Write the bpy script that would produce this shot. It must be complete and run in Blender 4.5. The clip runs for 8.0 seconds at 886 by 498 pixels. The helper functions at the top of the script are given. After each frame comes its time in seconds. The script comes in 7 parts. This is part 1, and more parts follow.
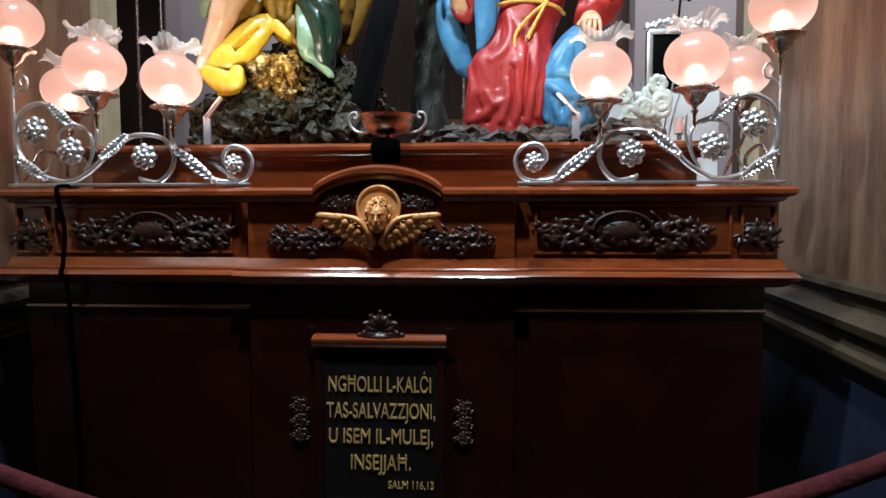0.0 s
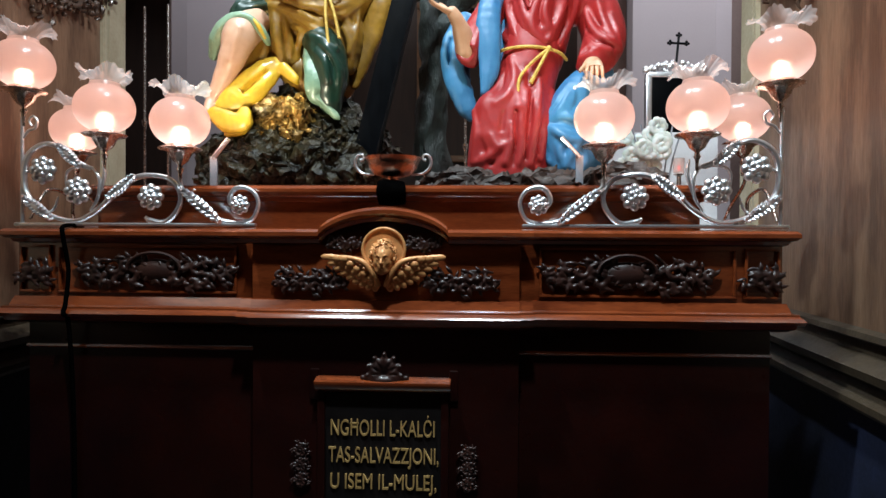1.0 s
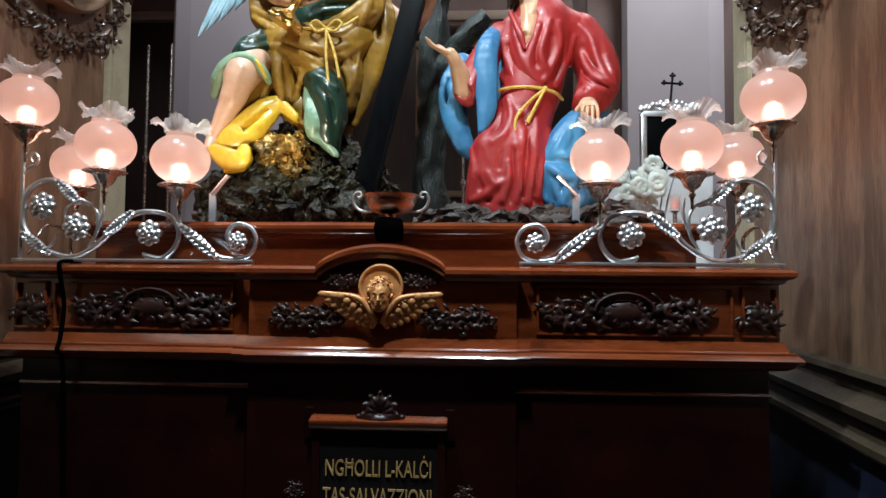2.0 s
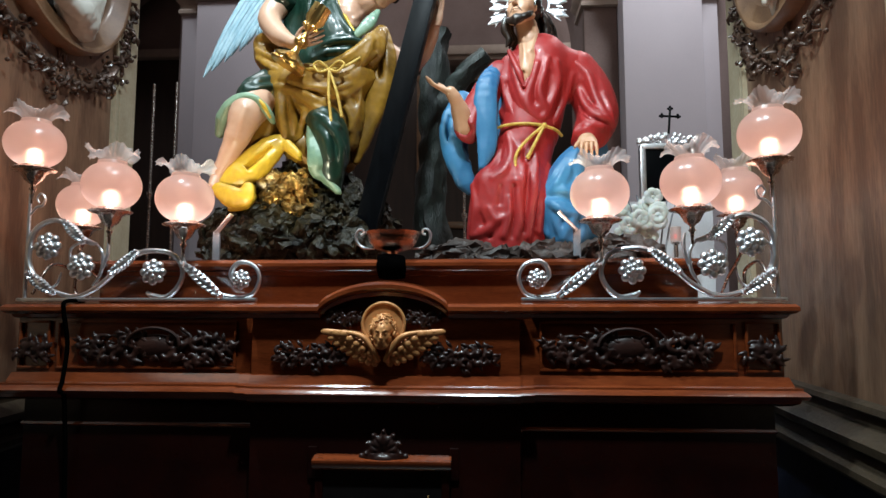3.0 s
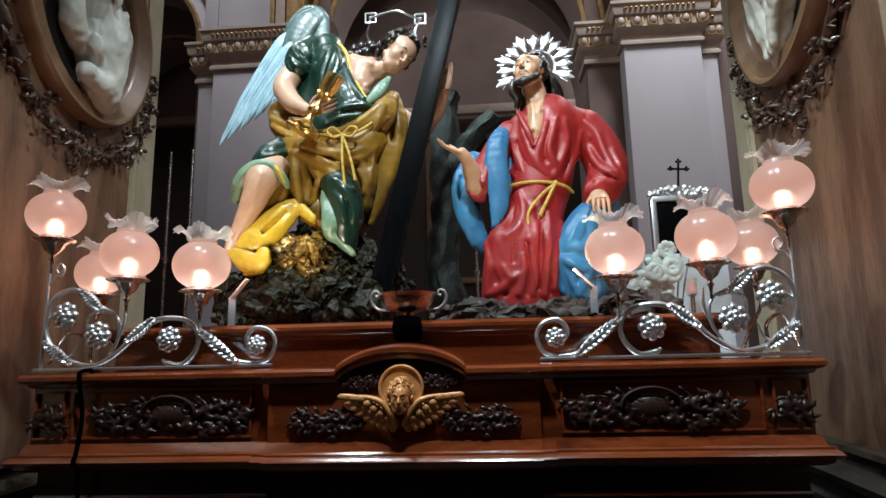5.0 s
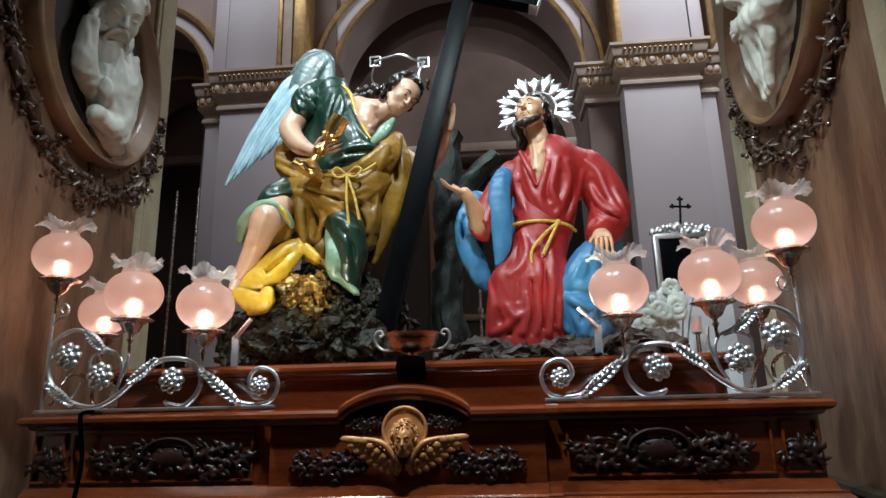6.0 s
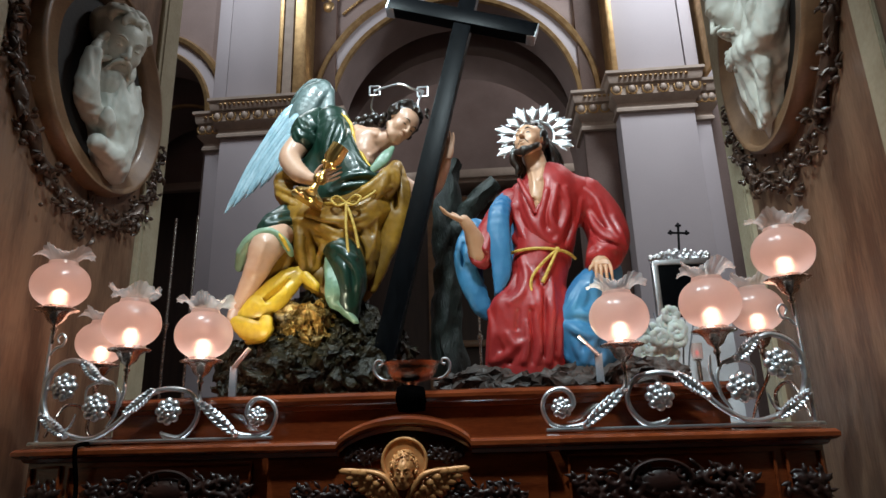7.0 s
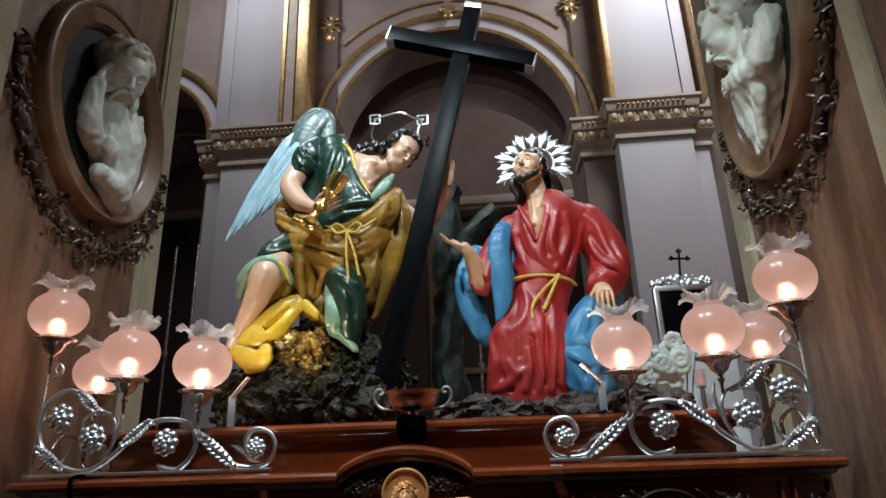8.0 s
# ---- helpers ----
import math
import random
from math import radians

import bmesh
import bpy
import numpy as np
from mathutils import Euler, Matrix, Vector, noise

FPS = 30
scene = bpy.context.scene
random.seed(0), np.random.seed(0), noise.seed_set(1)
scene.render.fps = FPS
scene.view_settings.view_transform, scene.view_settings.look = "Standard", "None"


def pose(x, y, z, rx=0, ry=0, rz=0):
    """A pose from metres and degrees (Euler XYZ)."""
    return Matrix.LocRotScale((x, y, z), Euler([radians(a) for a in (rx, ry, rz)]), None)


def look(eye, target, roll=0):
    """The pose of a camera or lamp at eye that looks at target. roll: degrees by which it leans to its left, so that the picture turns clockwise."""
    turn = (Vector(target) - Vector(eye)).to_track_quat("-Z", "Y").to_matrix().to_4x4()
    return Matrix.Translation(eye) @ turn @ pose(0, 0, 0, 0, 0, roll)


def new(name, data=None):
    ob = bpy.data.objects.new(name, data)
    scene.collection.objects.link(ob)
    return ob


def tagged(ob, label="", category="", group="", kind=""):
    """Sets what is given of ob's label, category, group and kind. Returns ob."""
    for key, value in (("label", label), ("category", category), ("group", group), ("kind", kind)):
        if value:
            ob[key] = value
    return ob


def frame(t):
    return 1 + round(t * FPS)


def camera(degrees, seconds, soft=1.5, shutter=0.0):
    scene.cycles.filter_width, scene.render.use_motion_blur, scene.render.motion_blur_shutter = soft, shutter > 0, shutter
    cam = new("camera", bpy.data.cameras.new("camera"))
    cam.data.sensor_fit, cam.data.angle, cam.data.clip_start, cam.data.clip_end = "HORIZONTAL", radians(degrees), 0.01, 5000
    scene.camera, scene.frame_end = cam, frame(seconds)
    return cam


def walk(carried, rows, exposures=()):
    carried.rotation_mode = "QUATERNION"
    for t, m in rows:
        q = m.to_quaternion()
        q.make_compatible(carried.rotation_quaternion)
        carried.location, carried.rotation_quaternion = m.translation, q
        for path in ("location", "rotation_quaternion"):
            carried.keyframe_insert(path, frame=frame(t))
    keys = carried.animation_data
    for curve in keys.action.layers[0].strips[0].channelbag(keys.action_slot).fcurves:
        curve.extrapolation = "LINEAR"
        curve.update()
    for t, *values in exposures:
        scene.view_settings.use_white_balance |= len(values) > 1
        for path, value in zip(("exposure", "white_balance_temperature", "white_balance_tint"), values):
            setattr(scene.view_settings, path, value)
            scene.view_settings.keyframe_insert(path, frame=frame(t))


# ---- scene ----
cam = camera(71.8, 8.0, soft=1.5)
PATH = [
    (0, (0.306, -1.789, 1.623), (0.177, 0.203, 1.493), -0.1),
    (0.5, (0.294, -1.795, 1.647), (0.159, 0.198, 1.556), -0.1),
    (1, (0.284, -1.791, 1.650), (0.163, 0.206, 1.628), 0.3),
    (2.5, (0.287, -1.800, 1.670), (0.174, 0.192, 1.806), 0.5),
    (3, (0.286, -1.806, 1.682), (0.165, 0.182, 1.866), 0.0),
    (3.5, (0.282, -1.804, 1.688), (0.150, 0.179, 1.910), -0.5),
    (4, (0.279, -1.802, 1.690), (0.136, 0.175, 1.955), -0.9),
    (4.5, (0.275, -1.804, 1.696), (0.127, 0.165, 2.009), -1.2),
    (5, (0.272, -1.806, 1.700), (0.120, 0.155, 2.061), -1.3),
    (6.5, (0.270, -1.816, 1.716), (0.113, 0.108, 2.239), -1.4),
    (7, (0.266, -1.815, 1.721), (0.119, 0.101, 2.276), -1.6),
    (7.5, (0.269, -1.815, 1.724), (0.123, 0.090, 2.317), -1.7),
    (8, (0.266, -1.812, 1.725), (0.122, 0.078, 2.362), -1.9),
]
EXPOSURES = [(0, 0.60, 5900, 4), (1.0, 0.48, 5900, 4), (2.5, 0.19, 5880, 2), (4.5, 0.0, 5880, 1), (6.5, -0.17, 5900, 0), (8, -0.31, 5900, 0)]
walk(cam, [(t, look(eye, target, roll)) for t, eye, target, roll in PATH], EXPOSURES)

# ---- world and lamps ----
world = bpy.data.worlds.new("world")
world.use_nodes = True
world.node_tree.nodes["Background"].inputs[0].default_value = (0.3, 0.28, 0.3, 1)
world.node_tree.nodes["Background"].inputs[1].default_value = 0.015
scene.world = world


def lamp(name, kind, m, power, colour, size=0.1, cone=60):
    d = bpy.data.lights.new(name, kind)
    d.energy, d.color = power, colour
    if kind == "AREA":
        d.shape, d.size = "DISK", size
    else:
        d.shadow_soft_size = size
    if kind == "SPOT":
        d.spot_size, d.spot_blend = radians(cone), 0.6
    ob = new(name, d)
    ob.matrix_world = m
    return ob


SPOT_L = lamp("spotlight", "SPOT", look((-0.9, -0.75, 5.0), (0.1, 0.6, 2.7)), 340, (0.91, 0.99, 1.0), 0.10, 60)
SPOT_F = lamp("spotlight", "SPOT", look((0.27, -1.2, 4.6), (0.1, 0.4, 2.5)), 300, (0.93, 0.99, 1.0), 0.09, 78)
LED_L = lamp("led_light", "SPOT", look((-0.50, -0.02, 1.95), (-0.30, 0.45, 2.55)), 8, (1.0, 0.88, 0.60), 0.03, 110)
LED_R = lamp("led_light", "SPOT", look((0.55, 0.06, 1.95), (0.40, 0.5, 2.6)), 5.0, (1.0, 0.88, 0.60), 0.03, 100)
APSE = [lamp("apse_light", "POINT", Matrix.Translation((x, 6.05, 6.0)), 22, (1.0, 0.92, 0.88), 0.15) for x in (-1.35, 1.3)]
NAVE = [lamp("nave_light", "AREA", look((x, 2.4, 7.7), (x * 0.9, 3.4, 3.0)), p, (1.0, 0.93, 0.92), 1.2) for x, p in ((-2.4, 70), (2.6, 190))]
# unseen fill lamp added behind the camera to lift frieze and reveals
HALL_FILL = lamp("hall_fill_light", "AREA", look((-2.4, -3.2, 4.2), (1.2, 0.5, 3.0)), 5.5, (1.0, 0.88, 0.76), 1.3)
# added fill spot, no known source, brightens the upper reveals
HALL_FILL_SPOT = lamp("hall_fill_light", "SPOT", look((-0.6, -2.6, 4.4), (0.45, 0.5, 4.3)), 85, (1.0, 0.88, 0.76), 0.3, 70)


# ---- materials ----
def material(name, base, base2=None, rough=0.5, metal=0.0, scale=8.0, bump=0.1, stretch=(1, 1, 1), coat=0.0, fine=60.0,
             sub=0.0, spec=0.5, patch=0.5):
    m = bpy.data.materials.new(name)
    m.use_nodes = True
    nt = m.node_tree
    n, l = nt.nodes, nt.links
    b = n["Principled BSDF"]
    tc = n.new("ShaderNodeTexCoord")
    mp = n.new("ShaderNodeMapping")
    mp.inputs["Scale"].default_value = stretch
    l.new(tc.outputs["Object"], mp.inputs["Vector"])
    big = n.new("ShaderNodeTexNoise")
    big.inputs["Scale"].default_value, big.inputs["Detail"].default_value = scale, 6
    small = n.new("ShaderNodeTexNoise")
    small.inputs["Scale"].default_value, small.inputs["Detail"].default_value = fine, 4
    for t in (big, small):
        l.new(mp.outputs[0], t.inputs["Vector"])
    mix = n.new("ShaderNodeMix")
    mix.data_type = "RGBA"
    base2 = base2 or tuple(c * 0.6 for c in base)
    mix.inputs["A"].default_value, mix.inputs["B"].default_value = (*base, 1), (*base2, 1)
    add = n.new("ShaderNodeMath")
    add.operation = "MULTIPLY_ADD"
    l.new(small.outputs[0], add.inputs[0])
    add.inputs[1].default_value = 0.35
    l.new(big.outputs[0], add.inputs[2])
    ramp = n.new("ShaderNodeMapRange")
    ramp.inputs["From Min"].default_value, ramp.inputs["From Max"].default_value = 0.68 - patch * 0.4, 0.68 + patch * 0.4
    l.new(add.outputs[0], ramp.inputs["Value"])
    l.new(ramp.outputs[0], mix.inputs["Factor"])
    l.new(mix.outputs["Result"], b.inputs["Base Color"])
    rr = n.new("ShaderNodeMapRange")
    rr.inputs["To Min"].default_value, rr.inputs["To Max"].default_value = max(0.02, rough - 0.08), min(1, rough + 0.1)
    l.new(small.outputs[0], rr.inputs["Value"])
    l.new(rr.outputs[0], b.inputs["Roughness"])
    b.inputs["Metallic"].default_value = metal
    b.inputs["Coat Weight"].default_value = coat
    b.inputs["Coat Roughness"].default_value = 0.12
    b.inputs["Specular IOR Level"].default_value = spec
    if sub:
        b.inputs["Subsurface Weight"].default_value = sub
        b.inputs["Subsurface Radius"].default_value = (0.01, 0.005, 0.003)
    if bump:
        bp = n.new("ShaderNodeBump")
        bp.inputs["Strength"].default_value, bp.inputs["Distance"].default_value = bump, 0.01
        l.new(small.outputs[0], bp.inputs["Height"])
        l.new(bp.outputs[0], b.inputs["Normal"])
    return m


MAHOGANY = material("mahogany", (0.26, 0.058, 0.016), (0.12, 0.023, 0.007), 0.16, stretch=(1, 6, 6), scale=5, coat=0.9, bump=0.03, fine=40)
# same wood as above; the shade below the cornice is in its base colour
MAHOGANY_SHADED = material("mahogany_shaded", (0.016, 0.0022, 0.0012), (0.008, 0.0011, 0.0008), 0.3, scale=6, coat=0.25, bump=0.08)
CARVED = material("carved_wood", (0.035, 0.011, 0.007), (0.014, 0.005, 0.004), 0.42, scale=14, coat=0.2, bump=0.15)
GILT_WOOD = material("gilt_wood", (0.74, 0.36, 0.13), (0.50, 0.21, 0.07), 0.40, metal=0.2, scale=20, bump=0.1)
SILVER = material("silver", (0.93, 0.94, 0.97), (0.80, 0.81, 0.84), 0.36, metal=1.0, scale=30, bump=0.05)
SILVER_OLD = material("old_silver", (0.62, 0.56, 0.52), (0.4, 0.33, 0.28), 0.25, metal=1.0, scale=30, bump=0.05)
GOLD = material("gold", (0.95, 0.66, 0.25), (0.8, 0.48, 0.14), 0.3, metal=1.0, scale=20, bump=0.15)
BLACK = material("black_paint", (0.0012, 0.0013, 0.0018), (0.0025, 0.003, 0.004), 0.34, spec=0.05, scale=10, bump=0.05, stretch=(4, 4, 1))
BLACK_CLOTH = material("black_cloth", (0.0012, 0.001, 0.001), (0.002, 0.0018, 0.0018), 0.95, scale=20, spec=0.0)
PLAQUE = material("plaque_black", (0.006, 0.005, 0.005), (0.01, 0.008, 0.008), 0.3, scale=10, bump=0.02)
LETTER = material("letter_gilt", (0.62, 0.40, 0.15), (0.42, 0.26, 0.09), 0.4, metal=0.3, scale=40)
SKIN = material("painted_skin", (0.60, 0.36, 0.22), (0.50, 0.26, 0.15), 0.42, scale=7, coat=0.12, bump=0.03, patch=0.8)
SKIN_PALE = material("painted_skin_pale", (0.60, 0.38, 0.26), (0.48, 0.26, 0.17), 0.4, scale=7, coat=0.12, bump=0.03, patch=0.8)
RED = material("painted_red", (0.36, 0.018, 0.016), (0.20, 0.007, 0.009), 0.48, scale=5, coat=0.06, bump=0.04, patch=0.8)
BLUE = material("painted_blue", (0.026, 0.115, 0.27), (0.055, 0.205, 0.37), 0.5, scale=4, coat=0.06, bump=0.04, patch=0.7)
GREEN = material("painted_green", (0.006, 0.024, 0.014), (0.013, 0.038, 0.026), 0.33, scale=5, coat=0.25, bump=0.04)
GREEN_PALE = material("painted_pale_green", (0.27, 0.38, 0.25), (0.13, 0.22, 0.15), 0.4, scale=6, coat=0.2, bump=0.04)
# yellow highlights and brown fold shadows are mottled into the two base colours
OCHRE_SHADED = material("painted_ochre_shaded", (0.42, 0.225, 0.018), (0.085, 0.034, 0.005), 0.45, scale=6, coat=0.1, bump=0.04, patch=0.8)
YELLOW = material("painted_yellow", (0.72, 0.47, 0.03), (0.44, 0.25, 0.015), 0.4, scale=6, coat=0.2, bump=0.04)
WING = material("painted_wing", (0.38, 0.51, 0.58), (0.22, 0.35, 0.42), 0.4, scale=12, coat=0.2, bump=0.1, stretch=(2, 2, 1))
WING_DARK = material("wing_coverts", (0.035, 0.055, 0.048), (0.13, 0.18, 0.18), 0.35, scale=14, coat=0.2, bump=0.15)
HAIR = material("painted_hair", (0.008, 0.005, 0.004), (0.03, 0.018, 0.012), 0.3, scale=20, coat=0.3, bump=0.3)
CORD = material("yellow_cord", (0.62, 0.42, 0.08), (0.42, 0.26, 0.04), 0.6, scale=60, bump=0.4)
ROCK = material("painted_rock", (0.002, 0.0018, 0.0012), (0.030, 0.023, 0.010), 0.34, spec=0.22, scale=24, bump=1.0, fine=70)
ROCK_GILT = material("gilded_rock", (0.45, 0.26, 0.06), (0.05, 0.035, 0.02), 0.22, metal=0.6, scale=14, bump=0.7)
ROCK_BROWN = material("brown_rock", (0.055, 0.038, 0.03), (0.02, 0.014, 0.012), 0.55, scale=10, bump=0.9, fine=40)
BARK = material("dark_bark", (0.003, 0.005, 0.004), (0.014, 0.022, 0.017), 0.5, scale=10, stretch=(3, 3, 0.6), bump=0.6)
JAMB = material("brown_marbled_wall", (0.20, 0.115, 0.068), (0.09, 0.046, 0.027), 0.42, scale=2.6, patch=0.35, stretch=(1, 3.5, 0.6), bump=0.1, fine=26, coat=0.1)
DADO_STONE = material("dado_stone", (0.055, 0.037, 0.020), (0.022, 0.014, 0.009), 0.5, scale=5, bump=0.15)
JAMB_TRIM = material("pale_stone_trim", (0.42, 0.37, 0.26), (0.30, 0.25, 0.16), 0.5, scale=5, bump=0.1)
OVAL_WOOD = material("oval_wood", (0.22, 0.125, 0.062), (0.135, 0.072, 0.035), 0.4, scale=4, stretch=(1, 1, 3), bump=0.08, coat=0.2)
BRONZE = material("dark_bronze", (0.04, 0.022, 0.014), (0.09, 0.052, 0.034), 0.36, metal=0.2, scale=18, coat=0.2, bump=0.2)
MARBLE = material("white_marble", (0.66, 0.66, 0.60), (0.50, 0.50, 0.44), 0.45, scale=7, bump=0.06, patch=0.8)
# near-black colour stands in for the shadow of a deep recess
NICHE_SHADE = material("niche_shade", (0.014, 0.009, 0.007), (0.007, 0.005, 0.004), 0.7, scale=5)
LILAC = material("lilac_plaster", (0.52, 0.49, 0.53), (0.45, 0.42, 0.46), 0.7, scale=1.6, bump=0.04, patch=0.9)
MAUVE = material("mauve_plaster", (0.32, 0.25, 0.235), (0.25, 0.19, 0.18), 0.7, scale=2.5, bump=0.05)
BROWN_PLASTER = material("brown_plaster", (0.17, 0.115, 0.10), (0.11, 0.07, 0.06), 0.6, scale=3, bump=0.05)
STUCCO = material("cream_stucco", (0.50, 0.42, 0.36), (0.38, 0.31, 0.26), 0.55, scale=6, bump=0.08)
GILDING = material("gilding", (0.62, 0.44, 0.22), (0.40, 0.26, 0.12), 0.36, metal=0.75, scale=12, bump=0.15)
DARK_WOOD = material("dark_door", (0.022, 0.013, 0.010), (0.04, 0.022, 0.016), 0.5, scale=4, stretch=(4, 4, 0.5))
FLOOR = material("stone_floor", (0.16, 0.14, 0.13), (0.10, 0.088, 0.08), 0.35, scale=3, bump=0.05)
NAVY = material("navy_dado", (0.012, 0.016, 0.045), (0.006, 0.008, 0.02), 0.6, scale=6)
VELVET = material("red_velvet", (0.10, 0.008, 0.014), (0.05, 0.004, 0.008), 0.9, scale=30, bump=0.5)
WHITE_CLOTH = material("white_cloth", (0.72, 0.72, 0.74), (0.62, 0.62, 0.65), 0.8, scale=6)
PETAL = material("white_petal", (0.74, 0.78, 0.74), (0.6, 0.66, 0.6), 0.6, scale=20, sub=0.2)
ACRYLIC = material("pale_plastic", (0.32, 0.34, 0.38), (0.25, 0.27, 0.30), 0.25, scale=10, bump=0.02)
COPPER = material("coppered_silver", (0.55, 0.33, 0.22), (0.75, 0.6, 0.52), 0.22, metal=1.0, scale=12, bump=0.3, fine=90)


def frosted(name, tint, clear, blur):
    m = bpy.data.materials.new(name)
    m.use_nodes = True
    n, l = m.node_tree.nodes, m.node_tree.links
    n.remove(n["Principled BSDF"])
    out = n["Material Output"]
    tc, no = n.new("ShaderNodeTexCoord"), n.new("ShaderNodeTexNoise")
    no.inputs["Scale"].default_value = 35
    l.new(tc.outputs["Object"], no.inputs["Vector"])
    bp = n.new("ShaderNodeBump")
    bp.inputs["Strength"].default_value, bp.inputs["Distance"].default_value = 0.4, 0.004
    l.new(no.outputs[0], bp.inputs["Height"])
    tl, df, gl, tr = (n.new("ShaderNodeBsdf" + k) for k in ("Translucent", "Diffuse", "Glossy", "Transparent"))
    for s in (tl, df):
        s.inputs["Color"].default_value = (*tint, 1)
    gl.inputs["Roughness"].default_value = 0.25
    tr.inputs["Color"].default_value = (1, 0.9, 0.84, 1)
    for s in (tl, df, gl):
        l.new(bp.outputs[0], s.inputs["Normal"])

    def mix(a, b, f):
        x = n.new("ShaderNodeMixShader")
        x.inputs[0].default_value = f
        l.new(a.outputs[0], x.inputs[1])
        l.new(b.outputs[0], x.inputs[2])
        return x
    body = mix(mix(tl, df, 0.3), gl, 0.06)
    rf = n.new("ShaderNodeBsdfRefraction")
    rf.inputs["Color"].default_value = (1.0, 0.88, 0.83, 1)
    rf.inputs["Roughness"].default_value, rf.inputs["IOR"].default_value = 0.72, 1.2
    fr = mix(mix(body, rf, blur), tr, clear)
    l.new(fr.outputs[0], out.inputs["Surface"])
    return m


GLOBE_GLASS = frosted("pink_frosted_glass", (0.55, 0.465, 0.455), 0.015, 0.42)
FRILL_GLASS = frosted("clear_frilled_glass", (0.80, 0.78, 0.78), 0.62, 0.0)


def glow(name, colour, strength):
    m = bpy.data.materials.new(name)
    m.use_nodes = True
    n, l = m.node_tree.nodes, m.node_tree.links
    e = n.new("ShaderNodeEmission")
    e.inputs[0].default_value, e.inputs[1].default_value = (*colour, 1), strength
    l.new(e.outputs[0], n["Material Output"].inputs["Surface"])
    return m


BULB = glow("lit_bulb", (1.0, 0.40, 0.24), 10.0)
RED_GLOW = glow("red_votive", (1.0, 0.05, 0.03), 1.6)


# ---- mesh helpers ----
def part(name, bm, mats, parent=None, label="", smooth=True, angle=40):
    me = bpy.data.meshes.new(name)
    bm.normal_update()
    for f in bm.faces:
        f.smooth = smooth
    if smooth:
        for e in bm.edges:
            if len(e.link_faces) == 2 and e.calc_face_angle(0) > radians(angle):
                e.smooth = False
    bm.to_mesh(me)
    bm.free()
    for m in (mats if isinstance(mats, (list, tuple)) else [mats]):
        me.materials.append(m)
    ob = new(name, me)
    if parent:
        ob.parent = parent
        ob.matrix_parent_inverse = parent.matrix_world.inverted()
    return tagged(ob, label)


def thing(name, base, label, category, group="", kind=""):
    ob = new(name)
    ob.location = base
    bpy.context.view_layer.update()
    return tagged(ob, label, category, group, kind)


def set_mat(faces, i):
    for f in faces:
        f.material_index = i


def box(bm, lo, hi, bevel=0.0, mat=0):
    lo, hi = Vector(lo), Vector(hi)
    r = bmesh.ops.create_cube(bm, size=1, matrix=Matrix.Translation((lo + hi) / 2) @ Matrix.Diagonal((*(hi - lo), 1)))
    faces = {f for v in r["verts"] for f in v.link_faces}
    set_mat(faces, mat)
    if bevel:
        edges = {e for v in r["verts"] for e in v.link_edges}
        b = bmesh.ops.bevel(bm, geom=list(edges), offset=bevel, segments=2, affect="EDGES", profile=0.6)
        set_mat(b["faces"], mat)
    return r["verts"]


def curve_points(pts, n=None):
    """Catmull-Rom through the points."""
    p = [Vector(q) for q in pts]
    n = n or 6
    out = []
    for i in range(len(p) - 1):
        a, b, c, d = p[max(i - 1, 0)], p[i], p[i + 1], p[min(i + 2, len(p) - 1)]
        for k in range(n):
            t = k / n
            out.append(0.5 * ((2 * b) + (c - a) * t + (2 * a - 5 * b + 4 * c - d) * t * t + (3 * b - a - 3 * c + d) * t ** 3))
    out.append(p[-1])
    return out


def spread(vals, n):
    """Values along the same smooth steps as curve_points."""
    out = []
    for i in range(len(vals) - 1):
        out += [vals[i] + (vals[i + 1] - vals[i]) * (3 * (k / n) ** 2 - 2 * (k / n) ** 3) for k in range(n)]
    return out + [vals[-1]]


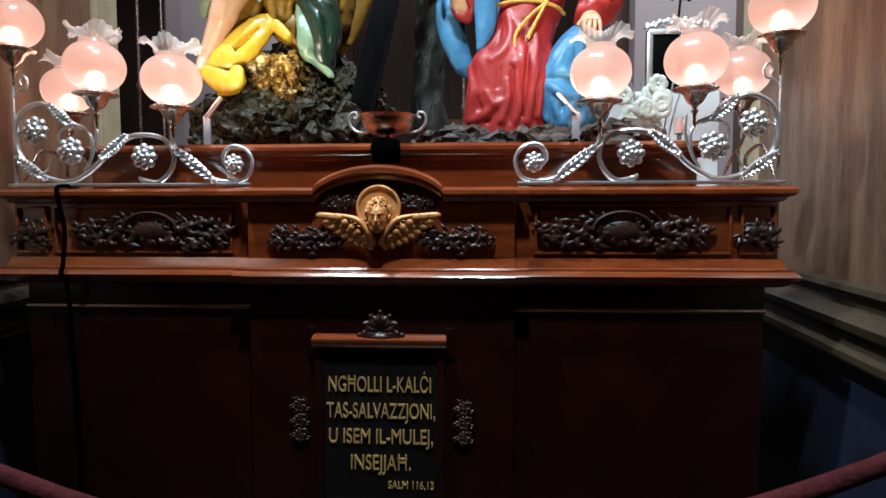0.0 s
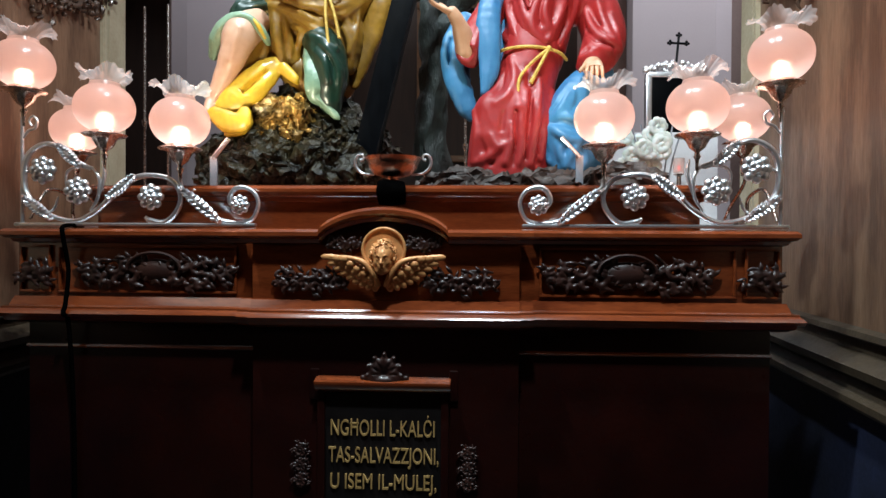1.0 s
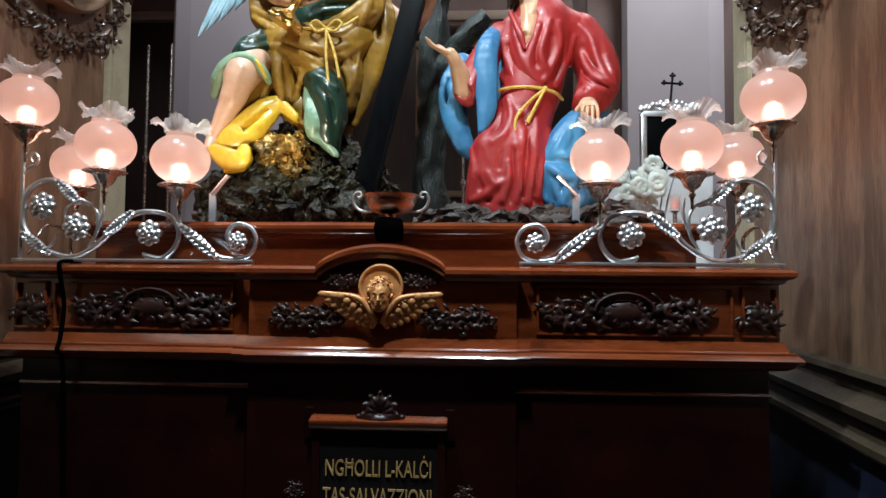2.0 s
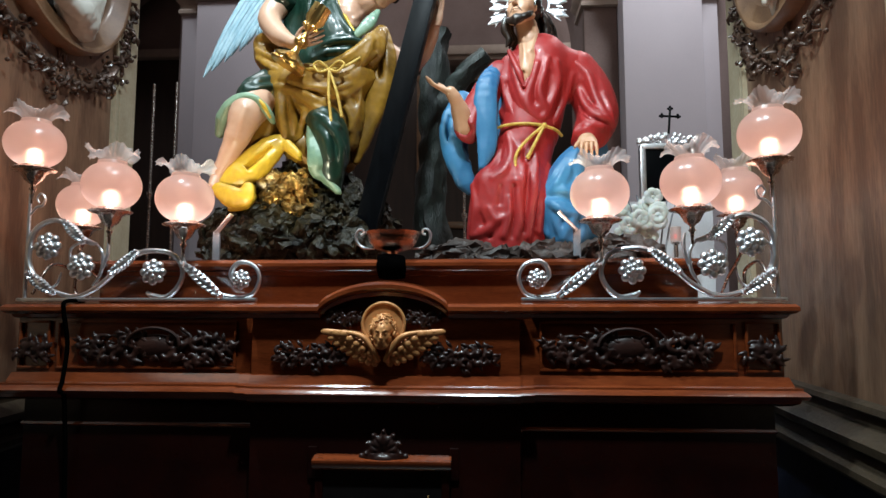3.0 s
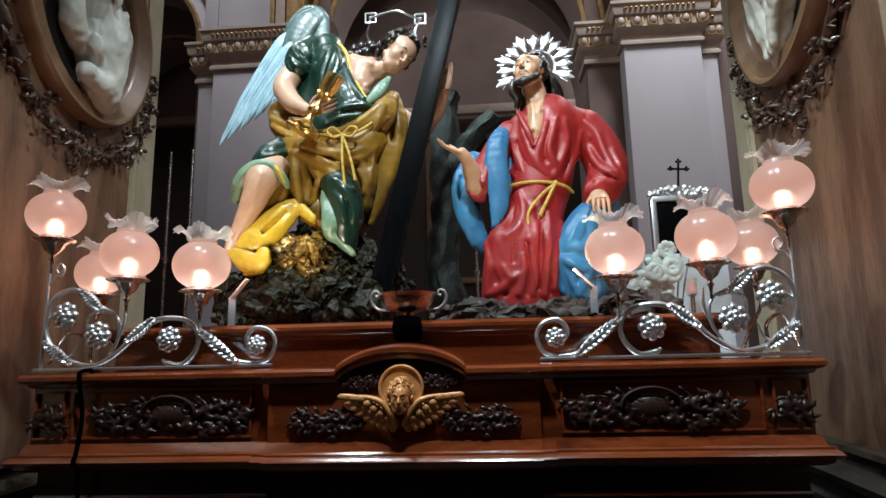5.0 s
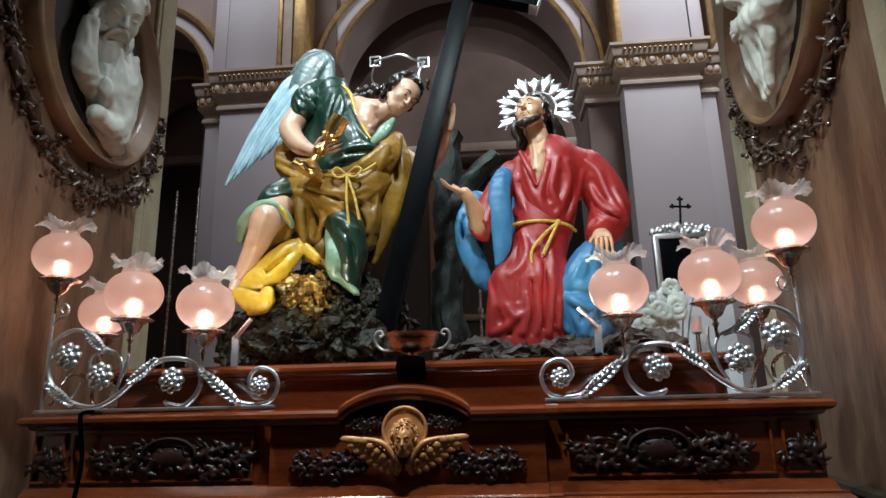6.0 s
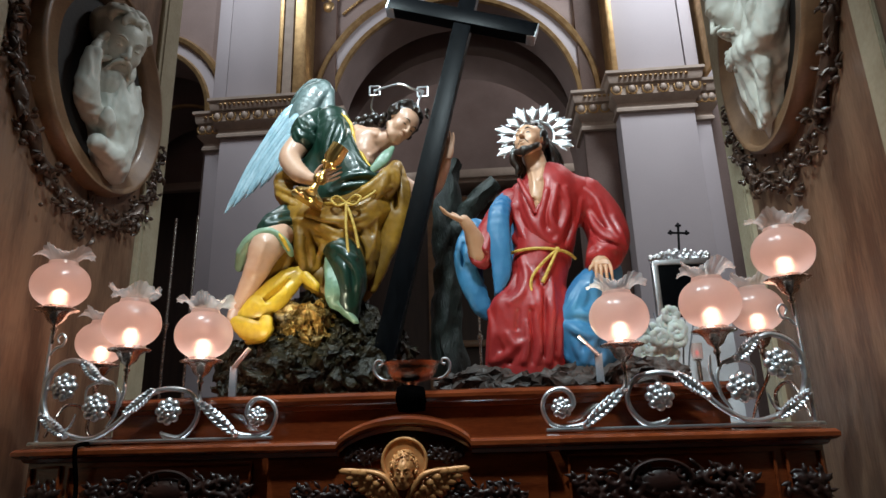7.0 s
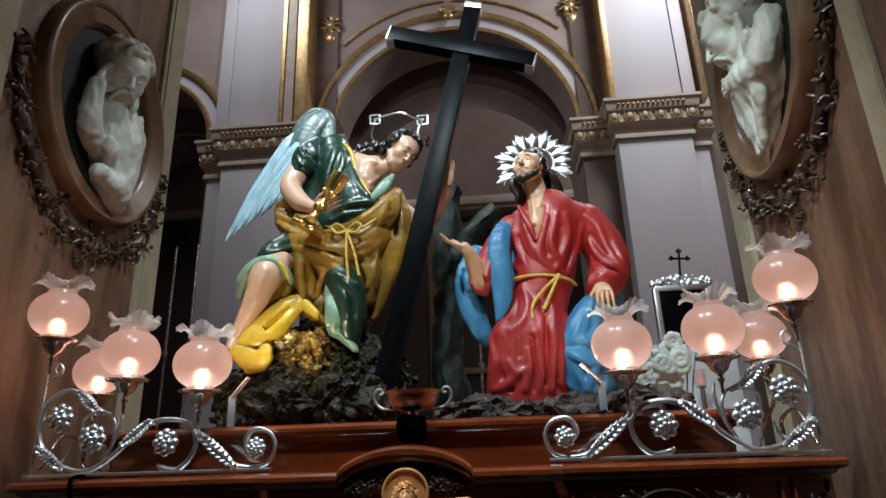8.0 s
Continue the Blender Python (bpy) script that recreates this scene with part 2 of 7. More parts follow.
def limb(bm, pts, radii, mat=0, seg=20, n=6, folds=None, flat=1.0, side=None, lumpy=0.0, caps=True):
    """A tube of changing width along a smooth line. radii: one each, or (across, deep). folds: (count, depth, twist)."""
    line = curve_points(pts, n)
    rad = [r if isinstance(r, (tuple, list)) else (r, r * flat) for r in radii]
    ra, rb = spread([r[0] for r in rad], n), spread([r[1] for r in rad], n)
    ref = Vector(side) if side else None
    rings, prev = [], None
    for i, c in enumerate(line):
        d = (line[min(i + 1, len(line) - 1)] - line[max(i - 1, 0)]).normalized()
        if ref:
            x = (ref - d * ref.dot(d)).normalized()
        elif prev is None:
            x = d.orthogonal().normalized()
        else:
            x = (prev - d * prev.dot(d)).normalized()
        prev = x
        y = d.cross(x)
        ring = []
        for k in range(seg):
            a = 2 * math.pi * k / seg
            f = 1.0
            s = i / (len(line) - 1)
            if folds:
                cnt, amp, tw = folds
                w = math.sin(cnt * a + tw * s + 0.9 * math.sin(2 * a + 3 * s))
                w2 = math.sin((cnt * 0.5 + 1.5) * a - tw * 0.6 * s + 1.0)
                f += amp * (0.7 * (1 - 2 * abs(w) ** 0.8) + 0.4 * w2)
            v = c + x * math.cos(a) * ra[i] * f + y * math.sin(a) * rb[i] * f
            if lumpy:
                v += noise.noise_vector(v * 14) * lumpy
            ring.append(bm.verts.new(v))
        rings.append(ring)
    faces = []
    for a, b in zip(rings, rings[1:]):
        for k in range(seg):
            faces.append(bm.faces.new((a[k], a[(k + 1) % seg], b[(k + 1) % seg], b[k])))
    if caps:
        for ring, back in ((rings[0], True), (rings[-1], False)):
            c = bm.verts.new(sum((v.co for v in ring), Vector()) / seg)
            for k in range(seg):
                q = (ring[k], ring[(k + 1) % seg], c)
                faces.append(bm.faces.new(q[::-1] if back else q))
    set_mat(faces, mat)
    bmesh.ops.recalc_face_normals(bm, faces=faces)
    return faces


def ball(bm, c, r, mat=0, u=14, v=9, turn=None):
    r = r if isinstance(r, (tuple, list)) else (r, r, r)
    m = Matrix.Translation(c) @ (turn or Matrix()) @ Matrix.Diagonal((*r, 1))
    q = bmesh.ops.create_uvsphere(bm, u_segments=u, v_segments=v, radius=1, matrix=m)
    set_mat({f for w in q["verts"] for f in w.link_faces}, mat)
    return q["verts"]


def lathe(bm, prof, c=(0, 0, 0), seg=28, mat=0, ruffle=None):
    """prof: (radius, height) pairs. ruffle(i, angle) -> extra (radius, height)."""
    rings = []
    for i, (r, z) in enumerate(prof):
        ring = []
        for k in range(seg):
            a = 2 * math.pi * k / seg
            dr, dz = ruffle(i, a) if ruffle else (0, 0)
            ring.append(bm.verts.new((c[0] + (r + dr) * math.cos(a), c[1] + (r + dr) * math.sin(a), c[2] + z + dz)))
        rings.append(ring)
    fs = []
    for a, b in zip(rings, rings[1:]):
        for k in range(seg):
            fs.append(bm.faces.new((a[k], a[(k + 1) % seg], b[(k + 1) % seg], b[k])))
    set_mat(fs, mat)
    return rings


def sweep_x(bm, prof, stations, mat=0):
    """A moulding: prof is (out, z) pairs, stations (x, y_face) along the front; out is towards -y."""
    rows = [[bm.verts.new((x, yf - o, z)) for o, z in prof] for x, yf in stations]
    for a, b in zip(rows, rows[1:]):
        for k in range(len(prof) - 1):
            f = bm.faces.new((a[k], b[k], b[k + 1], a[k + 1]))
            f.material_index = mat
    for row, flip in ((rows[0], False), (rows[-1], True)):
        f = bm.faces.new(row[::-1] if flip else row)
        f.material_index = mat
    return rows


def face_turn(front, up=(0, 0, 1)):
    """Local y looks along front, local z is near up."""
    y = Vector(front).normalized()
    z = (Vector(up) - y * Vector(up).dot(y)).normalized()
    x = y.cross(z)
    return Matrix((x, y, z)).transposed().to_4x4()


def field_of(grid, lo, cell, field, chains, blend, cut=False):
    """Joins (or cuts away) tapered chains of round limbs into a distance field. A chain: points, radii, depth factor."""
    for ch in chains:
        line = curve_points(ch[0], 4) if len(ch[0]) > 1 else [Vector(ch[0][0])] * 2
        rad = spread(ch[1], 4) if len(ch[0]) > 1 else [ch[1][0]] * 2
        flat = ch[2] if len(ch) > 2 else 1.0
        pad = max(rad) * max(1.0, flat) + blend + 3 * cell
        i0 = [max(0, int((min(p[k] for p in line) - pad - lo[k]) / cell)) for k in range(3)]
        i1 = [min(grid[k].shape[k], int((max(p[k] for p in line) + pad - lo[k]) / cell) + 2) for k in range(3)]
        if any(q <= p for p, q in zip(i0, i1)):
            continue
        x, y, z = grid[0][i0[0]:i1[0]], grid[1][:, i0[1]:i1[1]], grid[2][:, :, i0[2]:i1[2]]
        d = None
        for a, b, ra, rb in zip(line, line[1:], rad, rad[1:]):
            ab = b - a
            t = np.clip(((x - a.x) * ab.x + (y - a.y) * ab.y + (z - a.z) * ab.z) / max(ab.length_squared, 1e-9), 0, 1)
            e = np.sqrt((x - a.x - t * ab.x) ** 2 + ((y - a.y - t * ab.y) / flat) ** 2 + (z - a.z - t * ab.z) ** 2) - (ra + (rb - ra) * t)
            d = e if d is None else np.minimum(d, e)
        s = np.s_[i0[0]:i1[0], i0[1]:i1[1], i0[2]:i1[2]]
        f = field[s]
        if cut:
            field[s] = np.maximum(f, -d) + np.maximum(blend - np.abs(f + d), 0) ** 2 / (4 * blend)
        else:
            field[s] = np.minimum(f, d) - np.maximum(blend - np.abs(f - d), 0) ** 2 / (4 * blend)


def sculpt(bm, forms, mat=0, cell=0.007, blend=0.02, cuts=(), ridges=(), fine=0.010, m=None):
    """One carved form: limbs melted together, then creased by cuts and raised by ridges, and skinned."""
    pts = np.array([p for ch in forms for p in ch[0]])
    big = max(r * max(1.0, ch[2] if len(ch) > 2 else 1.0) for ch in forms for r in ch[1]) + blend + 4 * cell
    lo, hi = pts.min(0) - big, pts.max(0) + big
    n = [int(v) + 2 for v in (hi - lo) / cell]
    ax = [lo[k] + cell * np.arange(n[k]) for k in range(3)]
    grid = (ax[0][:, None, None], ax[1][None, :, None], ax[2][None, None, :])
    f = np.full(n, 0.5)
    field_of(grid, lo, cell, f, forms, blend)
    field_of(grid, lo, cell, f, cuts, fine, True)
    field_of(grid, lo, cell, f, ridges, fine)
    ins = f < 0
    c = [np.s_[:-1], np.s_[1:]]
    near = [(i, j, k) for i in (0, 1) for j in (0, 1) for k in (0, 1)]
    cnt = sum(ins[c[i], c[j], c[k]].astype(np.int8) for i, j, k in near)
    live = (cnt > 0) & (cnt < 8)
    idx = np.argwhere(live)
    ids = np.full(live.shape, -1, np.int64)
    ids[live] = np.arange(len(idx))
    tot, num = np.zeros((len(idx), 3)), np.zeros(len(idx))
    for p in near:
        for k in range(3):
            if p[k]:
                continue
            q = list(p)
            q[k] = 1
            u, v = idx + p, idx + q
            fu, fv = f[tuple(u.T)], f[tuple(v.T)]
            on = (fu < 0) != (fv < 0)
            t = np.where(on, fu / np.where(on, fu - fv, 1), 0)
            tot += on[:, None] * (u + t[:, None] * (v - u))
            num += on
    co = lo + cell * tot / num[:, None]
    verts = [bm.verts.new(m @ Vector(p) if m else p) for p in co]
    faces = []
    for k in range(3):
        a, b = (k + 1) % 3, (k + 2) % 3
        e = np.argwhere(ins.take(range(0, n[k] - 1), k) != ins.take(range(1, n[k]), k))
        e = e[(e[:, a] > 0) & (e[:, b] > 0) & (e[:, a] < n[a] - 1) & (e[:, b] < n[b] - 1)]
        out = ins[tuple(e.T)]
        ring = []
        for da, db in ((1, 1), (0, 1), (0, 0), (1, 0)):
            w = e.copy()
            w[:, a] -= da
            w[:, b] -= db
            ring.append(ids[tuple(w.T)])
        for q, o in zip(np.stack(ring, 1), out):
            q = [verts[i] for i in (q if o else q[::-1])]
            faces.append(bm.faces.new(q))
    set_mat(faces, mat)
    return faces


class Clay:
    """A form in the making: limbs melt together, folds stand proud of it, creases are cut into it."""

    def __init__(self, cell=0.007, blend=0.02, fine=0.010):
        self.cell, self.blend, self.fine, self.forms, self.cuts, self.ridges = cell, blend, fine, [], [], []

    def limb(self, pts, radii, flat=1.0):
        self.forms.append((pts, radii, flat))

    def fold(self, pts, radii):
        self.ridges.append((pts, radii))

    def crease(self, pts, radii):
        self.cuts.append((pts, radii))

    def skin(self, bm, mat=0, m=None):
        return sculpt(bm, self.forms, mat, self.cell, self.blend, self.cuts, self.ridges, self.fine, m)


def carved_face(bm, m, r, skin=0, dark=1, lip=None, eyes=True, ball_cell=0.075):
    """A carved head in a frame of its own: y looks ahead, z up; r is about half the head's height."""
    k = Matrix.Diagonal((r, r, r, 1))
    forms = [([(0, -0.15, 0.36)], [0.80]), ([(0, 0.26, 0.28), (0, 0.36, -0.4), (0, 0.52, -0.88)], [0.60, 0.47, 0.25]),
             ([(0.34, 0.46, -0.2)], [0.26]), ([(-0.34, 0.46, -0.2)], [0.26]),
             ([(0.58, 0.0, -0.45), (0.3, 0.45, -0.85)], [0.16, 0.18]), ([(-0.58, 0.0, -0.45), (-0.3, 0.45, -0.85)], [0.16, 0.18])]
    cuts = [([(s * 0.30, 0.92, 0.08)], [0.17]) for s in (-1, 1)] + [([(s * 0.16, 0.92, -0.05)], [0.09]) for s in (-1, 1)]
    ridges = [([(0, 0.80, 0.22), (0, 0.96, -0.02), (0, 1.06, -0.2)], [0.06, 0.085, 0.10]), ([(0.1, 0.92, -0.22)], [0.075]), ([(-0.1, 0.92, -0.22)], [0.075]),
              ([(-0.48, 0.58, 0.24), (-0.28, 0.76, 0.30), (0, 0.82, 0.24), (0.28, 0.76, 0.30), (0.48, 0.58, 0.24)], [0.05, 0.08, 0.06, 0.08, 0.05]),
              ([(-0.2, 0.76, -0.47), (-0.06, 0.88, -0.43), (0, 0.87, -0.45), (0.06, 0.88, -0.43), (0.2, 0.76, -0.47)], [0.03, 0.055, 0.05, 0.055, 0.03]),
              ([(-0.16, 0.77, -0.57), (0, 0.86, -0.59), (0.16, 0.77, -0.57)], [0.03, 0.065, 0.03])]
    ridges += [([(s * 0.29, 0.66, 0.08)], [0.14]) for s in (-1, 1)] + [([(s * 0.72, -0.05, -0.05), (s * 0.74, -0.02, 0.12)], [0.08, 0.10]) for s in (-1, 1)]
    sculpt(bm, forms, skin, ball_cell * 0.85, 0.22, cuts, ridges, 0.07, m @ k)
    if eyes:
        for s in (-1, 1):
            limb(bm, [m @ (Vector(p) * r) for p in ((s * 0.12, 0.86, 0.27), (s * 0.30, 0.84, 0.37), (s * 0.50, 0.62, 0.28))], [r * 0.02, r * 0.035, r * 0.015], dark, 7, 3)
            limb(bm, [m @ (Vector(p) * r) for p in ((s * 0.17, 0.76, 0.06), (s * 0.29, 0.81, 0.07), (s * 0.42, 0.71, 0.06))], [r * 0.015, r * 0.032, r * 0.015], dark, 7, 3)
    if lip is not None:
        limb(bm, [m @ (Vector(p) * r) for p in ((-0.17, 0.82, -0.51), (0, 0.915, -0.50), (0.17, 0.82, -0.51))], [r * 0.015, r * 0.05, r * 0.015], lip, 7, 3)


def locks(bm, m, r, mat, seed, count=60, long=0.5, hang=0.3, brow=0.55, cell=0.09):
    """A head of wavy hair: a cap with carved locks combed back from the brow."""
    rnd = random.Random(seed)
    k = Matrix.Diagonal((r, r, r, 1))
    forms = [([(0, -0.32, 0.46)], [0.80]), ([(0, -0.5, 0.1)], [0.62]), ([(0.5, -0.2, 0.25)], [0.36]), ([(-0.5, -0.2, 0.25)], [0.36])]
    ridges = []
    for i in range(count):
        a, z = rnd.uniform(0, 2 * math.pi), rnd.uniform(-0.35, 1.0)
        d = Vector((math.cos(a) * math.sqrt(1 - z * z * 0.98), math.sin(a) * math.sqrt(1 - z * z * 0.98), z))
        if d.y > 0.35 and d.z < brow:
            continue
        p = Vector((0, -0.25, 0.4)) + Vector((d.x * 0.82, d.y * 0.86, d.z * 0.84))
        t = d.cross(Vector((rnd.uniform(-1, 1), rnd.uniform(-1, 0), rnd.uniform(-0.6, 0.6)))).normalized()
        b = d.cross(t)
        s = rnd.uniform(0.6, 1.2) * long
        ridges.append(([p - t * s * 0.5, p - t * s * 0.15 + b * s * 0.2 + d * 0.05, p + t * s * 0.2 - b * s * 0.15 + d * 0.05, p + t * s * 0.5 + b * s * 0.1 - Vector((0, 0, hang * s))],
                       [0.06, 0.11, 0.10, 0.04]))
    sculpt(bm, forms, mat, cell * 0.8, 0.2, (), ridges, 0.03, m @ k)


def carve(bm, mats, amp, stretch):
    """Sharp carved creases over the cloth of a figure."""
    chosen = {v for f in bm.faces if f.material_index in mats for v in f.verts}
    bm.normal_update()
    for v in chosen:
        p = Vector((v.co.x * stretch[0] + v.co.z * 2.2, v.co.y * stretch[1], v.co.z * stretch[2] - v.co.x * 1.5))
        a = 1 - 2.4 * abs(noise.noise(p))
        b = 1 - 2.4 * abs(noise.noise(p * 2.3 + Vector((5, 1, 7))))
        v.co += v.normal * amp * (0.75 * a + 0.35 * b)


def hand(bm, wrist, way, palm, size, mat=0, curl=0.3, thumb=1):
    """Palm and five fingers. way: towards the fingertips; palm: the way the palm faces."""
    w = Vector(way).normalized()
    p = Vector(palm)
    p = (p - w * p.dot(w)).normalized()
    s = w.cross(p)
    o = Vector(wrist)
    limb(bm, [o, o + w * size * 0.45, o + w * size * 0.95], [(size * 0.26, size * 0.2), (size * 0.40, size * 0.17), (size * 0.40, size * 0.12)], mat, 12, 4, side=s)
    for k in range(4):
        a = o + w * size * 0.85 + s * size * (0.30 - 0.2 * k)
        f = (w + s * (0.12 - 0.08 * k)).normalized()
        ln = size * (0.75, 0.85, 0.8, 0.62)[k]
        limb(bm, [a, a + f * ln * 0.5 + p * ln * curl * 0.15, a + f * ln * 0.95 + p * ln * curl],
             [size * 0.10, size * 0.09, size * 0.055], mat, 8, 3)
    a = o + w * size * 0.3 + s * size * 0.34 * thumb
    f = (w + s * 0.8 * thumb + p * 0.5).normalized()
    limb(bm, [a, a + f * size * 0.4, a + (f + w * 0.4) * size * 0.55], [size * 0.12, size * 0.1, size * 0.06], mat, 8, 3)


def curls(bm, c, turn, r, count, mat, seed, back=0.1, line=0.72):
    """Locks of hair round a head."""
    rnd = random.Random(seed)
    for k in range(count):
        a, z = rnd.uniform(0, 2 * math.pi), rnd.uniform(-0.5, 1.0)
        d = Vector((math.cos(a) * math.sqrt(max(0.05, 1 - min(z * z, 0.95))), math.sin(a), z))
        if d.y > back and z < line:
            continue
        d = Vector((d.x * 0.86, d.y * 1.0, d.z * 1.2)) * r * 1.06
        p = Vector(c) + (turn.to_3x3() @ d)
        s = r * rnd.uniform(0.13, 0.24)
        pts = []
        e1, e2 = turn.to_3x3() @ d.normalized().orthogonal(), None
        e2 = (turn.to_3x3() @ d.normalized()).cross(e1)
        ph = rnd.uniform(0, 6)
        for i in range(5):
            t = ph + i * 1.25
            pts.append(p + (e1 * math.cos(t) + e2 * math.sin(t)) * s * (1 - i * 0.13))
        limb(bm, pts, [s * 0.25, s * 0.42, s * 0.45, s * 0.4, s * 0.15], mat, 7, 2)


def leaf_scroll(bm, c, w, h, seed, depth=0.02, mat=0, sym=True):
    """Carved acanthus work: scrolls, leaves and berries spread over w by h on a panel that looks to -y."""
    rnd = random.Random(seed)
    c = Vector(c)
    sides = (1, -1) if sym else (1,)
    depth *= 0.55
    n = int(w / h * 2.2) + 2
    motifs = [(0.02, 0.0, 0.5)] + [(0.06 + 0.40 * (k + rnd.uniform(0.2, 0.8)) / n, (0.2 if k % 2 else -0.2) + rnd.uniform(-0.08, 0.08), rnd.uniform(0.5, 0.75)) for k in range(n)]
    work = []
    for s in sides:
        for mx, mz, ms in motifs:
            env = 1 - 0.55 * (2 * abs(mx)) ** 1.5
            o = c + Vector((s * mx * w, -depth * 0.3, mz * h * env))
            r = ms * h * 0.42 * env
            ph, dr = rnd.uniform(0, 6.3), rnd.choice((-1, 1))
            turns = [ph + dr * s * k * 0.75 for k in range(8)]
            work.append(([o + Vector((math.cos(t) * r * (1 - k * 0.095), -depth * (0.1 + 0.08 * k), math.sin(t) * r * (1 - k * 0.095) * 0.85)) for k, t in enumerate(turns)],
                         [h * 0.06 * (1.3 - abs(k - 4) * 0.17) for k in range(8)]))
            for k in range(4):
                t = rnd.uniform(0, 6.3)
                p = o + Vector((math.cos(t) * r * 1.15, -depth * rnd.uniform(0.0, 0.4), math.sin(t) * r * 0.95))
                d = Vector((math.cos(t + 0.9), -0.1, math.sin(t + 0.9))) * h * 0.2
                work.append(([p - d * 0.5, p + d * 0.2 + Vector((0, -depth * 0.15, 0)), p + d], [h * 0.025, h * 0.058, h * 0.012]))
    sculpt(bm, work, mat, h * 0.026, h * 0.035)


# ---- the place: floor, walls, vault ----
def slab(name, lo, hi, mat, label, category, bevel=0.0):
    bm = bmesh.new()
    box(bm, lo, hi, bevel)
    ob = part(name, bm, mat, smooth=False)
    return tagged(ob, label, category, kind="structure")


slab("floor", (-7, -5.2, -0.1), (7, 9.2, 0), FLOOR, "polished grey stone church floor", "floor")
slab("ceiling", (-7, -5.2, 8.6), (7, 9.2, 8.8), MAUVE, "mauve plaster church ceiling", "ceiling")
slab("wall_south", (-7, -5.4, 0), (7, -5.2, 8.6), JAMB, "plain brown wall closing the chapel", "wall")
slab("wall_west", (-7.2, -5.2, 0), (-7, 9.2, 8.6), MAUVE, "plain mauve plaster side wall", "wall")
slab("wall_east", (7, -5.2, 0), (7.2, 9.2, 8.6), MAUVE, "plain mauve plaster side wall", "wall")
slab("wall_north", (-7, 9.0, 0), (7, 9.2, 8.6), MAUVE, "plain mauve plaster end wall", "wall")


def jamb(s):
    """One reveal of the chapel opening, splayed a little; s is its side."""
    def wx(y):
        return s * (1.42 + 0.1 * y)
    bm = bmesh.new()
    far = 1.24
    quad = [(wx(-0.65), -0.65), (wx(far), far), (s * 3.2, far), (s * 3.2, -0.65)]
    vs = [[bm.verts.new((x, y, z)) for x, y in quad] for z in (1.40, 6.0)]
    for k in range(4):
        bm.faces.new((vs[0][k], vs[0][(k + 1) % 4], vs[1][(k + 1) % 4], vs[1][k]))
    bm.faces.new(vs[0]), bm.faces.new(vs[1])
    bmesh.ops.recalc_face_normals(bm, faces=bm.faces[:])
    root = tagged(part("wall_reveal", bm, JAMB, smooth=False), "brown marbled stone reveal of the chapel opening", "wall", kind="structure")
    # dado block and its mouldings
    bm = bmesh.new()
    lo = [(wx(-0.65) - s * 0.03, -0.65), (wx(far) - s * 0.03, far), (s * 3.2, far), (s * 3.2, -0.65)]
    vs = [[bm.verts.new((x, y, z)) for x, y in lo] for z in (0.0, 1.17)]
    for k in range(4):
        bm.faces.new((vs[0][k], vs[0][(k + 1) % 4], vs[1][(k + 1) % 4], vs[1][k]))
    bm.faces.new(vs[1])
    bmesh.ops.recalc_face_normals(bm, faces=bm.faces[:])
    part("dado", bm, NAVY, root, "dark navy dado", smooth=False)
    bm = bmesh.new()
    prof = [(0.0, 1.17), (0.055, 1.17), (0.07, 1.185), (0.07, 1.205), (0.045, 1.22), (0.03, 1.25), (0.065, 1.27), (0.07, 1.295),
            (0.04, 1.315), (0.015, 1.33), (0.012, 1.365), (0.035, 1.375), (0.03, 1.392), (0.0, 1.40)]
    rows = [[bm.verts.new((wx(y) - s * o, y, z)) for o, z in prof] for y in (-0.65, far)]
    for k in range(len(prof) - 1):
        bm.faces.new((rows[0][k], rows[1][k], rows[1][k + 1], rows[0][k + 1]))
    bmesh.ops.recalc_face_normals(bm, faces=bm.faces[:])
    if s * bm.faces[0].normal.x > 0:
        bmesh.ops.reverse_faces(bm, faces=bm.faces[:])
    part("dado_moulding", bm, DADO_STONE, root, "grey-gold stepped stone moulding", angle=30)
    # vertical stone strips at the far corner and the near panel edge
    for y0, y1, o in ((1.08, 1.25, 0.012), (1.02, 1.055, 0.02), ((-0.30, -0.085, 0.014) if s < 0 else (-0.235, -0.13, 0.014))):
        bm = bmesh.new()
        q = [(wx(y0) - s * o, y0), (wx(y1) - s * o, y1), (wx(y1) + s * 0.02, y1), (wx(y0) + s * 0.02, y0)]
        a = [[bm.verts.new((x, y, z)) for x, y in q] for z in (1.41, 5.9)]
        for k in range(4):
            bm.faces.new((a[0][k], a[0][(k + 1) % 4], a[1][(k + 1) % 4], a[1][k]))
        bm.faces.new(a[0]), bm.faces.new(a[1])
        bmesh.ops.recalc_face_normals(bm, faces=bm.faces[:])
        bmesh.ops.bevel(bm, geom=bm.edges[:], offset=0.004, segments=2, affect="EDGES")
        part("stone_strip", bm, JAMB_TRIM, root, "pale cream stone strip")
    return root, wx


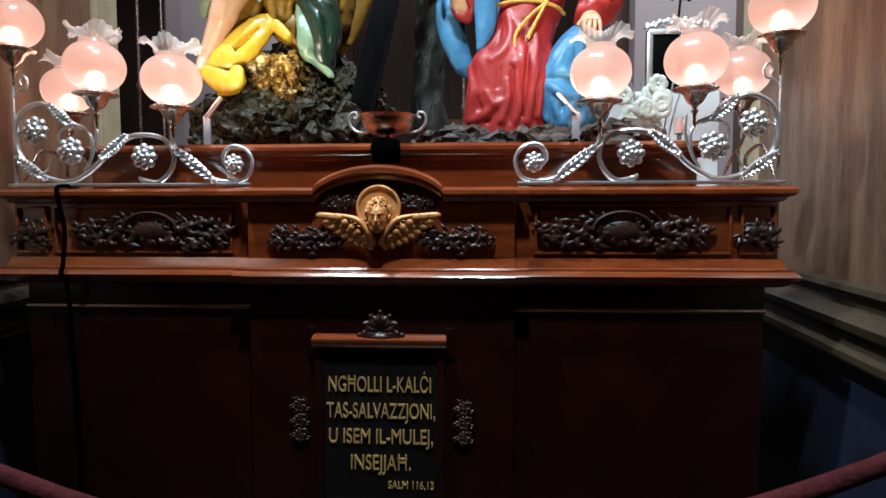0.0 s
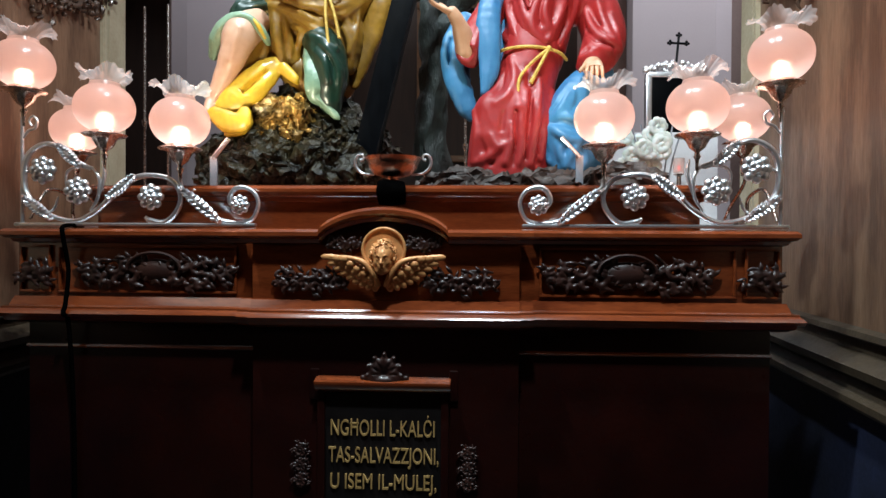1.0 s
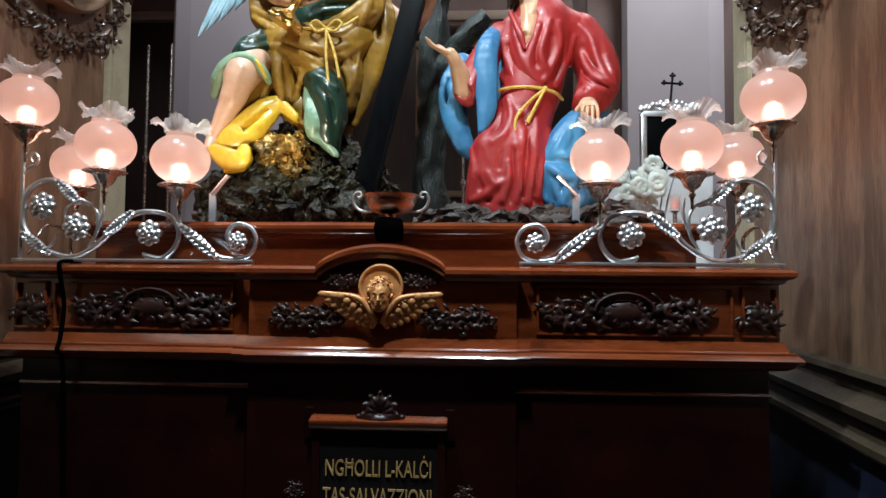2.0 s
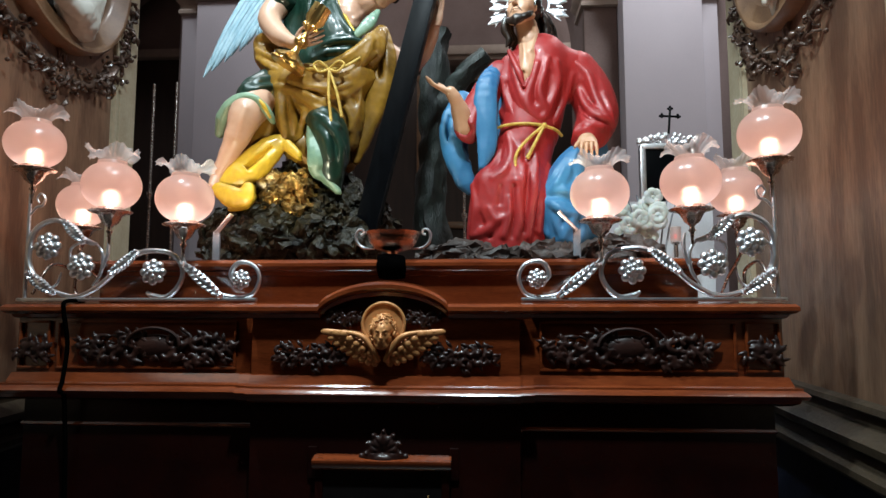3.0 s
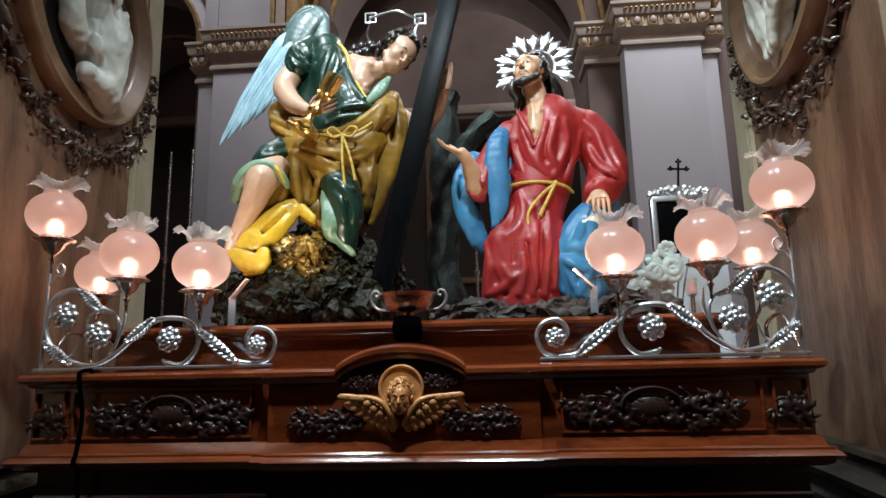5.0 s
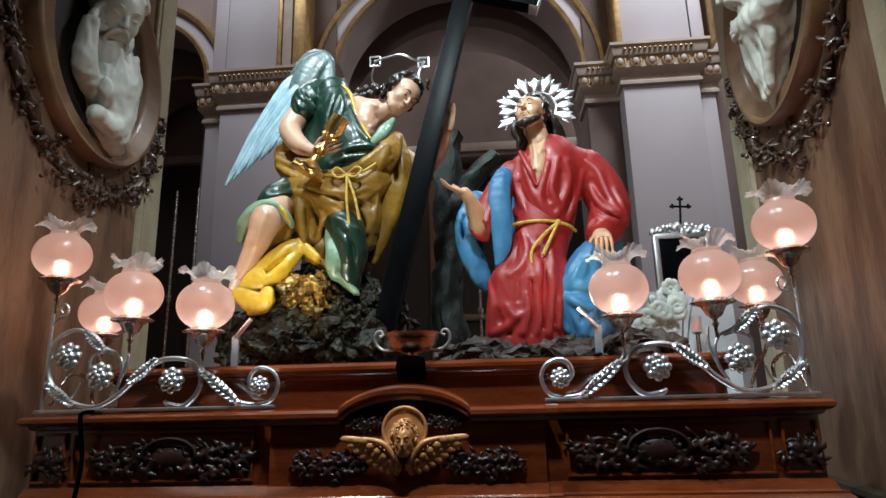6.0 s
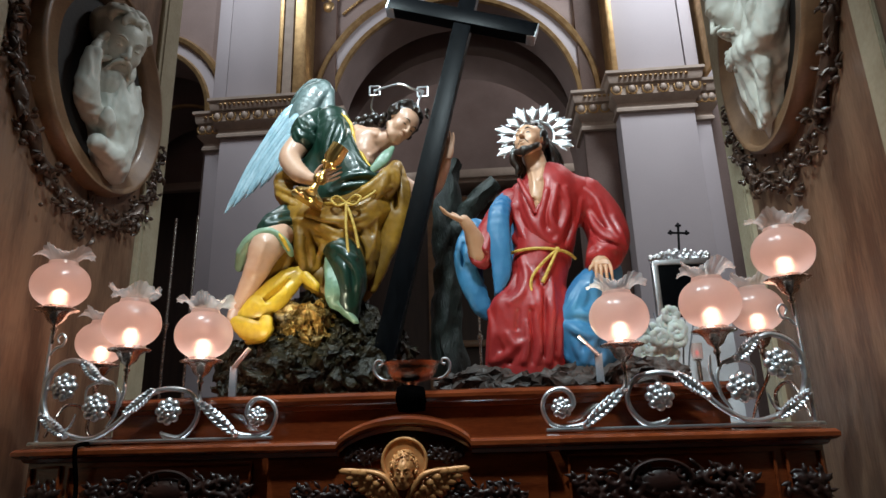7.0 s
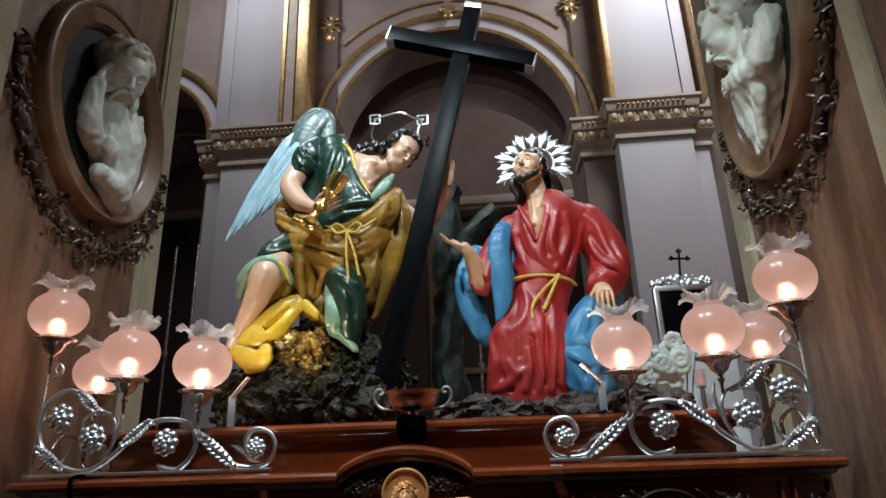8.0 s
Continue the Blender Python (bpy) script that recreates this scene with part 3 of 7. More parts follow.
def medallion(s, root, wx, cy, cz, a, b):
    """Oval niche frame on the reveal; a is half its width, b half its height."""
    slope = math.atan(0.1) * s
    base = Vector((wx(cy), cy, cz))
    along = Vector((math.sin(slope), math.cos(slope), 0))
    out = Vector((-s * math.cos(slope), s * math.sin(slope), 0))
    th = thing("oval_medallion", base, "oval brown wooden niche frame with dark carved garland", "medallion", "wall medallions")

    def at(u, v, o):
        return base + along * u + Vector((0, 0, v)) + out * o
    bm = bmesh.new()
    prof = [(0.78, -0.0), (0.79, 0.022), (0.82, 0.03), (0.84, 0.042), (1.0, 0.048), (1.02, 0.060), (1.06, 0.062), (1.09, 0.05), (1.10, 0.0)]
    seg = 64
    rows = []
    for k in range(seg):
        t = 2 * math.pi * k / seg
        rows.append([bm.verts.new(at(a * f * math.cos(t), b * (1 - (1 - f) * 0.8) * math.sin(t), o)) for f, o in prof])
    for k in range(seg):
        for i in range(len(prof) - 1):
            bm.faces.new((rows[k][i], rows[(k + 1) % seg][i], rows[(k + 1) % seg][i + 1], rows[k][i + 1]))
    bmesh.ops.recalc_face_normals(bm, faces=bm.faces[:])
    part("frame", bm, OVAL_WOOD, th, "brown wooden oval frame", angle=50)
    # shallow disc; the depth of shadow in the oval is painted by its colour
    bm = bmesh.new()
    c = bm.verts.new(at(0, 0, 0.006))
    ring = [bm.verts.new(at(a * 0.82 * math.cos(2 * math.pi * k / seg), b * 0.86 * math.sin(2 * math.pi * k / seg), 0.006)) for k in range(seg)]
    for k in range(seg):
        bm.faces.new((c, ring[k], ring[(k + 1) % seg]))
    part("backing", bm, NICHE_SHADE, th, "backing with recess shadow in its colour")
    # garland of fruit and leaves hung round the lower half
    bm = bmesh.new()
    rnd = random.Random(7)
    for k in range(300):
        t = rnd.uniform(math.radians(-178), math.radians(-2))
        hang = 1.0 + 0.3 * math.sin(-t) ** 2
        f = rnd.gauss(1.33, 0.045 + 0.05 * math.sin(-t)) * (0.96 + 0.08 * math.sin(-t))
        p = at(a * f * math.cos(t) * 1.0, b * (f * 0.94 + 0.02) * math.sin(t), rnd.uniform(0.0, 0.035))
        if rnd.random() < 0.5:
            ball(bm, p, rnd.uniform(0.006, 0.015), 0, 8, 6)
        else:
            d = Vector((rnd.uniform(-1, 1) * 0.3, rnd.uniform(-1, 1), rnd.uniform(-1, 1))).normalized() * rnd.uniform(0.014, 0.032)
            limb(bm, [p - d, p + out * 0.012, p + d], [0.004, (0.012, 0.007), 0.003], 0, 6, 2)
    for t0, t1 in ((-175, -100), (-80, -5)):
        pts = [at(a * 1.3 * math.cos(radians(t0 + (t1 - t0) * i / 8)), b * 1.34 * math.sin(radians(t0 + (t1 - t0) * i / 8)), 0.012 + 0.006 * (i % 2)) for i in range(9)]
        limb(bm, pts, [0.006, 0.010, 0.014, 0.02, 0.024, 0.02, 0.014, 0.010, 0.006], 0, 9, 4, lumpy=0.02)
    part("garland", bm, BRONZE, th, "dark glossy carved garland of leaves and fruit")
    return at


def bearded_bust(s, at):
    """White marble half figure set in the oval."""
    bm = bmesh.new()
    c = Clay(0.009, 0.04, 0.014)
    if s < 0:
        hd, fr = at(-0.08, 0.15, 0.10), (0.72, -0.42, -0.52)
        c.limb([at(0.02, 0.0, 0.03), at(0.02, -0.14, 0.05), at(0.05, -0.30, 0.05), at(0.09, -0.42, 0.03)], [0.10, 0.12, 0.10, 0.03])
        c.limb([at(-0.08, -0.22, 0.05), at(-0.20, -0.16, 0.06), at(-0.22, 0.02, 0.08)], [0.045, 0.042, 0.032])
        hand(bm, at(-0.22, 0.02, 0.08), (0.1, 0.45, 0.85), (1, 0, 0), 0.085, 0)
        c.limb([at(-0.10, -0.34, 0.08), at(0.02, -0.37, 0.10), at(0.10, -0.42, 0.07)], [0.035, 0.04, 0.02])
        folds = ((-0.06, 0.0, 0.0, -0.40), (0.0, 0.0, 0.05, -0.40), (0.07, 0.02, 0.09, -0.38), (-0.14, -0.2, 0.0, -0.33), (0.11, -0.02, 0.12, -0.30))
    else:
        hd, fr = at(-0.06, 0.10, 0.11), (-0.70, 0.44, -0.42)
        c.limb([at(-0.12, -0.05, 0.02), at(-0.07, -0.14, 0.03), at(0.02, -0.26, 0.03), at(0.06, -0.44, 0.02)], [0.11, 0.12, 0.09, 0.03])
        c.limb([at(-0.24, 0.02, 0.04), at(-0.20, -0.14, 0.09), at(-0.06, -0.12, 0.13)], [0.05, 0.045, 0.032])
        hand(bm, at(-0.07, -0.12, 0.14), (-0.1, 0.95, 0.15), (1, 0, 0), 0.085, 0)
        folds = ((-0.16, 0.1, -0.04, -0.40), (-0.08, 0.08, 0.0, -0.42), (0.0, -0.02, 0.03, -0.42), (-0.2, -0.02, -0.08, -0.34), (0.06, -0.06, 0.06, -0.36), (-0.02, 0.16, -0.14, 0.0))
    for u0, v0, u1, v1 in folds:
        pts = [at(u0 + (u1 - u0) * f + 0.015 * math.sin(9 * f + u0 * 40), v0 + (v1 - v0) * f, 0.125 - 0.05 * f) for f in (0, 0.33, 0.66, 1)]
        c.fold(pts, [0.014, 0.028, 0.024, 0.010])
        c.crease([p + Vector((0, 0.03, 0.012)) for p in pts], [0.006, 0.024, 0.022, 0.008])
    c.skin(bm)
    carve(bm, (0,), 0.010, (20, 20, 5))
    r = 0.135
    m = Matrix.Translation(hd) @ face_turn(fr)
    carved_face(bm, m, r, 0, 0, 0, ball_cell=0.07)
    locks(bm, m, r * 1.03, 0, 3, 90, 0.55, 0.35, 0.6)
    c = Clay(0.07, 0.15, 0.05)
    c.limb([(-0.60, 0.0, -0.30), (-0.48, 0.40, -0.8), (0, 0.58, -1.05), (0.48, 0.40, -0.8), (0.60, 0.0, -0.30)], [0.12, 0.22, 0.28, 0.22, 0.12])
    c.limb([(0, 0.6, -1.0), (0.0, 0.72, -1.5), (0.08, 0.62, -2.05)], [0.34, 0.30, 0.10])
    for e in (-1, 1):
        c.limb([(0, 0.94, -0.36), (e * 0.2, 0.90, -0.46), (e * 0.40, 0.74, -0.8)], [0.06, 0.09, 0.05])
    for k in range(-4, 5):
        pts = [(k * 0.12, 0.86 - 0.07 * abs(k), -0.72), (k * 0.11 + 0.05 * (k % 2), 1.0 - 0.06 * abs(k), -1.15), (k * 0.06, 0.96 - 0.03 * abs(k), -1.75)]
        c.crease(pts, [0.02, 0.06, 0.03])
        c.fold([(p[0] + 0.06, p[1] - 0.06, p[2] - 0.05) for p in pts], [0.03, 0.08, 0.04])
    c.skin(bm, 0, m @ Matrix.Diagonal((r, r, r, 1)))
    ob = part("bust_relief", bm, MARBLE, None, angle=75)
    return tagged(ob, "white marble relief bust of a bearded elder in the oval", "bust", "marble busts")


for side, cy, cz in ((-1, 0.55, 3.27), (1, 0.49, 3.27)):
    wall, wx = jamb(side)
    face = medallion(side, wall, wx, cy, cz, 0.475, 0.475)
    bearded_bust(side, face)

slab("wall_lintel", (-3.2, -0.65, 6.0), (3.2, 1.24, 8.6), JAMB, "brown wall above the chapel opening", "wall")
slab("wall_nave_west", (-7, 1.0, 0), (-3.2, 1.24, 8.6), MAUVE, "mauve plaster nave wall", "wall")
slab("wall_nave_east", (3.2, 1.0, 0), (7, 1.24, 8.6), MAUVE, "mauve plaster nave wall", "wall")


# ---- the nave beyond: arcade wall with three arches ----
def arch_wall(name, x0, x1, arches, z1, y0, y1, mat, label):
    """A wall with round-headed openings (centre x, radius, spring height), built as strips."""
    bm = bmesh.new()
    xs = {x0, x1}
    for cx, r, sp in arches:
        xs |= {cx - r * math.cos(math.pi * k / 40) for k in range(41)}
    xs = sorted(xs)

    def soffit(x):
        for cx, r, sp in arches:
            if abs(x - cx) < r - 1e-6:
                return sp + math.sqrt(max(0, r * r - (x - cx) ** 2))
            if abs(abs(x - cx) - r) <= 1e-6:
                return sp
        return 0.0
    for a, b in zip(xs, xs[1:]):
        mid = soffit((a + b) / 2)
        za, zb = (soffit(a), soffit(b)) if mid > 0 else (0.0, 0.0)
        for y in (y0, y1):
            bm.faces.new([bm.verts.new(p) for p in ((a, y, za), (b, y, zb), (b, y, z1), (a, y, z1))])
        if mid > 0:
            bm.faces.new([bm.verts.new(p) for p in ((a, y0, za), (b, y0, zb), (b, y1, zb), (a, y1, za))])
    for cx, r, sp in arches:
        for x in (cx - r, cx + r):
            bm.faces.new([bm.verts.new(p) for p in ((x, y0, 0), (x, y1, 0), (x, y1, sp), (x, y0, sp))])
    bmesh.ops.remove_doubles(bm, verts=bm.verts[:], dist=1e-5)
    bmesh.ops.recalc_face_normals(bm, faces=bm.faces[:])
    ob = part(name, bm, mat, angle=30)
    return tagged(ob, label, "wall", kind="structure")


SPRING = 5.08
ARCH_X, ARCH_R = -0.03, 1.36
SIDE_X, SIDE_R, SIDE_Z = 3.72, 0.88, 5.2
arcade = arch_wall("wall_arcade", -7, 7, [(ARCH_X, ARCH_R, SPRING), (-SIDE_X, SIDE_R, SIDE_Z), (SIDE_X, SIDE_R, SIDE_Z)], 8.6, 4.2, 4.75, MAUVE,
                   "mauve plaster arcade wall with three round arches")


def ring_moulding(cx, sp, prof, y, mat, name, label, parent, t0=0, t1=180):
    """prof: (radius, out) pairs."""
    bm = bmesh.new()
    n = 48
    rows = []
    for k in range(n + 1):
        t = radians(t0 + (t1 - t0) * k / n)
        rows.append([bm.verts.new((cx + r * math.cos(t), y - o, sp + r * math.sin(t))) for r, o in prof])
    for a, b in zip(rows, rows[1:]):
        for i in range(len(prof) - 1):
            bm.faces.new((a[i], b[i], b[i + 1], a[i + 1]))
    bmesh.ops.recalc_face_normals(bm, faces=bm.faces[:])
    if sum(f.normal.y for f in bm.faces) > 0:
        bmesh.ops.reverse_faces(bm, faces=bm.faces[:])
    return part(name, bm, mat, parent, label, angle=35)


for cx, r, sp in ((ARCH_X, ARCH_R, SPRING), (-SIDE_X, SIDE_R, SIDE_Z), (SIDE_X, SIDE_R, SIDE_Z)):
    ring_moulding(cx, sp, [(r - 0.01, 0), (r - 0.01, 0.05), (r + 0.03, 0.06), (r + 0.05, 0.03)], 4.2, GILDING, "gilt_moulding", "gilded inner arch moulding", arcade)
    ring_moulding(cx, sp, [(r + 0.05, 0.03), (r + 0.17, 0.03)], 4.2, LILAC, "arch_band", "pale lilac arch band", arcade)
    ring_moulding(cx, sp, [(r + 0.17, 0.03), (r + 0.18, 0.08), (r + 0.22, 0.09), (r + 0.25, 0.05), (r + 0.26, 0.0)], 4.2, GILDING, "gilt_moulding", "gilded outer arch moulding", arcade)

# inner arch and the apse behind it
inner = arch_wall("wall_apse", -7, 7, [(ARCH_X, 1.5, 4.95), (-SIDE_X, 0.8, SIDE_Z - 0.05), (SIDE_X, 0.8, SIDE_Z - 0.05)], 8.6, 5.3, 5.9, MAUVE, "mauve plaster inner wall with deep arches")
for cx in (-SIDE_X, SIDE_X):
    ring_moulding(cx, SIDE_Z - 0.05, [(0.79, 0), (0.79, 0.05), (0.82, 0.06), (0.85, 0)], 5.3, GILDING, "gilt_moulding", "gilded arch moulding", inner)
bm = bmesh.new()
N, M = 28, 12
rows = []
for j in range(M + 1):
    z = 0 if j == 0 else 5.35 if j == 1 else 5.35 + 1.9 * math.sin((j - 1) / (M - 1) * math.pi / 2)
    rr = 2.0 if j < 2 else 2.0 * math.cos((j - 1) / (M - 1) * math.pi / 2) + 0.001
    rows.append([bm.verts.new((ARCH_X + rr * math.cos(math.pi * k / N), 5.9 + rr * 1.2 * math.sin(math.pi * k / N), z)) for k in range(N + 1)])
for a, b in zip(rows, rows[1:]):
    for k in range(N):
        bm.faces.new((a[k], b[k], b[k + 1], a[k + 1]))
tagged(part("wall_apse_niche", bm, MAUVE, angle=50), "curved mauve plaster apse with a half dome", "wall", kind="structure")
# cornice of the apse and the dark altar below
bm = bmesh.new()
box(bm, (-1.9, 6.6, 5.24), (1.9, 7.2, 5.38), 0.03)
box(bm, (-1.9, 6.65, 5.18), (1.9, 7.2, 5.24), 0.02)
tagged(part("cornice_apse", bm, STUCCO), "cream stucco cornice across the apse", "cornice", kind="structure")
altar = thing("altarpiece", (0, 6.9, 0), "dark wooden altarpiece with a framed dark painting", "altar")
bm = bmesh.new()
box(bm, (-1.5, 6.7, 0), (1.7, 7.1, 5.0), 0.03)
part("body", bm, DARK_WOOD, altar, "dark brown wooden body")
for x in (-0.55, 0.95):
    bm = bmesh.new()
    box(bm, (x - 0.05, 6.62, 1.2), (x + 0.05, 6.7, 4.9), 0.01)
    part("frame_post", bm, OVAL_WOOD, altar, "brown wooden frame post")
for z in (1.2, 2.75, 4.85):
    bm = bmesh.new()
    box(bm, (-0.6, 6.6, z), (1.0, 6.7, z + 0.09), 0.01)
    part("frame_rail", bm, OVAL_WOOD, altar, "brown wooden frame rail")
for x0, x1, h in ((-5.0, -2.9, 5.05), (2.9, 5.0, 5.05)):
    door = thing("dark_doorway", ((x0 + x1) / 2, 6.2, 0), "tall dark wooden door leaf beneath a cream lintel", "door", "aisle doors", "structure")
    bm = bmesh.new()
    box(bm, (x0, 6.1, 0), (x1, 6.2, h), 0.01)
    part("leaf", bm, DARK_WOOD, door)
    bm = bmesh.new()
    box(bm, (x0 - 0.1, 6.0, h), (x1 + 0.1, 6.2, h + 0.12), 0.02)
    part("lintel", bm, STUCCO, door, "cream stucco lintel")
    bm = bmesh.new()
    box(bm, (x0 - 0.3, 6.2, 0), (x1 + 0.3, 6.3, 6.6))
    part("wall_panel", bm, MAUVE, door, "mauve plaster wall", smooth=False)


def pilaster(x0, x1, name, y=3.9, cap0=4.71, deep=0.3, mat=LILAC):
    th = thing(name, ((x0 + x1) / 2, y + deep / 2, 0), "lilac plaster pilaster with a gilded egg-and-dart capital", "pilaster", "nave pilasters", "structure")
    bm = bmesh.new()
    box(bm, (x0, y, 0), (x1, y + deep, cap0), 0.008)
    part("shaft", bm, mat, th)
    bm = bmesh.new()
    box(bm, (x0 + 0.02, y + 0.02, cap0 + 0.42), (x1 - 0.02, y + deep, 8.6), 0.008)
    part("upper_shaft", bm, mat, th)
    bm = bmesh.new()
    prof = [(0.0, cap0), (0.03, cap0 + 0.01), (0.03, cap0 + 0.04), (0.015, cap0 + 0.06), (0.02, cap0 + 0.1), (0.06, cap0 + 0.14), (0.075, cap0 + 0.17)]
    top = [(0.055, cap0 + 0.18), (0.055, cap0 + 0.29), (0.085, cap0 + 0.30), (0.095, cap0 + 0.33), (0.10, cap0 + 0.38), (0.12, cap0 + 0.40), (0.12, cap0 + 0.43), (0.0, cap0 + 0.43)]
    for pr in (prof + top,):
        rows = []
        for px, py, ox, oy in ((x0, y + deep, -1, 0), (x0, y, -1, -1), (x1, y, 1, -1), (x1, y + deep, 1, 0)):
            rows.append([bm.verts.new((px + ox * o, py + oy * o, z)) for o, z in pr])
        for a, b in zip(rows, rows[1:]):
            for i in range(len(pr) - 1):
                bm.faces.new((a[i], b[i], b[i + 1], a[i + 1]))
    bmesh.ops.recalc_face_normals(bm, faces=bm.faces[:])
    part("capital", bm, STUCCO, th, "cream moulded capital", angle=30)
    n = max(3, int((x1 - x0) / 0.13))
    for k in range(n + 1):
        x = x0 - 0.02 + (x1 - x0 + 0.04) * k / n
        bm = bmesh.new()
        ball(bm, (x, y - 0.06, cap0 + 0.235), (0.036, 0.03, 0.048), 0, 10, 8)
        part("egg", bm, STUCCO, th)
        bm = bmesh.new()
        ring = [Vector((x + 0.052 * math.cos(t), y - 0.066, cap0 + 0.24 + 0.058 * math.sin(t))) for t in [radians(150 + 240 * i / 8) for i in range(9)]]
        limb(bm, ring, [0.009] * 9, 0, 6, 2)
        part("gilt_surround", bm, GILDING, th, "gilded egg surround")
    bm = bmesh.new()
    for k in range(int((x1 - x0) / 0.05)):
        ball(bm, (x0 + 0.025 + 0.05 * k, y - 0.105, cap0 + 0.355), (0.018, 0.014, 0.014), 0, 8, 6)
    part("bead_row", bm, GILDING, th, "gilded bead row")
    return th


pilaster(-2.52, -1.66, "pilaster")
pilaster(1.66, 2.40, "pilaster")
pilaster(2.41, 2.58, "pilaster_return", y=4.0, cap0=4.62, deep=0.2)
pilaster(-2.72, -2.53, "pilaster_return", y=4.0, cap0=4.62, deep=0.2)
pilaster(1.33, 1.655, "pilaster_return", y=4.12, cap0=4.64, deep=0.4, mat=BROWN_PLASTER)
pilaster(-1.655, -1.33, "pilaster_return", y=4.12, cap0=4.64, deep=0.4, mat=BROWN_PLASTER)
# tall gilt and white strips that rise beside the arch
for x, w, mat, lab in ((-1.885, 0.05, GILDING, "gilded strip"), (-1.80, 0.10, STUCCO, "cream strip"), (-1.67, 0.13, GILDING, "gilded strip"),
                       (1.655, 0.06, GILDING, "gilded strip"), (2.62, 0.04, GILDING, "gilded strip")):
    bm = bmesh.new()
    box(bm, (x - w / 2, 3.83, 5.15), (x + w / 2, 4.22, 8.6), 0.01)
    part("arch_strip", bm, mat, arcade, lab)
# bead lines and gilded rosettes on the spandrels
for s in (-1, 1):
    cx = ARCH_X + s * 1.42
    bm = bmesh.new()
    for k in range(40):
        t = radians(92 + 42 * k / 39) if s < 0 else radians(88 - 42 * k / 39)
        ball(bm, (ARCH_X + 1.80 * math.cos(t), 4.185, SPRING + 1.80 * math.sin(t)), 0.02, 0, 7, 5)
    for k in range(34):
        ball(bm, (cx + s * 0.08, 4.185, 6.05 + 0.04 * k), 0.018, 0, 7, 5)
    part("bead_line", bm, GILDING, arcade, "gilded bead line")
    bm = bmesh.new()
    c = Vector((cx, 4.17, 6.64))
    for k in range(9):
        t = radians(k * 40)
        d = Vector((math.cos(t), 0, math.sin(t)))
        limb(bm, [c + d * 0.03, c + d * 0.09 + Vector((0, -0.03, 0)), c + d * 0.15], [0.015, (0.04, 0.015), 0.01], 0, 7, 3)
    limb(bm, [c + Vector((0, 0, -0.1)), c + Vector((0, -0.03, -0.2)), c + Vector((0, 0, -0.32))], [(0.1, 0.02), (0.06, 0.02), 0.005], 0, 10, 4, side=(1, 0, 0))
    ball(bm, c, (0.06, 0.04, 0.06), 0, 10, 8)
    part("rosette", bm, GILDING, arcade, "gilded plaster rosette with leaf")
bm = bmesh.new()
for k in range(5):
    t = radians(30 + 30 * k)
    c = Vector((ARCH_X, 4.1, SPRING + ARCH_R + 0.16))
    d = Vector((math.cos(t), 0, math.sin(t)))
    limb(bm, [c, c + d * 0.08 + Vector((0, -0.03, 0)), c + d * 0.15], [0.02, 0.03, 0.008], 0, 7, 3)
ball(bm, (ARCH_X, 4.1, SPRING + ARCH_R + 0.14), (0.06, 0.04, 0.05), 0, 10, 8)
part("keystone_ornament", bm, GILDING, arcade, "gilded keystone ornament")


# ---- the processional platform ----
pedestal = thing("statue_platform", (0, 0.9, 0), "varnished mahogany processional platform with carved panels and cornice", "platform")
W = 1.165          # half width of the body
BODY_B = 1.75     # back of the body


def stations(y_side, y_mid):
    """The front line, with its stepped middle bay."""
    return [(-0.44, y_side), (-0.44, y_side - 0.02), (-0.40, y_side - 0.02), (-0.40, y_mid), (0.40, y_mid), (0.40, y_side - 0.02), (0.44, y_side - 0.02), (0.44, y_side)]


def wrap_moulding(prof, hw, y_side, y_mid, skip=None):
    bm = bmesh.new()
    line = [(-hw, BODY_B, -1, 0), (-hw, y_side, -1, -1)] + [(x, y, 0, -1) for x, y in stations(y_side, y_mid)] + [(hw, y_side, 1, -1), (hw, BODY_B, 1, 0)]
    rows = [[bm.verts.new((x + ox * o, y + oy * o, z)) for o, z in prof] for x, y, ox, oy in line]
    for i, (a, b) in enumerate(zip(rows, rows[1:])):
        if skip and skip(line[i], line[i + 1]):
            continue
        for k in range(len(prof) - 1):
            bm.faces.new((a[k], b[k], b[k + 1], a[k + 1]))
    bmesh.ops.recalc_face_normals(bm, faces=bm.faces[:])
    return bm


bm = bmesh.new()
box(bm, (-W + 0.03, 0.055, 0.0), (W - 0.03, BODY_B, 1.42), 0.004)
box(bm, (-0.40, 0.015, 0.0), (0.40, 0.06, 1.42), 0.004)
part("lower_body", bm, MAHOGANY_SHADED, pedestal, "mahogany lower body with shade in its colour")
bm = bmesh.new()
box(bm, (-W, 0.05, 1.46), (W, BODY_B, 1.68), 0.003)
box(bm, (-0.40, 0.012, 1.46), (0.40, 0.06, 1.68), 0.003)
part("frieze", bm, MAHOGANY, pedestal, "reddish mahogany frieze")
for x0, x1 in ((-1.03, -0.46), (0.46, 1.03), (-1.155, -1.055), (1.055, 1.155)):
    for a, b in (((x0, 0.040, 1.488), (x1, 0.05, 1.496)), ((x0, 0.040, 1.628), (x1, 0.05, 1.636)), ((x0, 0.040, 1.496), (x0 + 0.008, 0.05, 1.628)), ((x1 - 0.008, 0.040, 1.496), (x1, 0.05, 1.628))):
        bm = bmesh.new()
        box(bm, a, b, 0.002)
        part("panel_bead", bm, MAHOGANY, pedestal)
top = [(0.0, 1.642), (0.01, 1.646), (0.016, 1.656), (0.028, 1.660), (0.036, 1.667), (0.036, 1.678), (0.028, 1.686), (0.0, 1.690)]
bm = wrap_moulding(top, W, 0.05, 0.012, lambda a, b: a[0] == -0.40 and b[0] == 0.40)
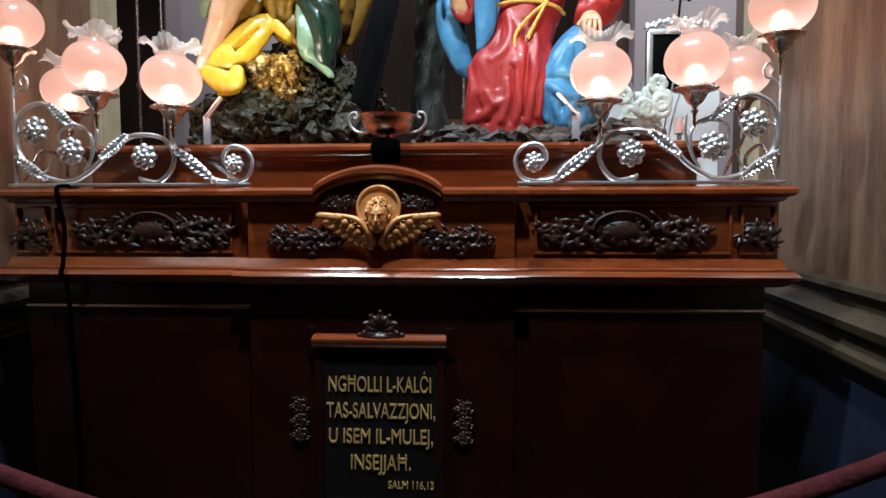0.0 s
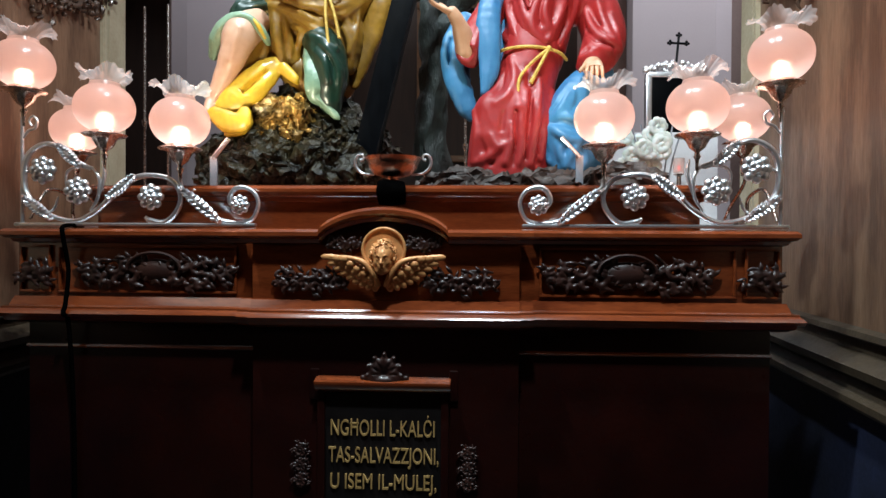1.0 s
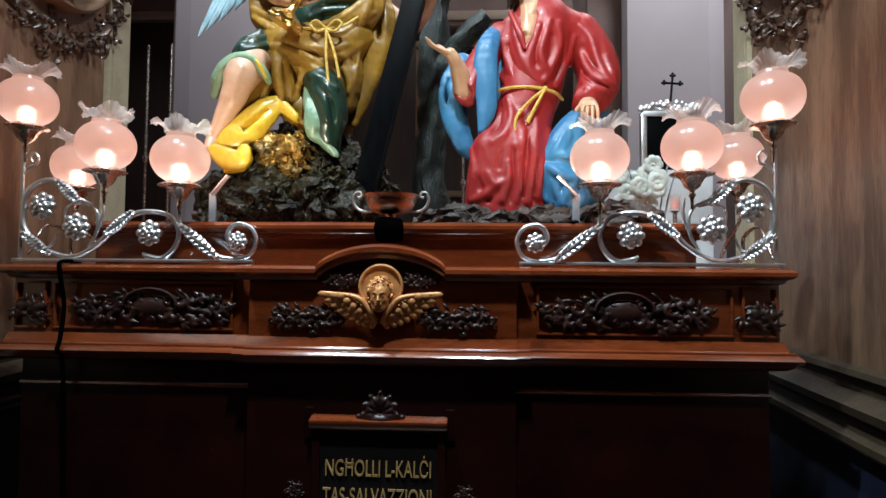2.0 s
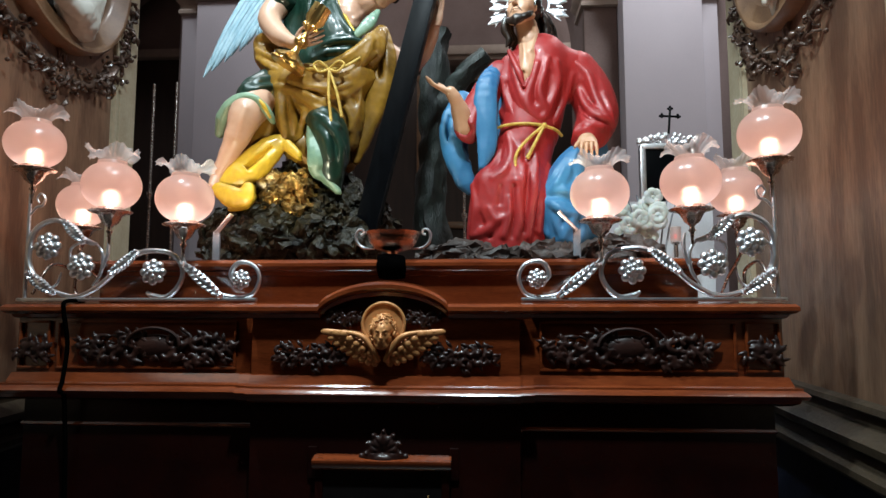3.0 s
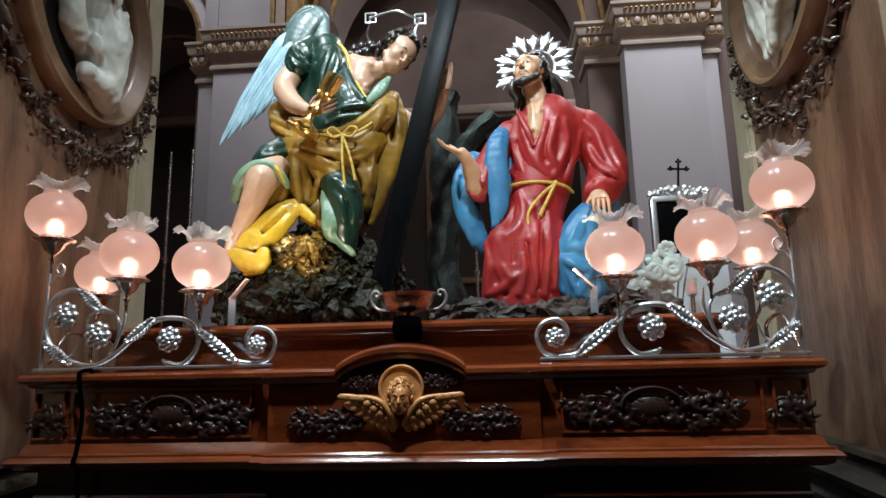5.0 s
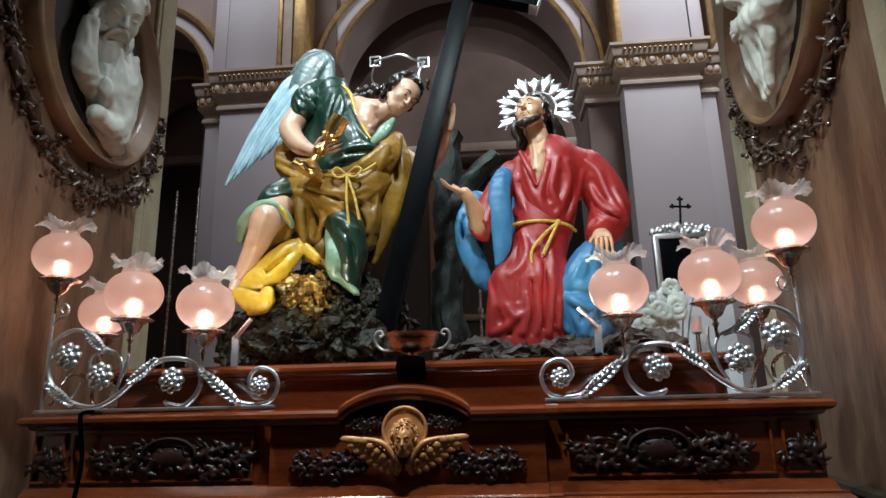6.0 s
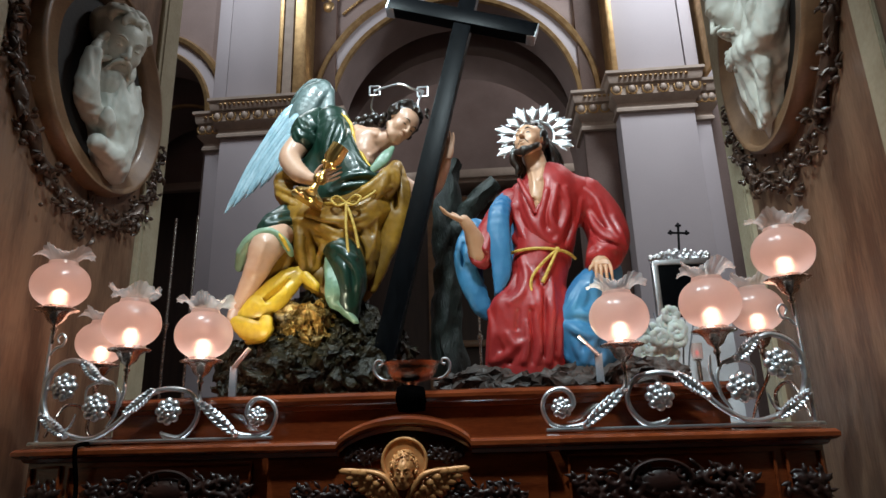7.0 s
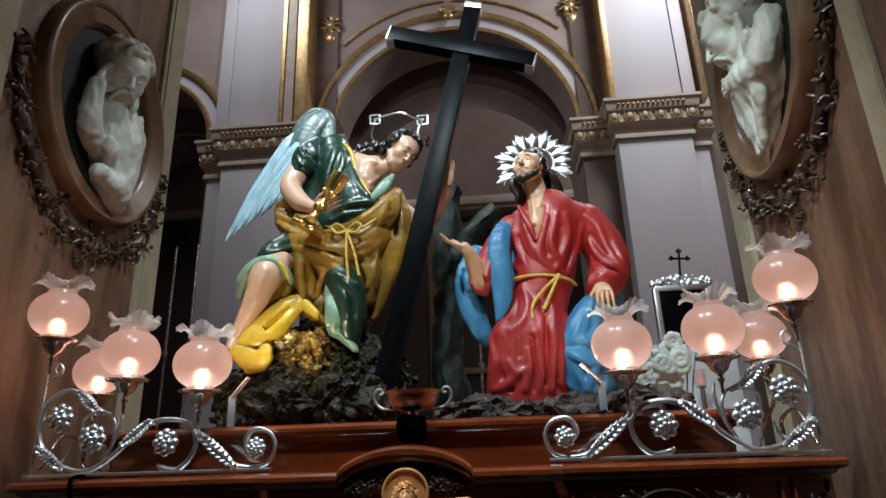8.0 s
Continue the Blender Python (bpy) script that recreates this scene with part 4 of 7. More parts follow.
part("top_cornice", bm, MAHOGANY, pedestal, "moulded mahogany cornice", angle=25)
# the cornice rises in an arch over the middle
bm = bmesh.new()
line = [(-0.40, 0), (-0.20, 0)]
line += [(0.192 * math.cos(radians(180 - 180 * k / 24)), 0.066 * math.sin(radians(180 * k / 24)) ** 1.4) for k in range(25)]
line += [(0.20, 0), (0.40, 0)]
rows = []
for i, (x, dz) in enumerate(line):
    rows.append([bm.verts.new((x, 0.012 - o, z + dz)) for o, z in top])
for a, b in zip(rows, rows[1:]):
    for k in range(len(top) - 1):
        bm.faces.new((a[k], b[k], b[k + 1], a[k + 1]))
bmesh.ops.recalc_face_normals(bm, faces=bm.faces[:])
part("arched_cornice", bm, MAHOGANY, pedestal, "cornice arching over the cherub", angle=25)
# panel under the arch, its shade painted in by the darkened wood
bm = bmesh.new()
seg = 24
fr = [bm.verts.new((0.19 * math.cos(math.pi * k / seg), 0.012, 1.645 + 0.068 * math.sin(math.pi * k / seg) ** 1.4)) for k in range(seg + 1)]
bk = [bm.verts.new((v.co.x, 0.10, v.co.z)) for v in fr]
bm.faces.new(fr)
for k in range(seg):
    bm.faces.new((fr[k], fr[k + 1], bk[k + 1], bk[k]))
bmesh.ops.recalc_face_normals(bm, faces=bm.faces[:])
part("arch_panel", bm, MAHOGANY_SHADED, pedestal, "panel beneath the arch with shade in its colour", smooth=False)
mid = [(-0.005, 1.478), (0.008, 1.476), (0.012, 1.466), (0.018, 1.450), (0.034, 1.446), (0.034, 1.440), (0.042, 1.434), (0.048, 1.426), (0.044, 1.416), (0.03, 1.412), (0.026, 1.403), (0.012, 1.395), (-0.012, 1.39)]
part("lower_cornice", wrap_moulding(mid, W, 0.05, 0.012), MAHOGANY, pedestal, "stepped mahogany moulding", angle=25)
low = [(-0.02, 1.329), (0.008, 1.326), (0.012, 1.320), (0.006, 1.314), (-0.02, 1.312)]
for x0, x1, y in ((-W + 0.03, -0.402, 0.055), (0.402, W - 0.03, 0.055)):
    bm = bmesh.new()
    sweep_x(bm, low, [(x0, y), (x1, y)])
    bmesh.ops.recalc_face_normals(bm, faces=bm.faces[:])
    part("panel_moulding", bm, MAHOGANY, pedestal, angle=30)
# carved work
for x, w, h, sd in ((-0.715, 0.54, 0.115, 1), (0.715, 0.54, 0.115, 1), (-0.222, 0.23, 0.09, 4), (0.222, 0.23, 0.09, 4), (-1.105, 0.09, 0.11, 8), (1.105, 0.09, 0.11, 8)):
    bm = bmesh.new()
    y = 0.01 if abs(x) < 0.4 else 0.048
    z = 1.536 if abs(x) < 0.4 else 1.552
    leaf_scroll(bm, (x, y, z), w, h, sd, 0.03)
    if w > 0.5:
        ring = [Vector((x + 0.085 * math.cos(t), y - 0.022, z + 0.01 + 0.052 * math.sin(t))) for t in [math.pi * k / 16 for k in range(17)]]
        limb(bm, ring, [0.005] * 17, 0, 8, 2)
        ball(bm, (x, y - 0.004, z + 0.005), (0.07, 0.02, 0.038), 0, 16, 10)
    part("carved_panel", bm, CARVED, pedestal, "dark carved acanthus scrollwork")
for s in (-1, 1):
    bm = bmesh.new()
    leaf_scroll(bm, (s * 0.118, 0.008, 1.645), 0.10, 0.06, 12, 0.018)
    part("carved_spandrel", bm, CARVED, pedestal, "small dark carved leaf spray")
    bm = bmesh.new()
    for dz in (0.045, 0.0, -0.045):
        leaf_scroll(bm, (s * 0.25, 0.012, 0.985 + dz), 0.04, 0.05, 15, 0.016)
    part("carved_drop", bm, CARVED, pedestal, "small dark carved side spray")
bm = bmesh.new()
crest = Clay(0.0032, 0.008, 0.004)
for k in range(-3, 4):
    t = radians(90 - 30 * k)
    ln = 0.062 - 0.004 * abs(k)
    o = Vector((0.005, -0.004, 1.262))
    e = Vector((math.cos(t), 0, math.sin(t)))
    crest.limb([o + e * 0.01, o + e * ln * 0.6 + Vector((0, -0.010, 0)), o + e * ln], [0.008, 0.013, 0.004], 0.7)
    crest.crease([o + e * 0.015 + Vector((0, -0.016, 0)), o + e * ln * 0.85 + Vector((0, -0.018, 0))], [0.002, 0.003])
    crest.fold([o + e * ln * 0.9 + Vector((0, -0.006, 0.004)), o + e * ln * 1.02 + Vector((0, -0.012, -0.004))], [0.005, 0.006])
crest.limb([(-0.06, -0.006, 1.250), (0.005, -0.012, 1.243), (0.07, -0.006, 1.250)], [0.008, 0.014, 0.008])
crest.skin(bm)
part("carved_crest", bm, CARVED, pedestal, "dark carved leaf crest")

# the plaque in its eared frame
bm = bmesh.new()
sweep_x(bm, [(-0.01, 1.205), (0.012, 1.208), (0.026, 1.222), (0.03, 1.234), (0.03, 1.24), (-0.01, 1.25)], [(-0.20, 0.0), (0.20, 0.0)])
bmesh.ops.recalc_face_normals(bm, faces=bm.faces[:])
part("plaque_cornice", bm, MAHOGANY, pedestal, "mahogany plaque cornice")
# jambs take the shaded wood colour of the lower body
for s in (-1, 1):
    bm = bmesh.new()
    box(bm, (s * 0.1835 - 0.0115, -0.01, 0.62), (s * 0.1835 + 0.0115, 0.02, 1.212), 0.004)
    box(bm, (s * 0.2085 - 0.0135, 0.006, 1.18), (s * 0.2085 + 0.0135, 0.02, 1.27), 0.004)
    part("plaque_jamb", bm, MAHOGANY_SHADED, pedestal, "eared plaque jamb with shade in its colour")
plaque = bmesh.new()
box(plaque, (-0.172, -0.004, 0.66), (0.172, 0.012, 1.206), 0.002)
plaque = part("plaque", plaque, PLAQUE, pedestal, "black plaque with gilt capitals")


def letters(text, x, z, h, width, parent):
    c = bpy.data.curves.new("letters", "FONT")
    c.body, c.size, c.extrude, c.align_x = text, h / 0.73, 0.0025, "CENTER"
    ob = bpy.data.objects.new("letters", c)
    scene.collection.objects.link(ob)
    bpy.context.view_layer.update()
    me = bpy.data.meshes.new_from_object(ob.evaluated_get(bpy.context.evaluated_depsgraph_get()))
    bpy.data.objects.remove(ob)
    span = max(v.co.x for v in me.vertices) - min(v.co.x for v in me.vertices)
    k = width / span
    for v in me.vertices:
        v.co = (x + v.co.x * k, -0.0065 - v.co.z, z + v.co.y)
    me.materials.append(LETTER)
    o = new("lettering", me)
    o.parent, o.matrix_parent_inverse = parent, parent.matrix_world.inverted()
    return tagged(o, "gilt capital letters")


bpy.context.view_layer.update()
for text, x, z, h, w in (("NGĦOLLI L-KALĊI", 0.0, 1.078, 0.049, 0.308), ("TAS-SALVAZZJONI,", 0.003, 0.998, 0.048, 0.327), ("U ISEM IL-MULEJ,", 0.002, 0.920, 0.047, 0.315),
                         ("INSEJJAĦ.", 0.001, 0.839, 0.048, 0.181), ("SALM 116,13", 0.093, 0.782, 0.024, 0.138)):
    letters(text, x, z, h, w, plaque)


def cherub():
    bm = bmesh.new()
    bmesh.ops.create_cone(bm, cap_ends=True, segments=40, radius1=0.064, radius2=0.060, depth=0.014, matrix=Matrix.Translation((0.002, -0.002, 1.628)) @ pose(0, 0, 0, 90))
    ring = [Vector((0.002 + 0.062 * math.cos(t), -0.011, 1.628 + 0.062 * math.sin(t))) for t in [2 * math.pi * k / 28 for k in range(29)]]
    limb(bm, ring, [0.005] * 29, 0, 7, 1)
    m = Matrix.Translation((0.002, -0.030, 1.600)) @ face_turn((0.02, -1, -0.06))
    carved_face(bm, m, 0.039, 0, 0, 0)
    ball(bm, (0.002, -0.032, 1.588), (0.028, 0.028, 0.022), 0, 16, 10)
    locks(bm, m, 0.042, 0, 2, 60, 0.35, 0.1, 0.55)
    curls(bm, m.translation + Vector((0, 0.010, 0.006)), face_turn((0, -1, 0)), 0.040, 46, 0, 2, back=0.3, line=0.45)
    for s in (-1, 1):
        # two rows of slim feathers that fan from the chin out to the wing's tip
        for row, (cnt, reach) in enumerate(((9, 1.0), (8, 0.62), (6, 0.36))):
            for k in range(cnt):
                f = k / (cnt - 1)
                root = Vector((s * (0.010 + 0.085 * f), -0.010 - 0.006 * row, 1.536 + 0.062 * f ** 0.8))
                end = Vector((s * (0.026 + 0.158 * f ** 0.95), -0.010 - 0.005 * row, 1.506 + 0.100 * f ** 1.6))
                end = root.lerp(end, reach)
                d = end - root
                limb(bm, [root, root + d * 0.55 + Vector((0, -0.005, 0)), root + d * 0.88 + Vector((0, -0.003, 0)), end], [(0.006, 0.003), (0.0100, 0.004), (0.0090, 0.0035), (0.003, 0.002)], 0, 8, 3, side=(d.z, 0, -d.x))
        limb(bm, [Vector((s * 0.008, -0.022, 1.520)), Vector((s * 0.026, -0.028, 1.556)), Vector((s * 0.055, -0.028, 1.590)), Vector((s * 0.10, -0.022, 1.603)), Vector((s * 0.178, -0.012, 1.607))], [0.006, 0.009, 0.009, 0.007, 0.003], 0, 10, 5)
    return part("cherub_carving", bm, GILT_WOOD, pedestal, "gilt wooden winged cherub head with a halo", angle=60)


cherub()
# upper box on which the group stands
bm = bmesh.new()
box(bm, (-0.955, 0.125, 1.685), (0.955, 1.65, 1.81), 0.003)
up = [(0.0, 1.775), (0.008, 1.778), (0.012, 1.79), (0.024, 1.795), (0.03, 1.806), (0.03, 1.816), (0.02, 1.826), (0.0, 1.83)]
rows = [[bm.verts.new((x + ox * o, y + oy * o, z)) for o, z in up] for x, y, ox, oy in ((-0.955, 1.65, -1, 0), (-0.955, 0.125, -1, -1), (0.955, 0.125, 1, -1), (0.955, 1.65, 1, 0))]
for a, b in zip(rows, rows[1:]):
    for k in range(len(up) - 1):
        bm.faces.new((a[k], b[k], b[k + 1], a[k + 1]))
bm.faces.new([r[-1] for r in rows])
bmesh.ops.recalc_face_normals(bm, faces=bm.faces[:])
part("upper_plinth", bm, MAHOGANY, pedestal, "mahogany upper plinth", angle=25)


# ---- silver scroll rails with lit glass lamps ----
def scroll_pt(cx, cy):
    """Scrollwork is laid out on a sheet 1045 units to the metre."""
    return (0.405 + (cx - 40) / 1055, 1.691 + (620 - cy) / 1045)


def scroll_rail(s):
    th = thing("scroll_rail", (s * 0.8, 0.07, 1.695), "polished silver scroll rail with leaves and rosettes standing on the cornice", "railing", "silver scroll rails")

    def p3(cx, cy, y=0.07):
        u, z = scroll_pt(cx, cy)
        return Vector((s * u, y, z))
    bm = bmesh.new()
    box(bm, (min(s * 0.41, s * 1.19), 0.06, 1.695), (max(s * 0.41, s * 1.19), 0.08, 1.706), 0.004)
    box(bm, (min(s * 1.17, s * 1.19), 0.06, 1.6955), (max(s * 1.17, s * 1.19), 0.75, 1.7035), 0.002)
    part("base_bar", bm, SILVER, th)
    bm = bmesh.new()
    limb(bm, [p3(845, 618), p3(845, 430), p3(845, 240)], [0.006, 0.0055, 0.005], 0, 10, 3)
    part("corner_post", bm, SILVER, th)
    lines = [
        [(118, 560), (134, 530), (122, 500), (96, 488), (58, 500), (38, 540), (58, 590), (110, 603), (180, 590), (240, 548), (292, 498), (303, 440)],
        [(420, 585), (400, 597), (352, 602), (312, 565), (300, 515), (330, 465), (390, 449), (455, 458), (520, 505), (580, 560), (650, 597), (720, 590), (790, 555), (832, 500), (838, 430), (815, 372), (760, 344), (705, 360), (650, 405), (600, 425)],
        [(600, 425), (578, 460), (582, 520), (610, 565)],
        [(565, 402), (560, 450), (580, 520)],
        [(690, 500), (690, 440), (650, 420), (610, 430)],
        [(800, 415), (830, 440), (845, 440)],
        [(720, 520), (735, 560), (770, 575)],
        [(845, 330), (822, 300), (800, 292), (792, 268), (808, 252), (820, 268), (812, 284)],
    ]
    widths = [0.0075, 0.0085, 0.005, 0.0055, 0.004, 0.004, 0.004, 0.004]
    for ln, w in zip(lines, widths):
        bm = bmesh.new()
        pts = [p3(*q) for q in ln]
        r = [w * (0.6 if i in (0, len(pts) - 1) else 1.0 + 0.15 * math.sin(i)) for i in range(len(pts))]
        limb(bm, pts, r, 0, 9, 6)
        part("scroll", bm, SILVER, th)
    # acanthus leaves wrapped on the stems
    for ln in ([(165, 598), (285, 500)], [(455, 455), (540, 522)], [(740, 588), (832, 525)], [(640, 418), (712, 352)]):
        bm = bmesh.new()
        a, b = p3(*ln[0]), p3(*ln[1])
        d = b - a
        up = Vector((-d.z, 0, d.x)).normalized()
        for k in range(9):
            f = k / 8
            q = a + d * f + Vector((0, -0.006, 0))
            w = 0.017 * math.sin(math.pi * (0.15 + 0.75 * f))
            for e in (1, -1):
                limb(bm, [q - d * 0.06, q + up * e * w * 0.7 + Vector((0, -0.008, 0)), q + up * e * w + d * 0.11], [0.003, (0.0075, 0.005), 0.002], 0, 7, 2)
        limb(bm, [a, a + d * 0.5 + Vector((0, -0.004, 0)), b], [0.005, 0.014, 0.006], 0, 10, 4)
        part("acanthus_leaf", bm, SILVER, th, "embossed silver acanthus leaf")
    for cx, cy, r in ((96, 545, 0.030), (395, 520, 0.040), (645, 500, 0.043), (765, 432, 0.043)):
        c = p3(cx, cy, 0.066)
        bm = bmesh.new()
        ball(bm, c + Vector((0, -0.004, 0)), (r * 0.6, r * 0.45, r * 0.6), 0, 12, 8)
        core = part("rosette", bm, SILVER, th, "embossed silver rosette")
        for n, off, out, size in ((8, 0.72, -0.006, 0.34), (5, 0.36, -0.016, 0.25), (1, 0.0, -0.021, 0.22)):
            for k in range(n):
                t = 2 * math.pi * k / n
                e = Vector((math.cos(t), 0, math.sin(t)))
                bm = bmesh.new()
                ball(bm, c + e * r * off + Vector((0, out, 0)), (r * size, r * size * 0.85, r * size), 0, 10, 7)
                part("petal", bm, SILVER, core)
    for cx, z0 in ((112, 602), (350, 601), (655, 597), (690, 595)):
        bm = bmesh.new()
        a = p3(cx, z0)
        limb(bm, [a, Vector((a.x, a.y, 1.70))], [0.004, 0.004], 0, 8, 2)
        part("foot", bm, SILVER, th)
    # return along the side with the rear lamp's stem
    bm = bmesh.new()
    y0 = 0.35
    limb(bm, [Vector((s * 1.18, y0 + 0.2, 1.705)), Vector((s * 1.18, y0 + 0.12, 1.78)), Vector((s * 1.18, y0, 1.86)), Vector((s * 1.18, y0, 1.94))], [0.005, 0.006, 0.006, 0.005], 0, 9, 5)
    limb(bm, [Vector((s * 1.18, 0.12, 1.72)), Vector((s * 1.18, 0.2, 1.82)), Vector((s * 1.18, 0.32, 1.80)), Vector((s * 1.18, y0, 1.72)), Vector((s * 1.18, 0.6, 1.706))], [0.005, 0.006, 0.006, 0.006, 0.005], 0, 9, 5)
    part("side_scroll", bm, SILVER_OLD, th)
    return th


def glass_lamp(x, y, z, turn):
    """z is the height of the dish under the globe."""
    th = thing("glass_lamp", (x, y, z), "lit pink frosted glass globe lamp with frilled clear rim", "lamp", "globe lamps")
    bm = bmesh.new()
    lathe(bm, [(0.004, -0.11), (0.005, -0.08), (0.006, -0.07), (0.011, -0.062), (0.007, -0.055), (0.008, -0.048), (0.022, -0.035), (0.034, -0.012), (0.046, -0.004), (0.062, -0.002), (0.066, 0.002),
               (0.06, 0.006), (0.045, 0.006), (0.04, 0.014), (0.0, 0.014)], (x, y, z), 24, ruffle=lambda i, a: (0.0025 * math.cos(8 * a) if i in (6, 7, 8) else 0, 0))
    part("cup", bm, SILVER_OLD, th, "turned silver cup and dish")
    prof = [(0.036, 0.012)]
    for k in range(15):
        t = radians(-66 + 132 * k / 14)
        prof.append((0.016 + 0.073 * math.cos(t), 0.086 + 0.074 * math.sin(t)))
    bm = bmesh.new()
    lathe(bm, prof + [(0.042, 0.165)], (x, y, z), 36)
    part("globe", bm, GLOBE_GLASS, th, "pink frosted glass globe").visible_shadow = False
    rnd = random.Random(int(turn * 100))
    ph = rnd.uniform(0, 6)

    def frill(i, a):
        f = max(0, i - 1) / 5
        return (f * (0.012 * math.cos(4 * a + ph) + 0.0035 * math.sin(24 * a)), f * f * (0.019 * math.cos(4 * a + ph + 2.2) + 0.003 * math.cos(28 * a)))
    bm = bmesh.new()
    lathe(bm, [(0.042, 0.163), (0.041, 0.168), (0.045, 0.177), (0.054, 0.186), (0.064, 0.193), (0.074, 0.197), (0.081, 0.197)], (x, y, z), 112, ruffle=frill)
    part("frilled_rim", bm, FRILL_GLASS, th, "clear fluted glass frill")
    bm = bmesh.new()
    lathe(bm, [(0.001, 0.014), (0.010, 0.014), (0.011, 0.026), (0.018, 0.034), (0.022, 0.046), (0.018, 0.057), (0.009, 0.064), (0.001, 0.066)], (x, y, z), 14)
    part("bulb", bm, BULB, th, "glowing warm bulb").visible_shadow = False
    return th


LAMPS = {-1: ((0.652, 0.07, 1.935), (0.897, 0.07, 1.980), (1.163, 0.07, 2.121), (1.178, 0.35, 1.966)),
         1: ((0.652, 0.07, 1.938), (0.925, 0.07, 1.970), (1.163, 0.07, 2.117), (1.172, 0.35, 1.990))}
for s, row in LAMPS.items():
    scroll_rail(s)
    for x, y, z in row:
        glass_lamp(s * x, y, z, x + s * 0.37 + y)
for s, row in LAMPS.items():
    for x, y, z in row:
        lamp("globe_light", "POINT", Matrix.Translation((s * x, y, z + 0.05)), 0.46, (1.0, 0.60, 0.44), 0.02)

# ---- bowl, cloth, brackets, cable ----
bowl = thing("two_handled_bowl", (0.005, 0.15, 1.83), "small coppery silver two-handled bowl on the plinth edge", "bowl")
bm = bmesh.new()
lathe(bm, [(0.0, 0.0), (0.034, 0.0), (0.036, 0.006), (0.022, 0.012), (0.015, 0.018), (0.022, 0.024), (0.058, 0.034), (0.076, 0.052), (0.082, 0.07), (0.084, 0.078), (0.09, 0.084), (0.092, 0.088), (0.084, 0.087),
           (0.074, 0.07), (0.056, 0.048), (0.0, 0.04)], (0.005, 0.15, 1.83), 36)
part("cup", bm, COPPER, bowl, "embossed coppery silver cup")
for s in (-1, 1):
    bm = bmesh.new()
    limb(bm, [Vector((0.005 + s * a, 0.15, 1.83 + b)) for a, b in ((0.06, 0.034), (0.095, 0.038), (0.116, 0.055), (0.122, 0.078), (0.114, 0.096), (0.099, 0.097), (0.096, 0.084), (0.106, 0.08))],
         [0.003, 0.0045, 0.005, 0.0045, 0.004, 0.0035, 0.0035, 0.005], 0, 8, 4)
    part("handle", bm, SILVER, bowl, "curled silver handle")
bm = bmesh.new()
limb(bm, [Vector((0.0, 0.15, 1.832)), Vector((0.005, 0.10, 1.836)), Vector((0.008, 0.088, 1.81)), Vector((0.01, 0.10, 1.768))], [(0.035, 0.006), (0.042, 0.008), (0.046, 0.009), (0.04, 0.006)], 0, 24, 6, side=(1, 0, 0), lumpy=0.006)
tagged(part("black_cloth", bm, BLACK_CLOTH), "crumpled black cloth draped on the plinth edge below the bowl", "cloth")
for s, pa, pb in ((-1, (-0.60, 0.2), (-0.545, 0.2)), (1, (0.60, 0.2), (0.55, 0.2))):
    br = thing("led_floodlight", (pa[0], 0.2, 1.83), "pale plastic LED floodlight bracket on the plinth", "floodlight", "plinth floodlights")
    bm = bmesh.new()
    box(bm, (pa[0] - 0.012, 0.19, 1.828), (pa[0] + 0.012, 0.20, 1.93), 0.002)
    part("upright", bm, ACRYLIC, br)
    bm = bmesh.new()
    e = (0.06 if s < 0 else -0.06)
    limb(bm, [Vector((pa[0], 0.19, 1.925)), Vector((pa[0] + e, 0.17, 1.985))], [(0.008, 0.004), (0.008, 0.004)], 0, 8, 2)
    part("arm", bm, SILVER, br, "bright metal arm")
bm = bmesh.new()
limb(bm, [Vector((-0.99, 0.10, 1.696)), Vector((-0.99, 0.012, 1.694)), Vector((-0.99, 0.008, 1.66)), Vector((-0.987, 0.028, 1.56)), Vector((-0.985, 0.012, 1.46)), Vector((-0.982, -0.004, 1.425)), Vector((-0.98, 0.02, 1.38)), Vector((-0.98, 0.045, 1.0)), Vector((-0.98, 0.045, 0.05))],
     [0.0065] * 9, 0, 10, 5)
tagged(part("cable", bm, BLACK_CLOTH), "black electric cable hanging down the platform front", "cable")
bm = bmesh.new()
rp = [Vector((-1.5 + 3.4 * k / 24, -0.6, 0.92 + 0.14 * ((-1.5 + 3.4 * k / 24 - 0.1) / 0.78) ** 2)) for k in range(25)]
limb(bm, rp, [0.02] * 25, 0, 12, 2, folds=(3, 0.06, 60))
tagged(part("barrier_rope", bm, VELVET), "sagging dark red velvet barrier rope", "rope")


# ---- rocks under the group ----
def rock(name, c, size, mat, seed, label, sharp=1.0, sub=6, floor=None):
    bm = bmesh.new()
    bmesh.ops.create_icosphere(bm, subdivisions=sub, radius=1)
    o = Vector((seed * 3.7, seed * 1.3, 0))
    for v in bm.verts:
        p = v.co.copy()
        d = 0.28 * noise.noise(p * 1.4 + o) + 0.14 * (1 - 2 * abs(noise.noise(p * 2.7 + o)))
        q = Vector((p.x * size[0], p.y * size[1], p.z * size[2])) * (1 + d)
        w = q + o
        for f, a in ((9, 0.030), (19, 0.020), (41, 0.013), (85, 0.009), (150, 0.005)):
            k = noise.noise_vector(w * f)
            q += Vector([math.copysign(abs(x) ** 0.7, x) for x in k]) * a * sharp
        v.co = q + Vector(c)
        if floor is not None and v.co.z < floor:
            v.co.z = floor
    return tagged(part(name, bm, mat, angle=70), label, "rock")


